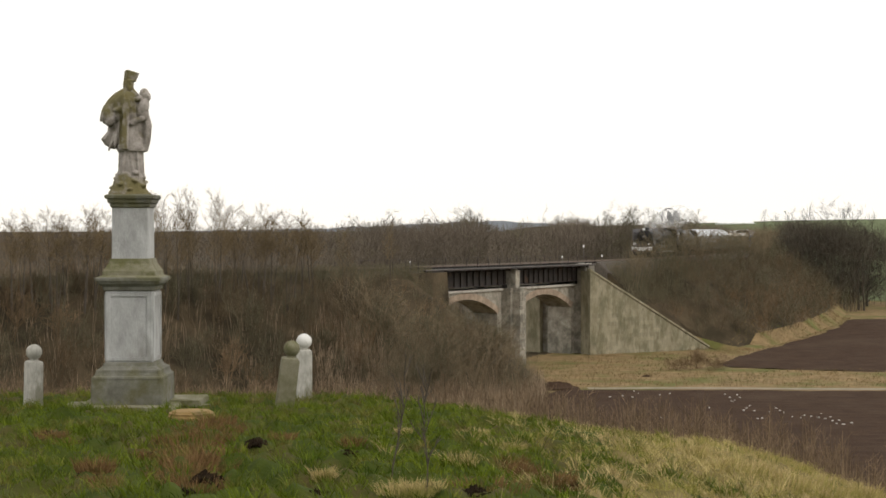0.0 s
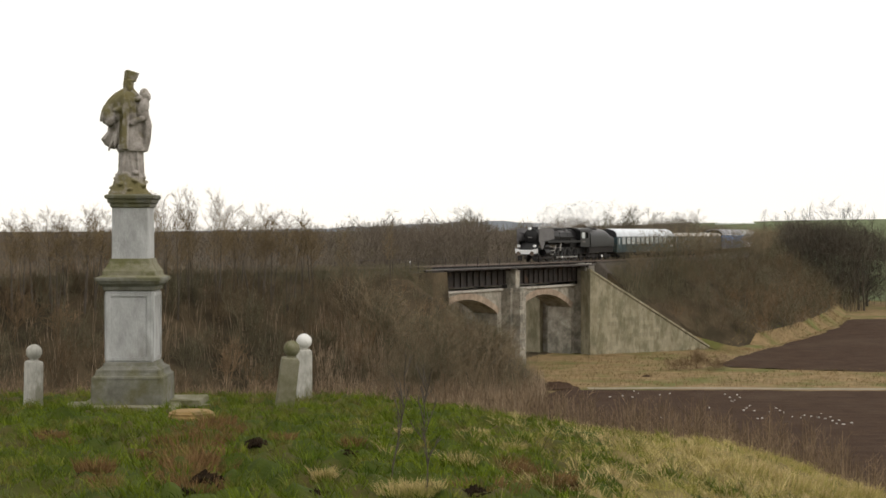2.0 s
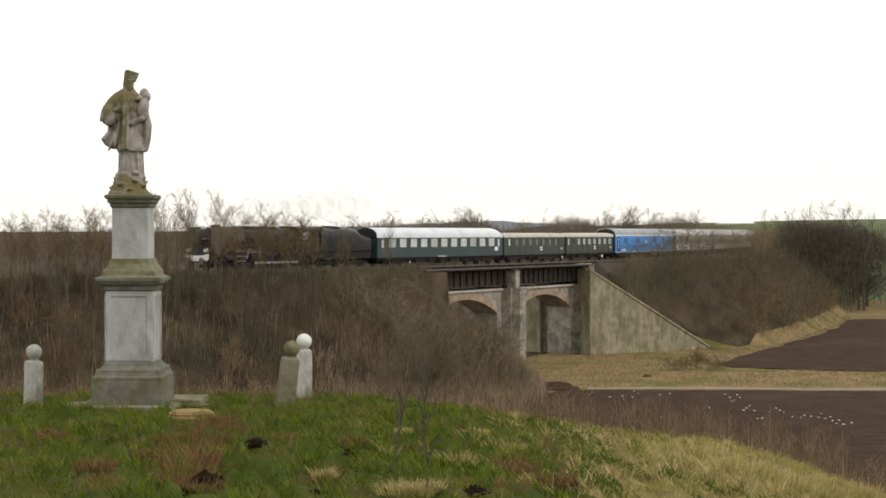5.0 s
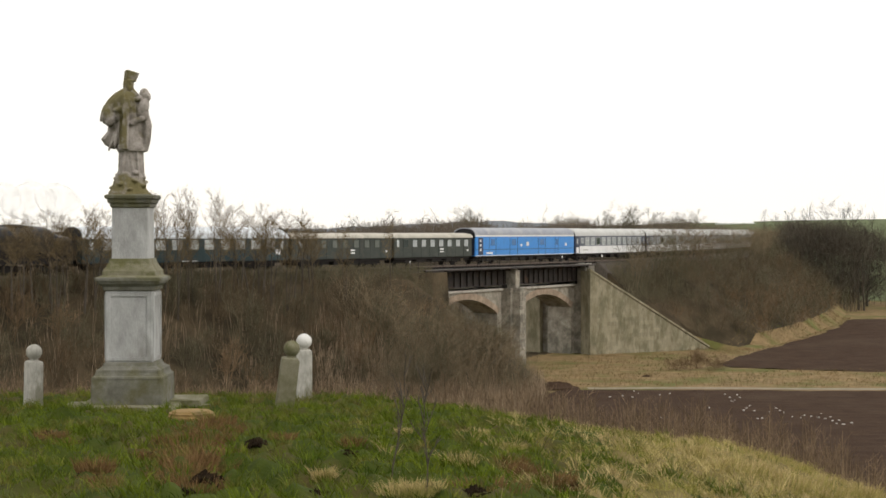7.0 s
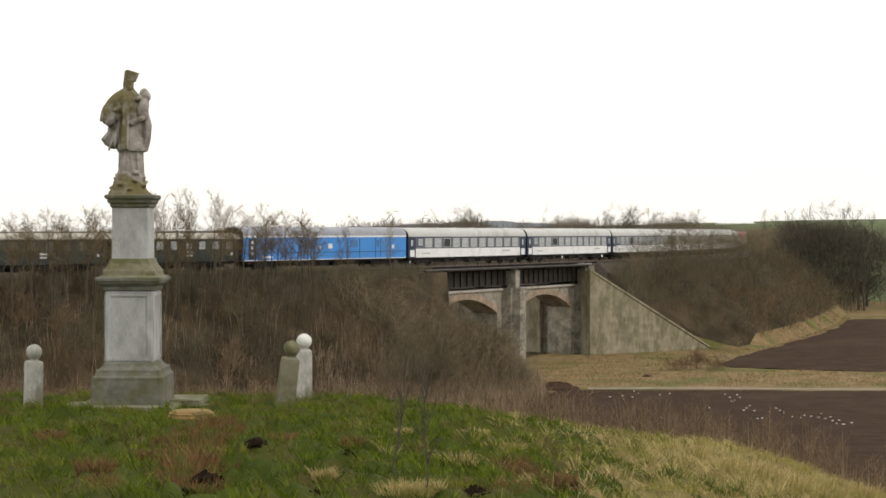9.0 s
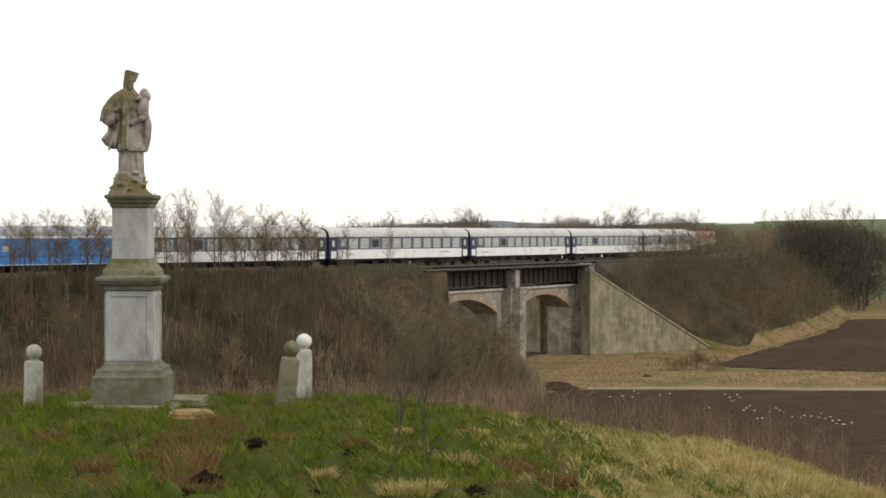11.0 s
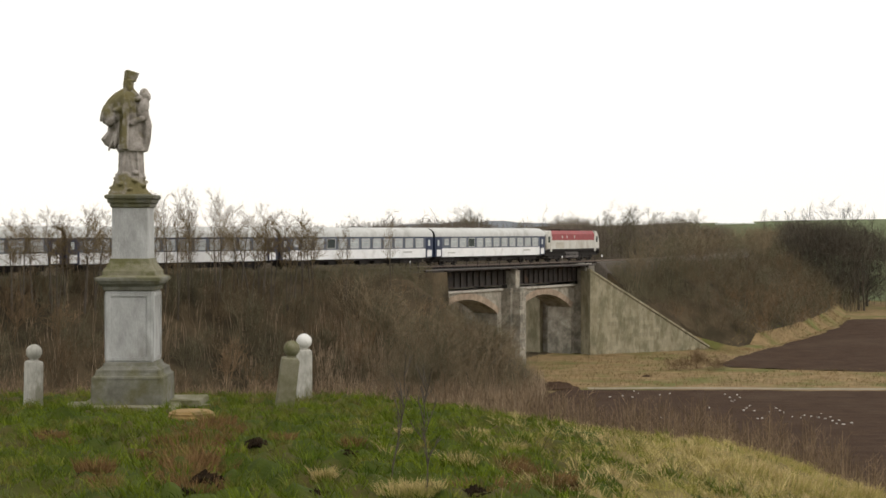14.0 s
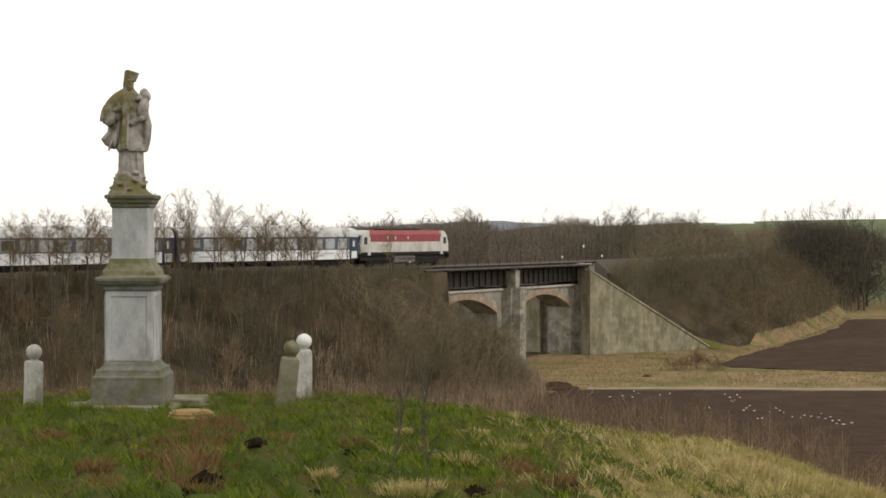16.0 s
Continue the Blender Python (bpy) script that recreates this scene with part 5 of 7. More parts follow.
    for y in (-0.88, 0.88):
        part("buffer", Solid().tube((-7.2, y, 1.06), (-7.65, y, 1.06), 0.12, n=10).tube((-7.65, y, 1.06), (-7.72, y, 1.06), 0.26, n=14), M_AMBER, v)
        part("headlamp", Solid().tube((-7.15, y * 1.2, 1.95), (-7.4, y * 1.2, 1.95), 0.17, n=12), M_WHITE, v, "white front lamp")
    part("top_headlamp", Solid().tube((-6.35, 0, 4.0), (-6.65, 0, 4.0), 0.17, n=12), M_WHITE, v)
    for y in (-1.3, 0.7):
        part("rail_guard", Solid().box(-7.1, -7.0, y, y + 0.6, 0.2, 0.8), M_BLACK, v)
    # carrying wheels
    for x in (-5.4, -3.3, 6.1):
        piece("carrying_wheel", WHEEL, v, pose(x, 0, 0.46))
    part("front_bogie", Solid().box(-6.1, -2.7, -1.0, -0.9, 0.35, 0.65).box(-6.1, -2.7, 0.9, 1.0, 0.35, 0.65).box(-4.8, -3.9, -0.9, 0.9, 0.4, 0.7), M_UNDER, v)
    # driving wheels with spokes, crank pin and counterweight
    wheels = []
    R = DRIVE_R
    rim = Solid()
    for y in (-0.79, 0.66):
        ring = []
        for i in range(28):
            a = 2 * math.pi * i / 28
            ring.append([(rr * math.cos(a), yy, rr * math.sin(a)) for rr, yy in ((R, y), (R, y + 0.13), (R - 0.1, y + 0.13), (R - 0.1, y))])
        rim.loft(ring + [ring[0]], caps=False)
    rim_me = mesh_of("rim", rim, M_DRIVER)
    sp = Solid()
    for y in (-0.73, 0.73):
        for i in range(14):
            a = 2 * math.pi * i / 14
            sp.tube((0.12 * math.cos(a), y, 0.12 * math.sin(a)), ((R - 0.08) * math.cos(a), y, (R - 0.08) * math.sin(a)), 0.04, 0.03, 5)
        sp.tube((0, y - 0.08, 0), (0, y + 0.08, 0), 0.17, n=12)
        seg = [(0.78 * math.cos(a), 0.78 * math.sin(a)) for a in np.linspace(2.5, 3.8, 8)]
        sp.extrude(seg, y - 0.05, y + 0.05)
        sp.tube((0.33, y * 1.0, 0), (0.33, y * 1.55, 0), 0.07, n=8)
    sp.tube((0, -0.8, 0), (0, 0.8, 0), 0.1, n=8)
    sp_me = mesh_of("spokes", sp, M_BLACK)
    for x in DRIVERS:
        w = piece("driving_wheel", sp_me, v, pose(x, 0, R))
        piece("rim", rim_me, w, Matrix())
        wheels.append(w)
    rods = []
    for y in (-1.08, 1.08):
        s = Solid().box(DRIVERS[0] - 0.14, DRIVERS[-1] + 0.14, y - 0.04, y + 0.04, -0.07, 0.07)
        for x in DRIVERS:
            s.tube((x, y - 0.07, 0), (x, y + 0.07, 0), 0.13, n=12)
        r = part("coupling_rod", s, M_ROD, v)
        r.matrix_basis = pose(0, 0, R)
        rods.append(r)
    return v, wheels, rods


def build_tender():
    L = 7.9
    v = thing("tender", Matrix(), "black coal and water tender coupled to the steam locomotive", "tender")
    arc = [(1.5 * math.cos(b), 3.05 + 1.0 * math.sin(b) ** 0.8) for b in (math.pi * i / 14 for i in range(15))]
    part("tank", Solid().loft([[(x, y * k, 1.75 + (z - 1.75) * h) for y, z in [(1.5, 1.75), *arc, (-1.5, 1.75)]] for x, k, h in ((-L / 2 + 0.15, 1, 1), (1.1, 1, 1), (1.7, 1, 0.98), (2.2, 1, 0.9), (2.6, 1, 0.76), (3.2, 1, 0.68), (L / 2 - 0.1, 1, 0.66))]),
         M_BLACKSHEET, v, "black tank with a rounded top that drops at its rear", smooth=True)
    part("coal", Solid().ball((-0.9, 0, 3.95), 1.0, 14, 8, squash=(1.6, 0.9, 0.25)), M_UNDER, v)
    part("frame", Solid().box(-L / 2, L / 2, -1.35, 1.35, 1.0, 1.74), M_UNDER, v)
    part("ladder", Solid().tube((L / 2 - 0.05, -1.2, 1.2), (L / 2 - 0.05, -1.2, 3.3), 0.03).tube((L / 2 - 0.05, -0.8, 1.2), (L / 2 - 0.05, -0.8, 3.3), 0.03), M_BLACK, v)
    for x in (-2.2, 1.9):
        bg = piece("bogie", BOGIE, v, pose(x, 0, 0.05))
        for dx in (-1.0, 1.0):
            piece("wheelset", WHEEL, bg, pose(dx, 0, 0.46))
    return v


ENGINE, ENGINE_WHEELS, ENGINE_RODS = build_engine()
TRAIN.append((ENGINE, -46.75))
TRAIN.append((build_tender(), -35.35))
TRAIN.append((build_teal_coach(), -18.6))
TRAIN.append((build_green_wagon(15.3, "old green baggage coach with few windows and a cream roof", [(-6.4, 0.6, M_WHITEPANE)] + [(-4.6 + 1.65 * i, 0.85, M_DUSTY) for i in range(7)], 4), 1.55))
TRAIN.append((build_green_wagon(14.6, "old green passenger coach with a cream roof",
                                [(-6.6, 0.55, M_WHITEPANE)] + [(-5.2 + 1.62 * i, 0.9, M_GLASS if i == 0 else M_PALEPANE) for i in range(8)], 5), 16.9))
TRAIN.append((build_blue_van(), 36.75))
_first = build_white_coach()
for _i in range(5):
    TRAIN.append((_first if _i == 0 else copy_thing(_first, Matrix()), 61.25 + 24.5 * _i))
TRAIN.append((build_diesel(), 179.5))

# ---- steam trailing from the chimney ----
PUFFS = []


def build_steam():
    """Many thin rounded puffs that overlap, rising a little and thinning behind the chimney."""
    rnd = random.Random(21)
    for i in range(9):
        q = i / 8
        back = 0.4 + 17 * q
        r = (0.75 + 0.85 * min(q * 2.5, 1)) * rnd.uniform(0.9, 1.15)
        n, wob = 20, [rnd.uniform(0, 6.28) for _ in range(3)]
        rings = []
        for j in range(13):
            a = math.pi * j / 12
            ring = []
            for b in (2 * math.pi * k / n for k in range(n)):
                w = r * (1 + 0.1 * math.sin(3 * b + wob[0]) * math.sin(2 * a + wob[1]) + 0.07 * math.sin(5 * b + 3 * a + wob[2]))
                ring.append((1.3 * w * max(math.sin(a), 0.01) * math.cos(b), w * max(math.sin(a), 0.01) * math.sin(b), -0.85 * w * math.cos(a)))
            rings.append(ring)
        p = part("steam_puff", Solid().loft(rings), M_SMOKE, smooth=True)
        tagged(p, "drifting puff of thin white steam above the train", "steam", "puffs of the steam plume")
        PUFFS.append((p, -51.9 + back, 4.4 + 1.9 * min(q * 3.5, 1) * rnd.uniform(0.6, 1.0), 0.6 * rnd.uniform(-1, 1), 0.3 * q))


build_steam()


# ---- vegetation ----
def unit(a):
    return a / (np.linalg.norm(a, axis=1)[:, None] + 1e-9)


def branch(rnd, parents, kids, spread, up, ratio, thin, lo=0.25):
    """The next order of twigs on straight parent sticks: start, direction, length, radius."""
    p, d, ln, r = (np.repeat(a, kids, axis=0) for a in parents)
    n = len(p)
    t = rnd.uniform(lo, 1.0, n)
    q = unit(d * (1 - spread) + unit(rnd.normal(size=(n, 3))) * spread + np.array([0, 0, up]))
    return p + d * (ln * t)[:, None], q, ln * rnd.uniform(ratio[0], ratio[1], n) * (1.15 - 0.45 * t), np.full(n, thin)


def stick_mesh(name, orders, material):
    p, d, ln, r = (np.concatenate([o[i] for o in orders]) for i in range(4))
    return sticks(name, p, p + d * ln[:, None], r, r * 0.55, material)


def shrub_mesh(seed, height, stems, material, wide=0.6, foot=0.5):
    rnd = np.random.RandomState(seed)
    a = rnd.uniform(0, 6.28, stems)
    out = np.stack([np.cos(a), np.sin(a), np.zeros(stems)], axis=-1)
    p = out * (foot * rnd.uniform(0, 1, stems))[:, None] + np.array([0, 0, -0.2])
    d = unit(out * rnd.uniform(0.02, wide, stems)[:, None] + np.array([0, 0, 1.0]))
    stem = (p, d, height * rnd.uniform(0.5, 0.92, stems), np.full(stems, 0.02))
    twig = branch(rnd, stem, 7, 0.48, 0.1, (0.3, 0.5), 0.012)
    fine = branch(rnd, twig, 4, 0.55, 0.08, (0.4, 0.7), 0.009, 0.1)
    return stick_mesh("bush", (stem, twig, fine), material)


BUSH_PAINTS = (M_TWIG, M_TWIG_GREY, M_TWIG_RED, M_TWIG_PALE)
SHRUBS = [[shrub_mesh(31 + i, 3.4 + 0.3 * (i % 2), 7, m) for i in range(4)] for m in BUSH_PAINTS[:3]]
TALL_SHRUBS = [[shrub_mesh(51 + i, 6.6, 11, m, 0.4, 0.9) for i in range(3)] for m in (M_TWIG_PALE, M_TWIG_GREY, M_TWIG_PALE)]
PLANTED = []                                     # distance, mesh, pose, label, group


def skyline(px):
    """The dip of the thicket's top along each bearing, left of the bridge's opening."""
    return float(np.interp(px, [0, 250, 420, 640, 735, 765, 775, 832, 888, 905, 935, 960], [446, 448, 457, 462, 470, 480, 515, 536, 562, 595, 645, 668]))


def bush(kind, x, y, scale, label, group, z=None, tall=False):
    patch = float(wavy(np.float64(x), np.float64(y), 7.0, 2.0)) + random.gauss(0, 0.35)
    me = random.choice(kind[0 if patch < 0.1 else 1 if patch < 0.55 else 2] if patch > -0.55 else kind[1])
    high = max(v.co.z for v in me.vertices)
    px = 784 + 2800 * x / y
    if tall:
        scale *= (z - gz(x, y)) / high
    elif px < 960 and y < 175:
        room = EYE - (skyline(px) + random.uniform(0, 16) - 412) / 2800 * y - gz(x, y)
        if room < 0.7:
            return
        scale = min(scale, room / high)
    m = pose(x, y, gz(x, y), 0, 0, random.uniform(0, 360)) @ Matrix.Diagonal((scale * random.uniform(0.9, 1.3), scale * random.uniform(0.9, 1.3), scale, 1))
    PLANTED.append((math.hypot(x, y), me, m, label, group))


def plant_bushes():
    """The nearest as things of their own, the uncountable rest as one thicket."""
    PLANTED.sort(key=lambda b: b[0])
    for _, me, m, label, group in PLANTED[:290]:
        b = new("bush", me)
        b.matrix_basis = m
        tagged(b, label, "bush", group)
    vs, qs, ms, k = [], [], [], 0
    for _, me, m, _, _ in PLANTED[290:]:
        co = np.empty(len(me.vertices) * 3)
        me.vertices.foreach_get("co", co)
        li = np.empty(len(me.loops), dtype=np.int32)
        me.loops.foreach_get("vertex_index", li)
        a = np.array(m)
        vs.append(co.reshape(-1, 3) @ a[:3, :3].T + a[:3, 3])
        keep = np.random.uniform(size=len(me.vertices) // 6) < 0.5
        quads = li.reshape(-1, 4)
        quads = quads[keep[quads[:, 0] // 6]]
        qs.append(quads.ravel() + k)
        ms.append(np.full(len(quads), BUSH_PAINTS.index(me.materials[0]), dtype=np.int32))
        k += len(me.vertices)
    v, q = np.concatenate(vs), np.concatenate(qs)
    me = bpy.data.meshes.new("thicket")
    me.vertices.add(len(v))
    me.vertices.foreach_set("co", v.ravel())
    me.loops.add(len(q))
    me.loops.foreach_set("vertex_index", q)
    me.polygons.add(len(q) // 4)
    me.polygons.foreach_set("loop_start", np.arange(0, len(q), 4, dtype=np.int32))
    for m in BUSH_PAINTS:
        me.materials.append(m)
    me.polygons.foreach_set("material_index", np.concatenate(ms))
    me.update(calc_edges=True)
    tagged(new("thicket", me), "dense leafless brown thicket along the railway embankment", "thicket", kind="stuff")


random.seed(5)
np.random.seed(5)
# the near slope, left of the bridge
SLOPE = "leafless brown bush on the railway embankment"
for s in np.arange(-88, -3.5, 1.75):
    for o in (2.2, 4.4, 7.2, 10.2, 13.4):
        if o > 5 and random.random() < 0.12:
            continue
        x, y, _ = on_line(s + random.uniform(-1.2, 1.2), o + random.uniform(-1.0, 1.0))
        k = 1.0 if o < 6 else 1.05
        bush(SHRUBS, x, y, k * random.uniform(0.75, 1.25), SLOPE, "bushes on the embankment")
# thicket in the valley before the bridge's left span
for i in range(60):
    px = random.uniform(560, 945)
    y = random.uniform(126, 166)
    bush(TALL_SHRUBS if i % 4 else SHRUBS, (px - 784) / 2800 * y, y, random.uniform(0.8, 1.5), "tall leafless thicket bush in the valley", "bushes in the valley")
for i in range(34):
    px = random.uniform(800, 950)
    y = random.uniform(140, 174)
    bush(TALL_SHRUBS if i % 3 else SHRUBS, (px - 784) / 2800 * y, y, random.uniform(0.7, 1.3), "tall leafless thicket bush in the valley", "bushes in the valley")
# low scrub on the valley floor left of them
for i in range(60):
    px, y = random.uniform(-20, 620), random.uniform(112, 140)
    bush(SHRUBS, (px - 784) / 2800 * y, y, random.uniform(0.7, 1.1), "low leafless bush in the valley", "bushes in the valley")
# the screen of tall bushes along the line, right of the bridge
for s in np.arange(38.5, 150, 1.7):
    x, y, _ = on_line(s + random.uniform(-0.6, 0.6), 2.7 + random.uniform(-0.7, 0.9))
    px = 784 + 2800 * x / y
    dip = float(np.interp(px, [1075, 1100, 1125, 1145, 1200, 1300, 1420], [460, 450, 424, 396, 388, 392, 394]))
    bush(TALL_SHRUBS, x, y, random.uniform(0.82, 1.05), SLOPE, "bushes on the embankment", EYE - (dip - 412) / 2800 * y, True)
# the near slope, right of the bridge
for s in np.concatenate([np.arange(38, 84, 1.35), np.arange(84, 150, 2.2)]):
    for o in (5.0, 7.6, 10.2, 12.6, 14.6):
        x, y, _ = on_line(s + random.uniform(-1.4, 1.4), o + random.uniform(-1.2, 1.2))
        front = ((x - WING_A[0]) * (WING_B[1] - WING_A[1]) - (y - WING_A[1]) * (WING_B[0] - WING_A[0])) / 18.5
        if front > -2.2 and s < 68 or gz(x, y) < 0.5:
            continue
        grow_up = np.interp(s, [40, 47, 54, 62, 80, 100, 150], [0.4, 0.8, 1.2, 1.4, 1.5, 1.6, 1.9])
        bush(SHRUBS, x, y, min(0.75 * grow_up + 0.15, 1.25) * random.uniform(0.8, 1.2), SLOPE, "bushes on the embankment")


def tree_mesh(seed, height, trunk_r, material, stems=2, limbs=7, open_crown=0.42, first=0.3, kids=9):
    """A trunk that forks near its foot, ascending limbs, twigs and fine twigs."""
    rnd = np.random.RandomState(seed)
    t, chains = Solid(), []
    for k in range(stems):
        p = Vector((0, 0, -0.3))
        a = rnd.uniform(0, 6.28)
        d = Vector((math.cos(a) * 0.16 * (k > 0), math.sin(a) * 0.16 * (k > 0), 1)).normalized()
        seg, h = 6, height * (0.86 if k == 0 else rnd.uniform(0.6, 0.8))
        for i in range(seg):
            d = (d + Vector((rnd.normal(0, 0.05), rnd.normal(0, 0.05), 0.08))).normalized()
            q = p + d * h / seg
            r0, r1 = (trunk_r * (1 - 0.2 * (k > 0)) * (1 - 0.85 * j / seg) for j in (i, i + 1))
            t.tube(p, q, r0, r1, 7)
            if (i + 1) / seg > first:
                chains.append((tuple(p), tuple(d), h / seg, r1))
            p = q
        chains.append((tuple(p), tuple(d), height * 0.14, trunk_r * 0.14))
    par = tuple(np.array([c[i] for c in chains]) for i in range(4))
    n = len(chains)
    p, d, ln, r = (np.repeat(a, limbs // 2 + 1, axis=0) for a in par)
    m = len(p)
    a = rnd.uniform(0, 6.28, m)
    out = np.stack([np.cos(a), np.sin(a), np.zeros(m)], axis=-1)
    rise = (p[:, 2] / height)[:, None]
    limb = (p + d * (ln * rnd.uniform(0, 1, m))[:, None], unit(out * open_crown * (1.6 - rise) + np.array([0, 0, 0.5])), height * (0.34 - 0.2 * rise[:, 0]) * rnd.uniform(0.7, 1.15, m), np.maximum(r * 0.45, 0.018))
    twig = branch(rnd, limb, kids, 0.6, 0.2, (0.3, 0.55), 0.009, 0.12)
    fine = branch(rnd, twig, 2, 0.6, 0.15, (0.4, 0.8), 0.0075, 0.1)
    return mesh_of("trunk", t, M_BARK, smooth=True), stick_mesh("crown", (limb, twig, fine), material)


TREES = [tree_mesh(101 + i, 7.5, 0.1, M_TWIG_WARM, 2, 6, 0.5, 0.55, 8) for i in range(3)]
ROUND_TREES = [tree_mesh(141 + i, 7.5, 0.1, M_TWIG_WARM, 2, 8, 0.8, 0.68, 9) for i in range(3)]
BACK_TREES = [tree_mesh(111 + i, 7.5, 0.1, M_TWIG_GREY, 2, 6, 0.85, 0.5, 8) for i in range(3)]
BIG_TREES = [tree_mesh(121 + i, 11, 0.2, M_TWIG_DARK, 2, 6, 0.7, 0.3, 9) for i in range(3)]


def tree(meshes, x, y, k, label, group, z=None, wide=1.0):
    t = thing("tree", pose(x, y, gz(x, y) if z is None else z, 0, 0, random.uniform(0, 360)) @ Matrix.Diagonal((k * wide, k * wide, k, 1)), label, "tree", group)
    for name, me in zip(("trunk", "crown"), meshes):
        o = new(name, me)
        o.parent = t
    return t


def slope_tree(px, top, o, meshes, wide, label="slender leafless tree on the embankment slope"):
    best = min(np.arange(-75, 120, 0.5), key=lambda s: abs(784 + 2800 * on_line(s, o)[0] / on_line(s, o)[1] - px))
    x, y, _ = on_line(best, o)
    z = gz(x, y)
    tree(meshes, x, y, (EYE + (412 - top) / 2800 * y - z) / 7.6, label, "trees on the embankment slope", z, wide)


# slender trees on the near slope, against the sky and the passing train: bearing, dip of the top, offset, kind
for i, (px, top, o, kind) in enumerate(((22, 378, 5, 1), (60, 388, 4, 1), (88, 366, 5, 1), (118, 384, 4.5, 1), (150, 362, 5, 1), (182, 374, 5, 1), (272, 346, 4.5, 0), (290, 338, 5, 0), (312, 352, 6, 0), (330, 340, 5, 0), (346, 346, 4.5, 0),
                                        (378, 346, 5, 0), (388, 352, 4.5, 0), (412, 386, 4, 0), (440, 360, 5, 1), (456, 366, 4.5, 0), (482, 370, 5, 1), (505, 382, 6, 0), (533, 374, 5, 1), (556, 392, 5, 0), (610, 398, 5, 0), (690, 398, 3.5, 0), (236, 352, 5, 0), (205, 382, 5, 1), (42, 378, 5, 1), (104, 374, 5, 1), (166, 368, 5, 1), (425, 374, 5, 1), (468, 376, 5, 1), (520, 384, 4.5, 1), (545, 388, 5, 1))):
    slope_tree(px, top, o, (ROUND_TREES if kind else TREES)[i % 3], 0.85 if kind else 0.62)
# trees behind the line
random.seed(9)


def back_tree(px, top, y, meshes, h, label="leafless tree beyond the railway line", group="trees beyond the line", wide=1.0):
    x = (px - 784) / 2800 * y
    z = gz(x, y)
    tree(meshes, x, y, (EYE + (412 - top) / 2800 * y - z) / (h * 1.02), label, group, z, wide)


for px, top, y in ((1084, 362, 236), (1098, 368, 238), (1112, 362, 236), (1126, 368, 240), (1070, 378, 240), (815, 364, 250), (823, 374, 250), (846, 386, 250), (740, 384, 255), (770, 380, 255), (688, 378, 258), (630, 388, 250), (600, 394, 248),
                   (930, 388, 270), (1000, 380, 250), (1022, 384, 252), (985, 388, 250), (1045, 392, 254), (962, 372, 300)):
    back_tree(px, top, y, random.choice(BACK_TREES), 7.5, wide=0.35 if px in (962,) else 0.9)
for i, px in enumerate(range(1146, 1240, 13)):
    back_tree(px, 370 + random.uniform(-2, 12), 285 + random.uniform(-8, 8), random.choice(BACK_TREES), 7.5, "leafless tree above the cutting", "trees above the cutting")
for px, top, y in ((1350, 372, 330), (1372, 378, 325), (1395, 372, 335), (1420, 376, 322), (1440, 364, 328), (1465, 356, 330), (1488, 366, 326), (1512, 366, 330), (1535, 380, 318), (1405, 398, 315), (1480, 396, 312), (1520, 392, 306),
                   (1450, 404, 308), (1530, 398, 304), (1578, 392, 318), (1600, 390, 322)):
    back_tree(px, top, y, random.choice(BIG_TREES), 11, "tall dark leafless tree at the field's end", "trees at the field's end", 0.8)
# undergrowth below them
for i in range(60):
    px, y = random.uniform(1330, 1515), random.uniform(298, 330)
    bush(SHRUBS, (px - 784) / 2800 * y, y, random.uniform(1.1, 1.9), "leafless undergrowth bush at the field's end", "undergrowth at the field's end")
plant_bushes()
# a bare bush in the dry grass strip before the wing wall
for i in range(11):
    b = new("bush", SHRUBS[2][i % 4])
    dx, k = 2.4 * math.sin(i * 2.3), 0.5 + 0.35 * math.cos(i * 1.7) ** 2
    b.matrix_basis = pose((1234 - 784) / 2800 * 173 + dx, 173 + 0.9 * math.cos(i * 3.1), gz(29, 173), 0, 0, 57 * i) @ Matrix.Diagonal((k * 1.4, k * 1.4, k * (1.1 - 0.15 * abs(dx)), 1))
    tagged(b, "low bare reddish bush in the dry grass strip", "bush", "bushes in the grass strip")


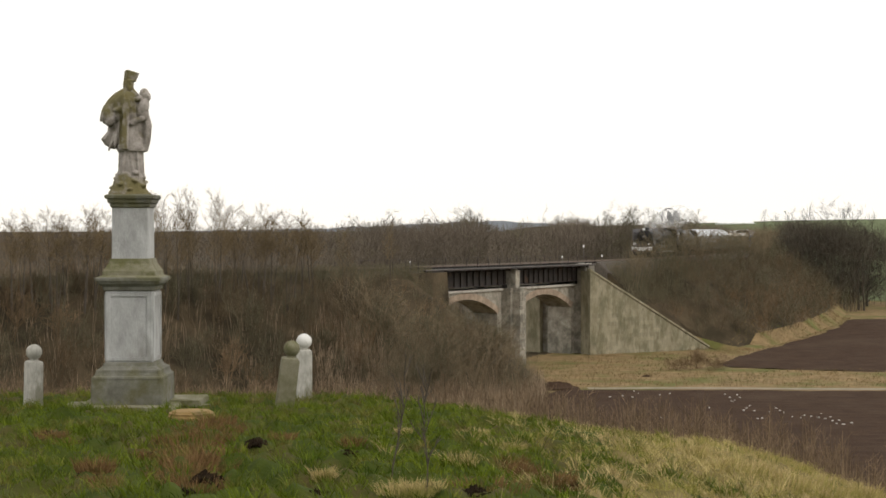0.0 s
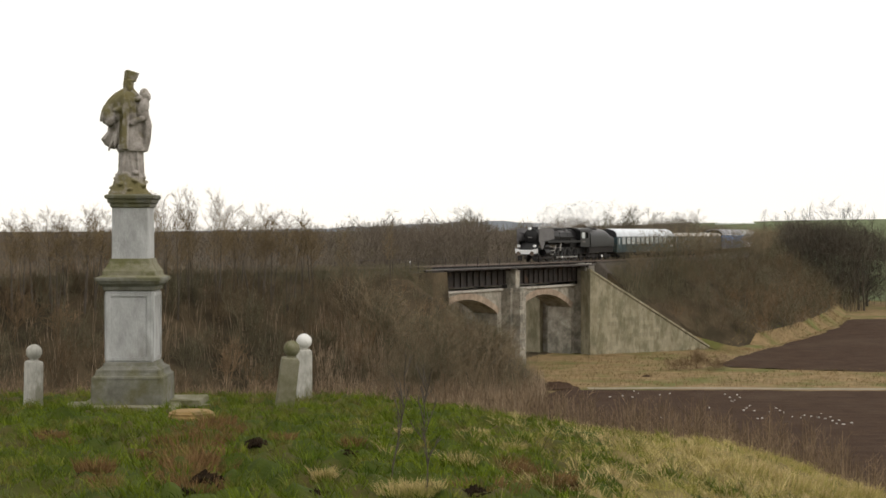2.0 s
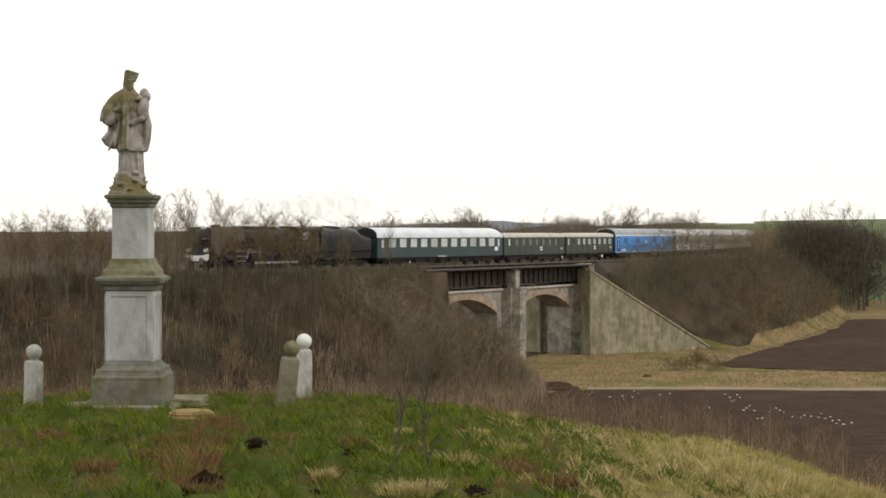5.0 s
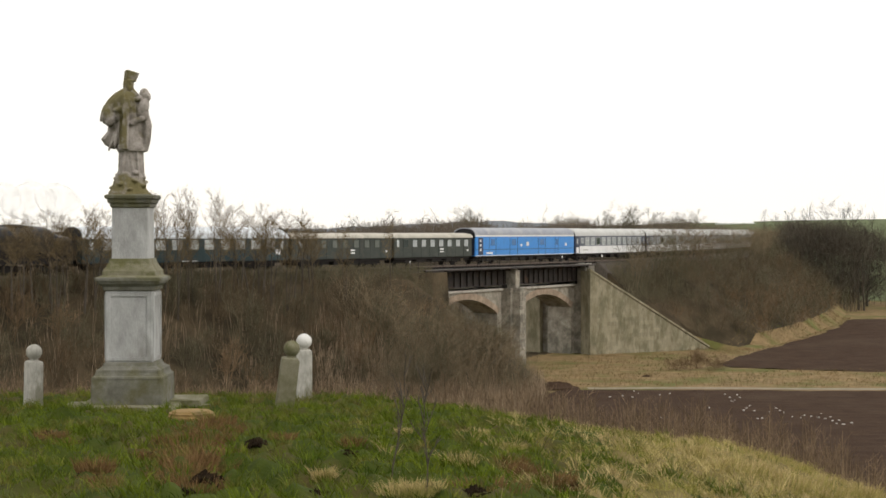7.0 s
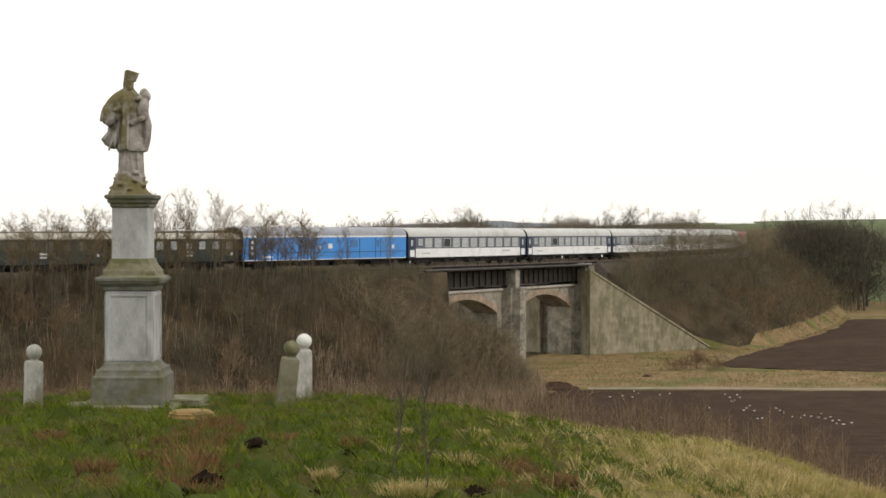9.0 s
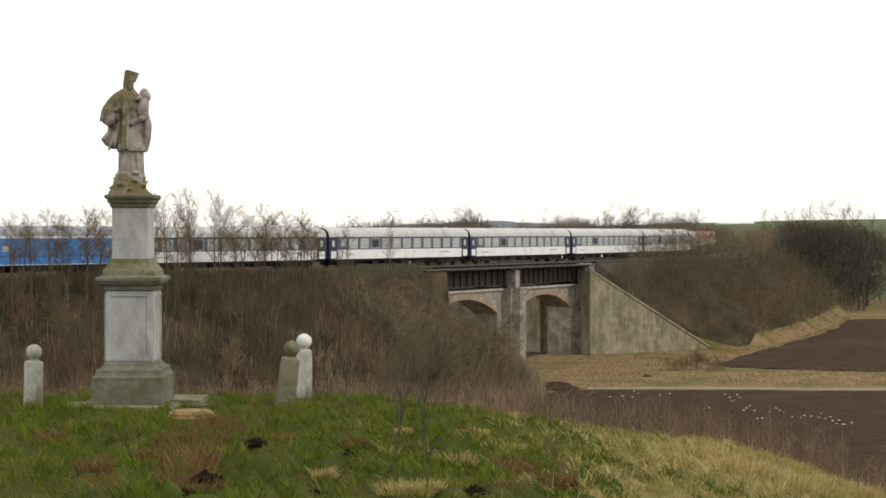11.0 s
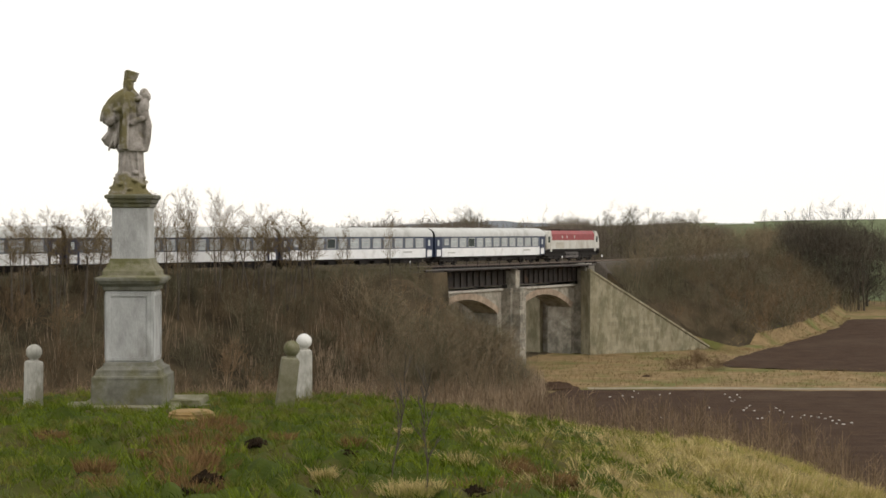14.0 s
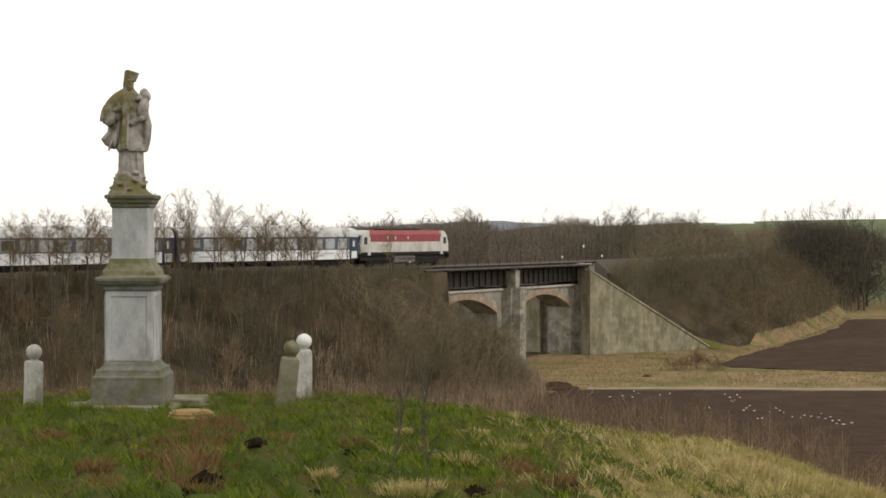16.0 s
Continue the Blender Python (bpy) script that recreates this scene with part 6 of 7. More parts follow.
def far_wood():
    """The uncountable brown wood behind the line: rounded bare crowns and the scrub between them."""
    rnd = np.random.RandomState(3)
    n = 860
    px = rnd.uniform(-40, 1600, n)
    y = rnd.uniform(205, 345, n)
    px[:250], y[:250] = rnd.uniform(1225, 1535, 250), rnd.uniform(296, 335, 250)
    px[250:285], y[250:285] = rnd.uniform(1530, 1600, 35), rnd.uniform(322, 340, 35)
    clumps = np.array([640, 688, 745, 772, 815, 845, 925, 985, 1008, 1032, 1092, 1118, 1160, 1190, 1215])
    px[285:405], y[285:405] = np.tile(clumps, 8) + rnd.normal(0, 6, 120), rnd.uniform(215, 285, 120)
    x = (px - 784) / 2800 * y
    s, o = line_coords(x, y)
    keep = ((o < -9) | ((px > 1235) & (y > 293) & (np.abs(o) > 6))) & ~((px > 905) & (px < 965) & (y < 250))
    x, y, px = x[keep], y[keep], px[keep]
    g = ground_height(x, y)
    dip = np.interp(px, [0, 250, 540, 600, 640, 660, 690, 715, 740, 775, 800, 820, 850, 880, 905, 930, 960, 985, 1010, 1040, 1062, 1090, 1140, 1220, 1245, 1330, 1350, 1400, 1470, 1530, 1600],
                    [403, 402, 401, 399, 392, 399, 386, 398, 389, 388, 396, 382, 388, 401, 399, 392, 402, 390, 384, 390, 400, 392, 388, 384, 398, 399, 388, 382, 376, 388, 398])
    top = EYE + (412 - dip - np.abs(rnd.normal(0, 3.0, len(x))) + 3) / 2800 * y
    hgt = np.maximum(top - g, 1.5)
    rx = np.clip(hgt * rnd.uniform(0.28, 0.5, len(x)), 1.2, 4.0)
    m = 74
    c = len(x)
    v = unit(rnd.normal(size=(c * m, 3)))
    v[:, 2] = np.abs(v[:, 2]) * 1.15 - 0.25
    rad = rnd.uniform(0.25, 0.86, c * m) ** 0.6
    X, Y, G, H, RX = (np.repeat(a, m) for a in (x, y, g, hgt, rx))
    HC = np.minimum(H, np.where(np.repeat(px, m) > 1235, 16.0, 7.5))
    low = rnd.uniform(0, 1, c * m) < 0.4
    zc = np.where(low, rnd.uniform(0.0, 0.55, c * m), 0.55 + 0.4 * v[:, 2] * rad)
    base = np.stack([X + RX * v[:, 0] * rad, Y + RX * v[:, 1] * rad, G + H - HC * (1 - np.clip(zc, 0.0, 0.94))], axis=-1)
    d = unit(v * np.array([0.6, 0.6, 0.2]) + np.array([0, 0, 0.7]) + rnd.normal(0, 0.2, (c * m, 3)))
    ln = np.minimum(rnd.uniform(0.6, 1.9, c * m), np.maximum(G + H * 1.01 - base[:, 2], 0.3) / np.maximum(d[:, 2], 0.3))
    # every crown's trunk down to the ground
    base[::m] = np.stack([x, y, g - 0.3], axis=-1)
    d[::m], ln[::m] = (0, 0, 1), hgt * 0.8
    me = sticks("far_wood", base, base + d * ln[:, None], np.full(c * m, 0.034), np.full(c * m, 0.014), M_FARWOOD)
    me.materials.append(M_FARWOOD_DARK)
    me.polygons.foreach_set("material_index", np.tile(np.repeat(px, m) > 1325, 3).astype(np.int32))
    tagged(new("far_wood", me), "dense brown leafless wood behind the railway line", "wood", kind="stuff")


far_wood()


def trackside_weeds():
    """Rank dry weeds and brambles along the shoulder of the embankment."""
    rnd = np.random.RandomState(23)
    n = 9000
    s = np.concatenate([rnd.uniform(-92, -4.5, n), rnd.uniform(37.5, 66, n // 4)])
    o = np.concatenate([rnd.uniform(0.3, 2.8, n), rnd.uniform(1.2, 5.5, n // 4)])
    n = len(s)
    a = TH + KAPPA * s
    x, y = CX + (RADIUS + o) * np.cos(a), CY - (RADIUS + o) * np.sin(a)
    z = ground_height(x, y)
    h = np.clip(RAIL + 0.55 - z, 0.5, 1.9) * rnd.uniform(0.35, 1.0, n)
    lean = np.stack([rnd.normal(0, 0.3, n), rnd.normal(0, 0.35, n), np.ones(n)], axis=-1) * h[:, None]
    base = np.stack([x, y, z - 0.05], axis=-1)
    me = sticks("trackside_weeds", base, base + lean, np.full(n, 0.018), np.full(n, 0.008), M_TWIG_GREY)
    tagged(new("trackside_weeds", me), "rank brown brambles along the track's shoulder", "weeds", kind="stuff")


trackside_weeds()


def hills():
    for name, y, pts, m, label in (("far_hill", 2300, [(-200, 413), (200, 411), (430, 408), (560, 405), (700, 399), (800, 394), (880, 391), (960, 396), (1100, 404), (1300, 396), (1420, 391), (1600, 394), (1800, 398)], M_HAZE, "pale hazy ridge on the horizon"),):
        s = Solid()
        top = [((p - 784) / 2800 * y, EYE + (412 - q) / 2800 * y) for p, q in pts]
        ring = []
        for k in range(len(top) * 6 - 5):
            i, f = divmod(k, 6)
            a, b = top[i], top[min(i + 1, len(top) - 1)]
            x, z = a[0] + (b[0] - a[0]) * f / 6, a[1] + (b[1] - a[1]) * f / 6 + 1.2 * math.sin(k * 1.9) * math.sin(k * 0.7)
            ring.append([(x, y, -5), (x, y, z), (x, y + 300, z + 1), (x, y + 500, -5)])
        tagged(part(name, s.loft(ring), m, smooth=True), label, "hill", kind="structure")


hills()


# ---- grass, weeds and small things on the knoll ----
def grass():
    """Tussocks of soft grass: arching blades round many small centres."""
    rnd = np.random.RandomState(11)
    n, m = 13500, 17
    cy = rnd.uniform(0, 1, n) ** 0.8 * 20.5 + 9.2
    cx = rnd.uniform(-0.3, 0.3, n) * cy
    lump = wavy(cx, cy * 0.6, 0.15, 5.0) + 0.5 * wavy(cx, cy, 0.42)
    big = np.clip(0.8 + 0.9 * lump + rnd.normal(0, 0.25, n), 0.2, 2.1)
    dry = 0.45 * wavy(cx, cy, 0.8, 2.0) + 0.45 * wavy(cx, cy, 2.4, 0.5) + 1.35 * smooth(-0.02, 0.21, cx / cy) - 0.42
    is_dry = dry + rnd.normal(0, 1, n) * (0.16 + 0.3 * smooth(-0.06, 0.1, cx / cy)) > 0.36
    X, Y, B, D = (np.repeat(a, m) for a in (cx, cy, big, is_dry))
    k = n * m
    a, d = rnd.uniform(0, 6.28, k), rnd.normal(0, 0.065, k)
    x, y = X + d * np.cos(a), Y + d * np.sin(a)
    px, py = x - PED[0], y - PED[1]
    clear = (np.abs(px) < 0.9) & (py > -1.2) & (py < 0.85)
    for bx, by, r in BARE:
        clear |= (x - bx) ** 2 + ((y - by) * 0.6) ** 2 < (r * rnd.uniform(0.45, 1.0, k)) ** 2
    z = ground_height(x, y)
    for name, sel, hmin, hmax, lean, wid, mt, label in (("grass", ~D & ~clear, 0.035, 0.085, 0.55, 0.0062, M_GREENBLADE, "short tussocky green spring grass on the knoll"),
                                                        ("dry_grass", D & ~clear, 0.04, 0.105, 0.8, 0.005, M_STRAW, "bleached dry grass on the knoll")):
        q = int(sel.sum())
        h = rnd.uniform(hmin, hmax, q) * B[sel]
        out = np.sign(d[sel]) * lean
        v = np.stack([np.cos(a[sel]) * out + rnd.normal(0, 0.35, q) - 0.15, np.sin(a[sel]) * out + rnd.normal(0, 0.35, q), np.ones(q)], axis=-1) * h[:, None]
        me = blades(name, np.stack([x[sel], y[sel], z[sel] - 0.01], axis=-1), v, np.full(q, wid), mt)
        tagged(new(name, me), label, "grass", kind="stuff")


def knoll_at(px, py):
    """The place on the knoll that lies on the bearing px and the dip py of the view."""
    ys = np.arange(7.0, 30.0, 0.02)
    xs = (px - 784) / 2800 * ys
    below = np.nonzero(EYE - (py - 412) / 2800 * ys < knoll(xs, ys))[0]
    y = float(ys[below[0]]) if len(below) else 24.0
    return (px - 784) / 2800 * y, y


# bearing, dip and radius of bare spots: mole heaps, and the trodden patch
BARE = [(*knoll_at(px, py), r) for px, py, r in ((365, 842, 0.2), (915, 842, 0.18), (1000, 858, 0.2), (840, 868, 0.2), (350, 775, 0.28), (365, 748, 0.25), (268, 806, 0.15), (385, 802, 0.2), (452, 782, 0.16), (158, 836, 0.15), (325, 874, 0.18), (85, 768, 0.16), (616, 800, 0.13), (565, 872, 0.16), (960, 836, 0.1), (755, 805, 0.1), (352, 800, 0.34), (345, 828, 0.32), (340, 856, 0.3), (395, 770, 0.26), (310, 812, 0.24), (95, 782, 0.2), (172, 850, 0.2))]


def mole_heap(x, y, r, seed):
    rnd = random.Random(seed)
    ring = []
    for j in range(9):
        q = j / 8
        ring.append([(r * (1 - q * 0.97) * math.cos(a) * (1 + 0.12 * rnd.uniform(-1, 1)), r * (1 - q * 0.97) * math.sin(a) * (1 + 0.12 * rnd.uniform(-1, 1)), -0.05 + r * 0.38 * math.sin(q * 1.5) + rnd.uniform(-0.045, 0.045))
                     for a in (2 * math.pi * i / 22 for i in range(22))])
    s = Solid().loft(ring)
    tagged(part("molehill", s, M_MOLE, at=pose(x, y, gz(x, y))), "heap of fresh dark crumbly soil in the grass", "molehill", "molehills on the knoll")


def tuft(x, y, n, h, spread, seed, label="bleached tuft of dry grass", m=None):
    rnd = np.random.RandomState(seed)
    a, d = rnd.uniform(0, 6.28, n), spread * 0.5 * np.sqrt(rnd.uniform(0, 1, n))
    base = np.stack([d * np.cos(a), d * np.sin(a), np.zeros(n) - 0.01], axis=-1)
    v = np.stack([np.cos(a) * rnd.uniform(0.05, 0.75, n), np.sin(a) * rnd.uniform(0.05, 0.75, n), rnd.uniform(0.4, 1.0, n)], axis=-1) * (h * rnd.uniform(0.5, 1.0, n))[:, None]
    t = new("grass_tuft", blades("grass_tuft", base, v, np.full(n, 0.0045), m or M_STRAW))
    t.matrix_basis = pose(x, y, gz(x, y))
    tagged(t, label, "grass tuft", "dry tufts on the knoll")


def knoll_details():
    for i, (x, y, r) in enumerate(BARE):
        if i not in (4, 5, 7) and i < 16:
            mole_heap(x, y, r * 0.62, 40 + i)
    for i, (px, py, h, sp) in enumerate(((812, 832, 0.22, 0.22), (573, 852, 0.14, 0.14), (720, 878, 0.14, 0.4), (745, 872, 0.12, 0.3), (1225, 808, 0.25, 0.3), (1400, 862, 0.22, 0.9), (1300, 835, 0.2, 0.8), (1450, 880, 0.25, 0.8), (1350, 850, 0.2, 0.7),
                                         (1530, 880, 0.25, 0.4), (1340, 870, 0.15, 0.8), (930, 855, 0.1, 0.3), (905, 795, 0.1, 0.3), (840, 770, 0.08, 0.3), (715, 766, 0.07, 0.15))):
        tuft(*knoll_at(px, py), 420, h, sp, 70 + i)
    # brown dead stalks below the flat stone, round the heaps and in the hollows
    for i, (px, py, h, sp) in enumerate(((385, 752, 0.13, 0.3), (355, 762, 0.12, 0.35), (405, 765, 0.1, 0.25), (330, 775, 0.12, 0.35), (372, 785, 0.12, 0.35), (345, 800, 0.12, 0.4), (375, 815, 0.12, 0.3), (335, 825, 0.12, 0.35), (385, 835, 0.1, 0.25),
                                         (320, 850, 0.12, 0.4), (345, 868, 0.1, 0.35), (300, 785, 0.1, 0.25), (265, 812, 0.09, 0.2), (168, 835, 0.12, 0.22), (175, 862, 0.1, 0.2), (90, 775, 0.08, 0.25), (120, 790, 0.08, 0.25), (625, 790, 0.1, 0.15),
                                         (905, 832, 0.14, 0.22), (925, 842, 0.12, 0.2), (860, 868, 0.1, 0.5), (985, 855, 0.1, 0.25), (500, 776, 0.07, 0.2), (1000, 868, 0.08, 0.3))):
        tuft(*knoll_at(px, py), 420, h * 1.25, sp * 1.2, 170 + i, "brown tuft of dead stalks in the grass", M_RUST)
    # flat stones by the pedestal
    x, y = knoll_at(338, 742)
    sl = part("flat_stone", Solid().lathe([(0.2, -0.15), (0.25, -0.05), (0.25, 0.04), (0.22, 0.075), (0.12, 0.085), (0.02, 0.085)], 11), mat("ochre_stone", (0.2, 0.125, 0.04), (0.32, 0.22, 0.09), 6, 0.95, 0.4, 40, c3=(0.09, 0.08, 0.03), c3_scale=3.0), at=pose(x, y, gz(x, y), 0, 0, 15), bevel=0.04)
    tagged(sl, "flat round ochre stone sunk in the grass", "stone")
    x, y = knoll_at(358, 722)
    sl = part("flat_stone", Solid().box(-0.12, 0.12, -0.1, 0.1, -0.1, 0.04), M_STONE_MOSS, at=pose(x, y, gz(x, y), 0, 0, 30), bevel=0.02)
    tagged(sl, "small mossy stone in the grass by the pedestal", "stone")


def sapling(px, dip, top, seed, label):
    rnd = np.random.RandomState(seed)
    x, y = knoll_at(px, dip)
    z = gz(x, y)
    h = EYE - (top - 412) / 2800 * y - z
    p, d, chain = Vector((0, 0, -0.05)), Vector((0.03, 0, 1)), []
    for i in range(6):
        d = (d + Vector((rnd.normal(0, 0.07), rnd.normal(0, 0.07), 0.1))).normalized()
        chain.append((tuple(p), tuple(d), h / 6, 0.0085 * (1 - 0.13 * i)))
        p = p + d * h / 6
    stem = tuple(np.array([c[i] for c in chain]) for i in range(4))
    limb = branch(rnd, tuple(q[1:] for q in stem), 3, 0.45, 0.3, (0.9, 2.0), 0.005)
    twig = branch(rnd, limb, 2, 0.4, 0.25, (0.25, 0.5), 0.0035)
    ob = new("sapling", stick_mesh("sapling", (stem, limb, twig), M_BARK))
    ob.matrix_basis = pose(x, y, z)
    tagged(ob, label, "sapling", "saplings on the knoll")


def weeds():
    """Dead stalks and reeds on the far fall of the knoll."""
    rnd = np.random.RandomState(17)
    n = 7000
    px = rnd.uniform(-30, 1600, n)
    y = rnd.uniform(27, 46, n)
    x = (px - 784) / 2800 * y
    z = ground_height(x, y)
    crest = np.interp((px - 784) / 2800, CREST_U, CREST_M)
    above = np.interp(px, [0, 500, 700, 900, 1000, 1200, 1400, 1600], [0.012, 0.012, 0.017, 0.024, 0.024, 0.026, 0.03, 0.034]) * rnd.uniform(0.05, 1, n) ** 2.2 * (1 + 0.5 * wavy(px, px * 0, 30.0))
    top = EYE - (crest - above) * y
    h = np.clip(top - z, 0.3, 3.6)
    keep = top > z + 0.25
    x, y, z, h = x[keep], y[keep], z[keep], h[keep]
    n = len(x)
    lean = np.stack([rnd.normal(0, 0.07, n), rnd.normal(0, 0.07, n), np.ones(n)], axis=-1) * h[:, None]
    p0 = [np.stack([x, y, z], axis=-1)]
    p1 = [p0[0] + lean]
    r0, r1 = [np.full(n, 0.007)], [np.full(n, 0.0035)]
    for k in range(3):
        t = rnd.uniform(0.45, 0.95, n)[:, None]
        a = p0[0] + lean * t
        p0.append(a)
        p1.append(a + np.stack([rnd.normal(0, 0.1, n), rnd.normal(0, 0.1, n), rnd.uniform(0.05, 0.25, n)], axis=-1))
        r0.append(np.full(n, 0.0045)), r1.append(np.full(n, 0.003))
    me = sticks("dead_weeds", np.concatenate(p0), np.concatenate(p1), np.concatenate(r0), np.concatenate(r1), M_REED)
    tagged(new("dead_weeds", me), "tall brown dead weed stalks below the knoll", "weeds", kind="stuff")


def valley_reeds():
    """Pale dead reeds at the thicket's foot."""
    rnd = np.random.RandomState(37)
    n = 9500
    px = np.concatenate([rnd.uniform(560, 965, n - 1500), rnd.uniform(-20, 560, 1500)])
    y = np.where(px > 930, rnd.uniform(136, 152, n), rnd.uniform(100, 142, n))
    x = (px - 784) / 2800 * y
    z = ground_height(x, y)
    h = rnd.uniform(0.6, 2.3, n) * (1 + 0.4 * wavy(x, y, 4.0)) * np.interp(px, [900, 990, 1010], [1, 0.75, 0.3])
    base = np.stack([x, y, z - 0.05], axis=-1)
    tip = base + np.stack([rnd.normal(0, 0.14, n), rnd.normal(0, 0.14, n), np.ones(n)], axis=-1) * h[:, None]
    me = sticks("reeds", base, tip, np.full(n, 0.02), np.full(n, 0.01), M_PALEREED)
    tagged(new("reeds", me), "pale dead reeds and weeds at the thicket's foot", "reeds", kind="stuff")


valley_reeds()


def field_clods():
    rnd = random.Random(3)
    shapes = []
    for k in range(3):
        s = Solid()
        for j in range(3):
            s.ball((rnd.uniform(-0.12, 0.12), rnd.uniform(-0.12, 0.12), 0.06), rnd.uniform(0.08, 0.14), 8, 6, squash=(1.4, 1, 0.8))
        shapes.append(mesh_of("pale_stone", s, M_WHITESTONE, smooth=True))
    spots = [(1080, 703), (1102, 701), (1122, 693), (1131, 697), (1168, 699), (1186, 697), (1120, 703), (1283, 698), (1292, 703), (1301, 708), (1310, 703), (1296, 710), (1322, 722), (1336, 727), (1350, 741), (1328, 718), (1362, 729), (1380, 726),
             (1404, 738), (1418, 740), (1424, 735), (1436, 737), (1455, 732), (1462, 741), (1474, 745), (1482, 750), (1494, 752), (1508, 749), (1470, 738), (1342, 742), (1170, 741), (1256, 722), (1374, 722), (1388, 730), (1450, 739), (1486, 744), (1317, 726), (1305, 699)]
    for px, py in spots:
        y = (EYE - 0.1) * 2800 / (py - 412)
        x = (px - 784) / 2800 * y
        o = new("pale_stone", rnd.choice(shapes))
        o.matrix_basis = pose(x, y, gz(x, y) + 0.07, 0, 0, rnd.uniform(0, 360)) @ Matrix.Diagonal((0.5 * rnd.uniform(0.7, 1.2), 0.4, 0.42, 1))
        tagged(o, "pale stone lying on the ploughed field", "stone", "pale stones on the field")


grass()
knoll_details()
sapling(693, 850, 650, 5, "thin leafless sapling in the knoll's grass")
sapling(756, 878, 655, 6, "thin leafless forked sapling in the knoll's grass")
weeds()
field_clods()


def strip_grass():
    """Rough dry grass on the strip before the bridge and along the bank's foot."""
    rnd = np.random.RandomState(29)
    n = 13000
    y = rnd.uniform(153.5, 196, n)
    x = rnd.uniform(0.055, 0.29, n) * y
    s, o = line_coords(x, y)
    ok = (y < 171) | (x < 27 + (y - 171) * 0.35) & (o > 2.5)
    q = rnd.uniform(40, 125, n // 2)
    oo = rnd.uniform(13.0, 18.6, n // 2)
    a = TH + KAPPA * q
    x = np.concatenate([x[ok], CX + (RADIUS + oo) * np.cos(a)])
    y = np.concatenate([y[ok], CY - (RADIUS + oo) * np.sin(a)])
    patchy = wavy(x, y, 3.0, 1.0) + rnd.normal(0, 0.4, len(x)) > -0.2
    x, y = x[patchy], y[patchy]
    k = len(x)
    h = rnd.uniform(0.1, 0.36, k)
    v = np.stack([rnd.normal(0, 0.5, k), rnd.normal(0, 0.5, k), np.ones(k)], axis=-1) * h[:, None]
    me = blades("dry_grass", np.stack([x, y, ground_height(x, y)], axis=-1), v, np.full(k, 0.045), M_STRIP)
    tagged(new("dry_grass", me), "rough bleached grass on the strip before the bridge", "grass", kind="stuff")


strip_grass()


def soil_heap(px, py, r, h):
    y = EYE * 2800 / (py - 412)
    x = (px - 784) / 2800 * y
    rnd = random.Random(px)
    ring = []
    for j in range(8):
        q = j / 7
        ring.append([(1.7 * r * (1 - 0.95 * q) * math.cos(b) * rnd.uniform(0.88, 1.12), r * (1 - 0.95 * q) * math.sin(b) * rnd.uniform(0.88, 1.12), -0.2 + h * math.sin(1.57 * q) + rnd.uniform(-0.08, 0.08)) for b in (2 * math.pi * k / 20 for k in range(20))])
    tagged(part("soil_heap", Solid().loft(ring), M_PLOUGH, at=pose(x, y, gz(x, y))), "low heap of dark soil at the field's corner", "soil heap")


soil_heap(985, 690, 1.6, 0.9)
soil_heap(1145, 668, 0.5, 0.35)
for _k in range(9):
    tuft(PED[0] - 0.42 + 0.1 * _k, PED[1] - 0.52, 60, 0.05, 0.1, 200 + _k, "rusty moss along the pedestal's foot")


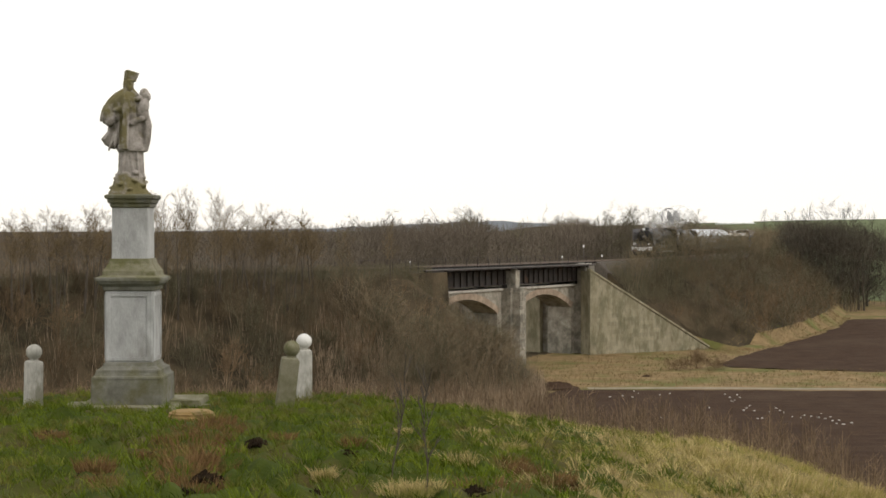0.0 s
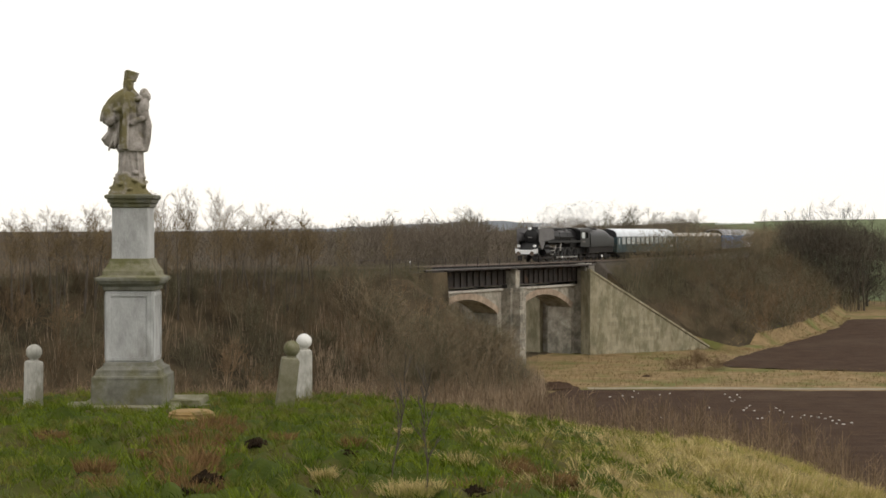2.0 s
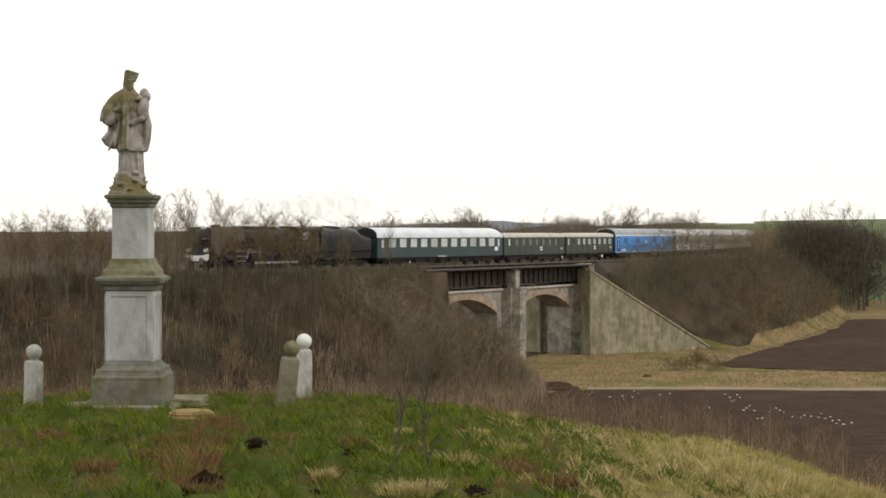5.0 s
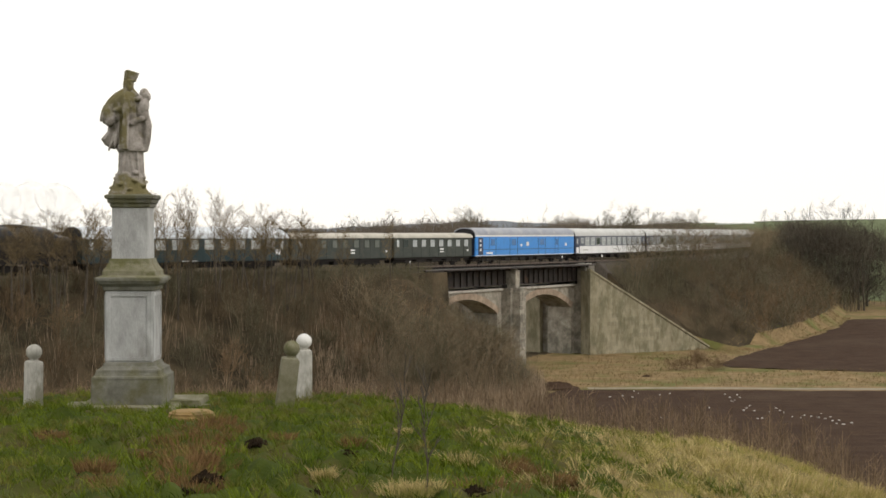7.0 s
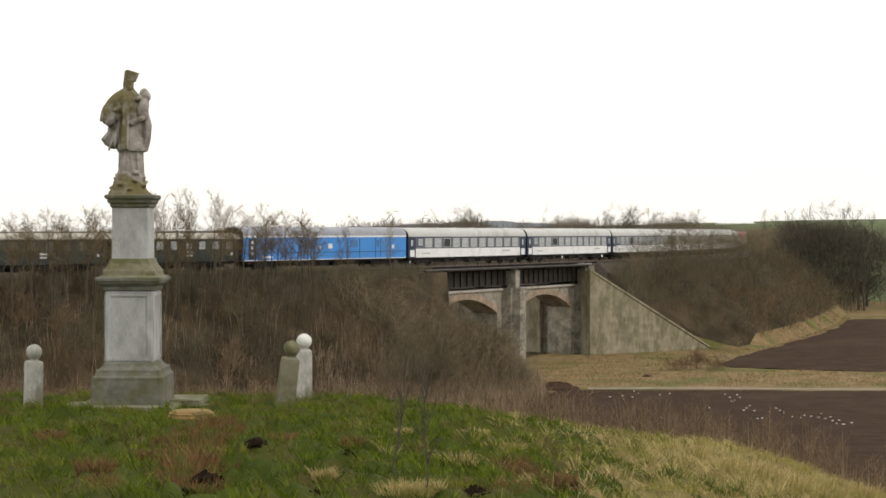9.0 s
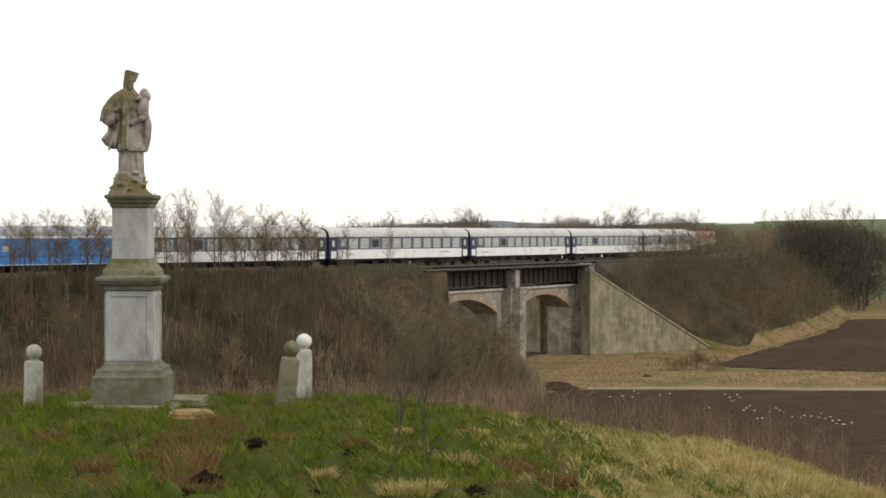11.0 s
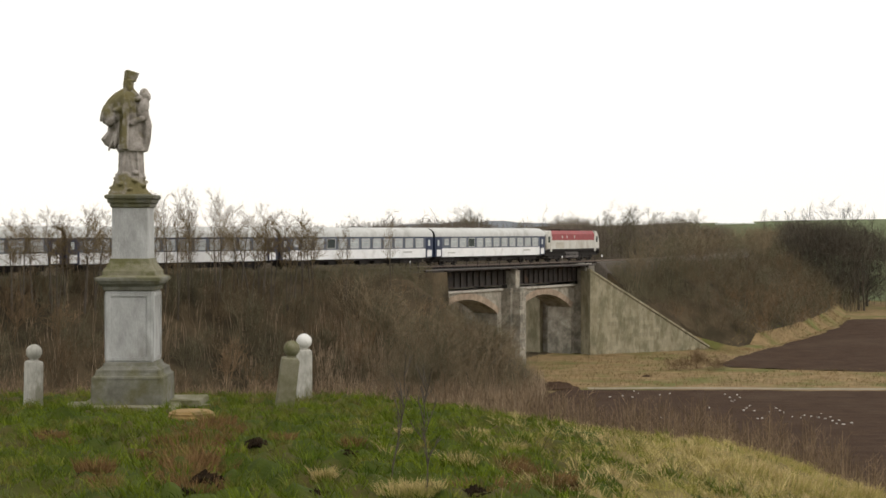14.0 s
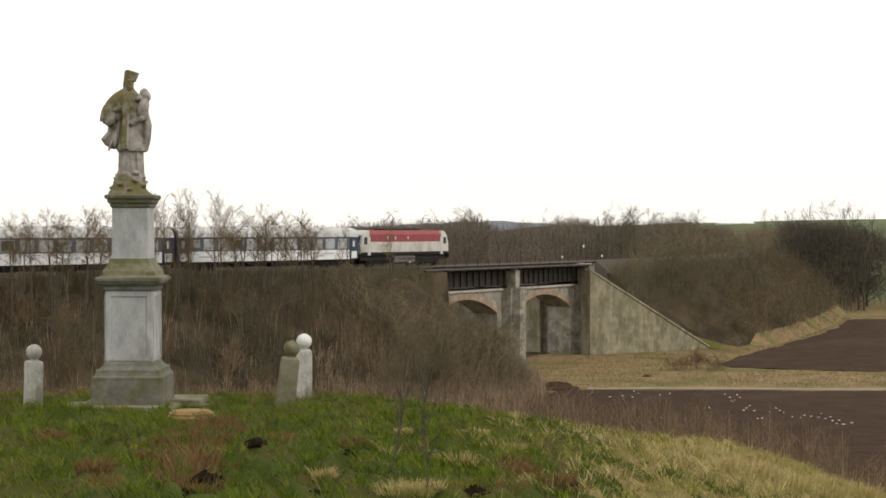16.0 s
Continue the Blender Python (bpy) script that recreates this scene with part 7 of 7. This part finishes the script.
def marker(px, dip, o, r, label):
    """A small white disc on a thin post beside the line."""
    q = min(np.arange(-20, 60, 0.1), key=lambda k: abs(784 + 2800 * on_line(k, o)[0] / on_line(k, o)[1] - px))
    high = EYE - (dip - 412) / 2800 * on_line(q, o)[1] - (RAIL - 0.75)
    m = thing("lineside_marker", line_pose(q, o, RAIL - 0.75), label, "marker", "white markers beside the line")
    part("post", Solid().tube((0, 0, 0.1 if o < 0 else 0.3), (0, 0, high - r), 0.035, n=8), M_RAILSTEEL, m)
    part("disc", Solid().tube((0, 0.03, high), (0, -0.03, high), r, n=14), M_WHITE, m)


marker(1033, 436, -4.2, 0.2, "small white lineside disc on a thin post")
marker(1065, 453, 2.0, 0.16, "small white marker at the bridge's end")
marker(995, 455, 2.0, 0.11, "small white marker on the bridge's railing")
marker(726, 464, 2.0, 0.07, "small white marker on the embankment's shoulder")


def greenhouse():
    """A long pale glasshouse on the far green rise."""
    x, y = 167.0, 900.0
    g = thing("greenhouse", pose(x, y, gz(x, y), 0, 0, 4), "long pale greenhouse on the far green field", "greenhouse")
    part("wall", Solid().box(-10.5, 10.5, 0, 7, -1.0, 0.8), M_ROOFSILVER, g)
    part("roof", Solid().extrude([(-10.7, 0.8), (10.7, 0.8), (10.7, 1.0), (-10.7, 1.0)], -0.3, 7.3).along([(0.0, 1.0), (7.0, 1.0), (3.5, 1.9)], -10.6, 10.6), M_WHITE, g)


greenhouse()


# ---- what moves ----
def motions():
    speed, zero = 18.629, -74.38

    def train_s(mark, t):
        return zero + mark - speed * (t - 10)
    times = [0.5 * i for i in range(33)]
    for ob, mark in TRAIN:
        walk(ob, [(t, line_pose(train_s(mark, t), TRACK)) for t in times])
    for ob, mark, z, off, lag in PUFFS:
        walk(ob, [(t, line_pose(train_s(mark, t) + lag * t, TRACK + off, RAIL + z)) for t in times])
    # driving wheels roll; the coupling rods swing with their pins
    turn = math.degrees(speed / DRIVE_R)
    ticks = [i / 15 for i in range(241)]
    for w in ENGINE_WHEELS:
        x = w.matrix_basis.translation.x
        walk(w, [(t, pose(x, 0, DRIVE_R, 0, -((turn * t) % 360), 0)) for t in ticks])
    for r in ENGINE_RODS:
        walk(r, [(t, pose(0.33 * math.cos(math.radians(turn * t)), 0, DRIVE_R + 0.33 * math.sin(math.radians(turn * t)))) for t in ticks])


motions()
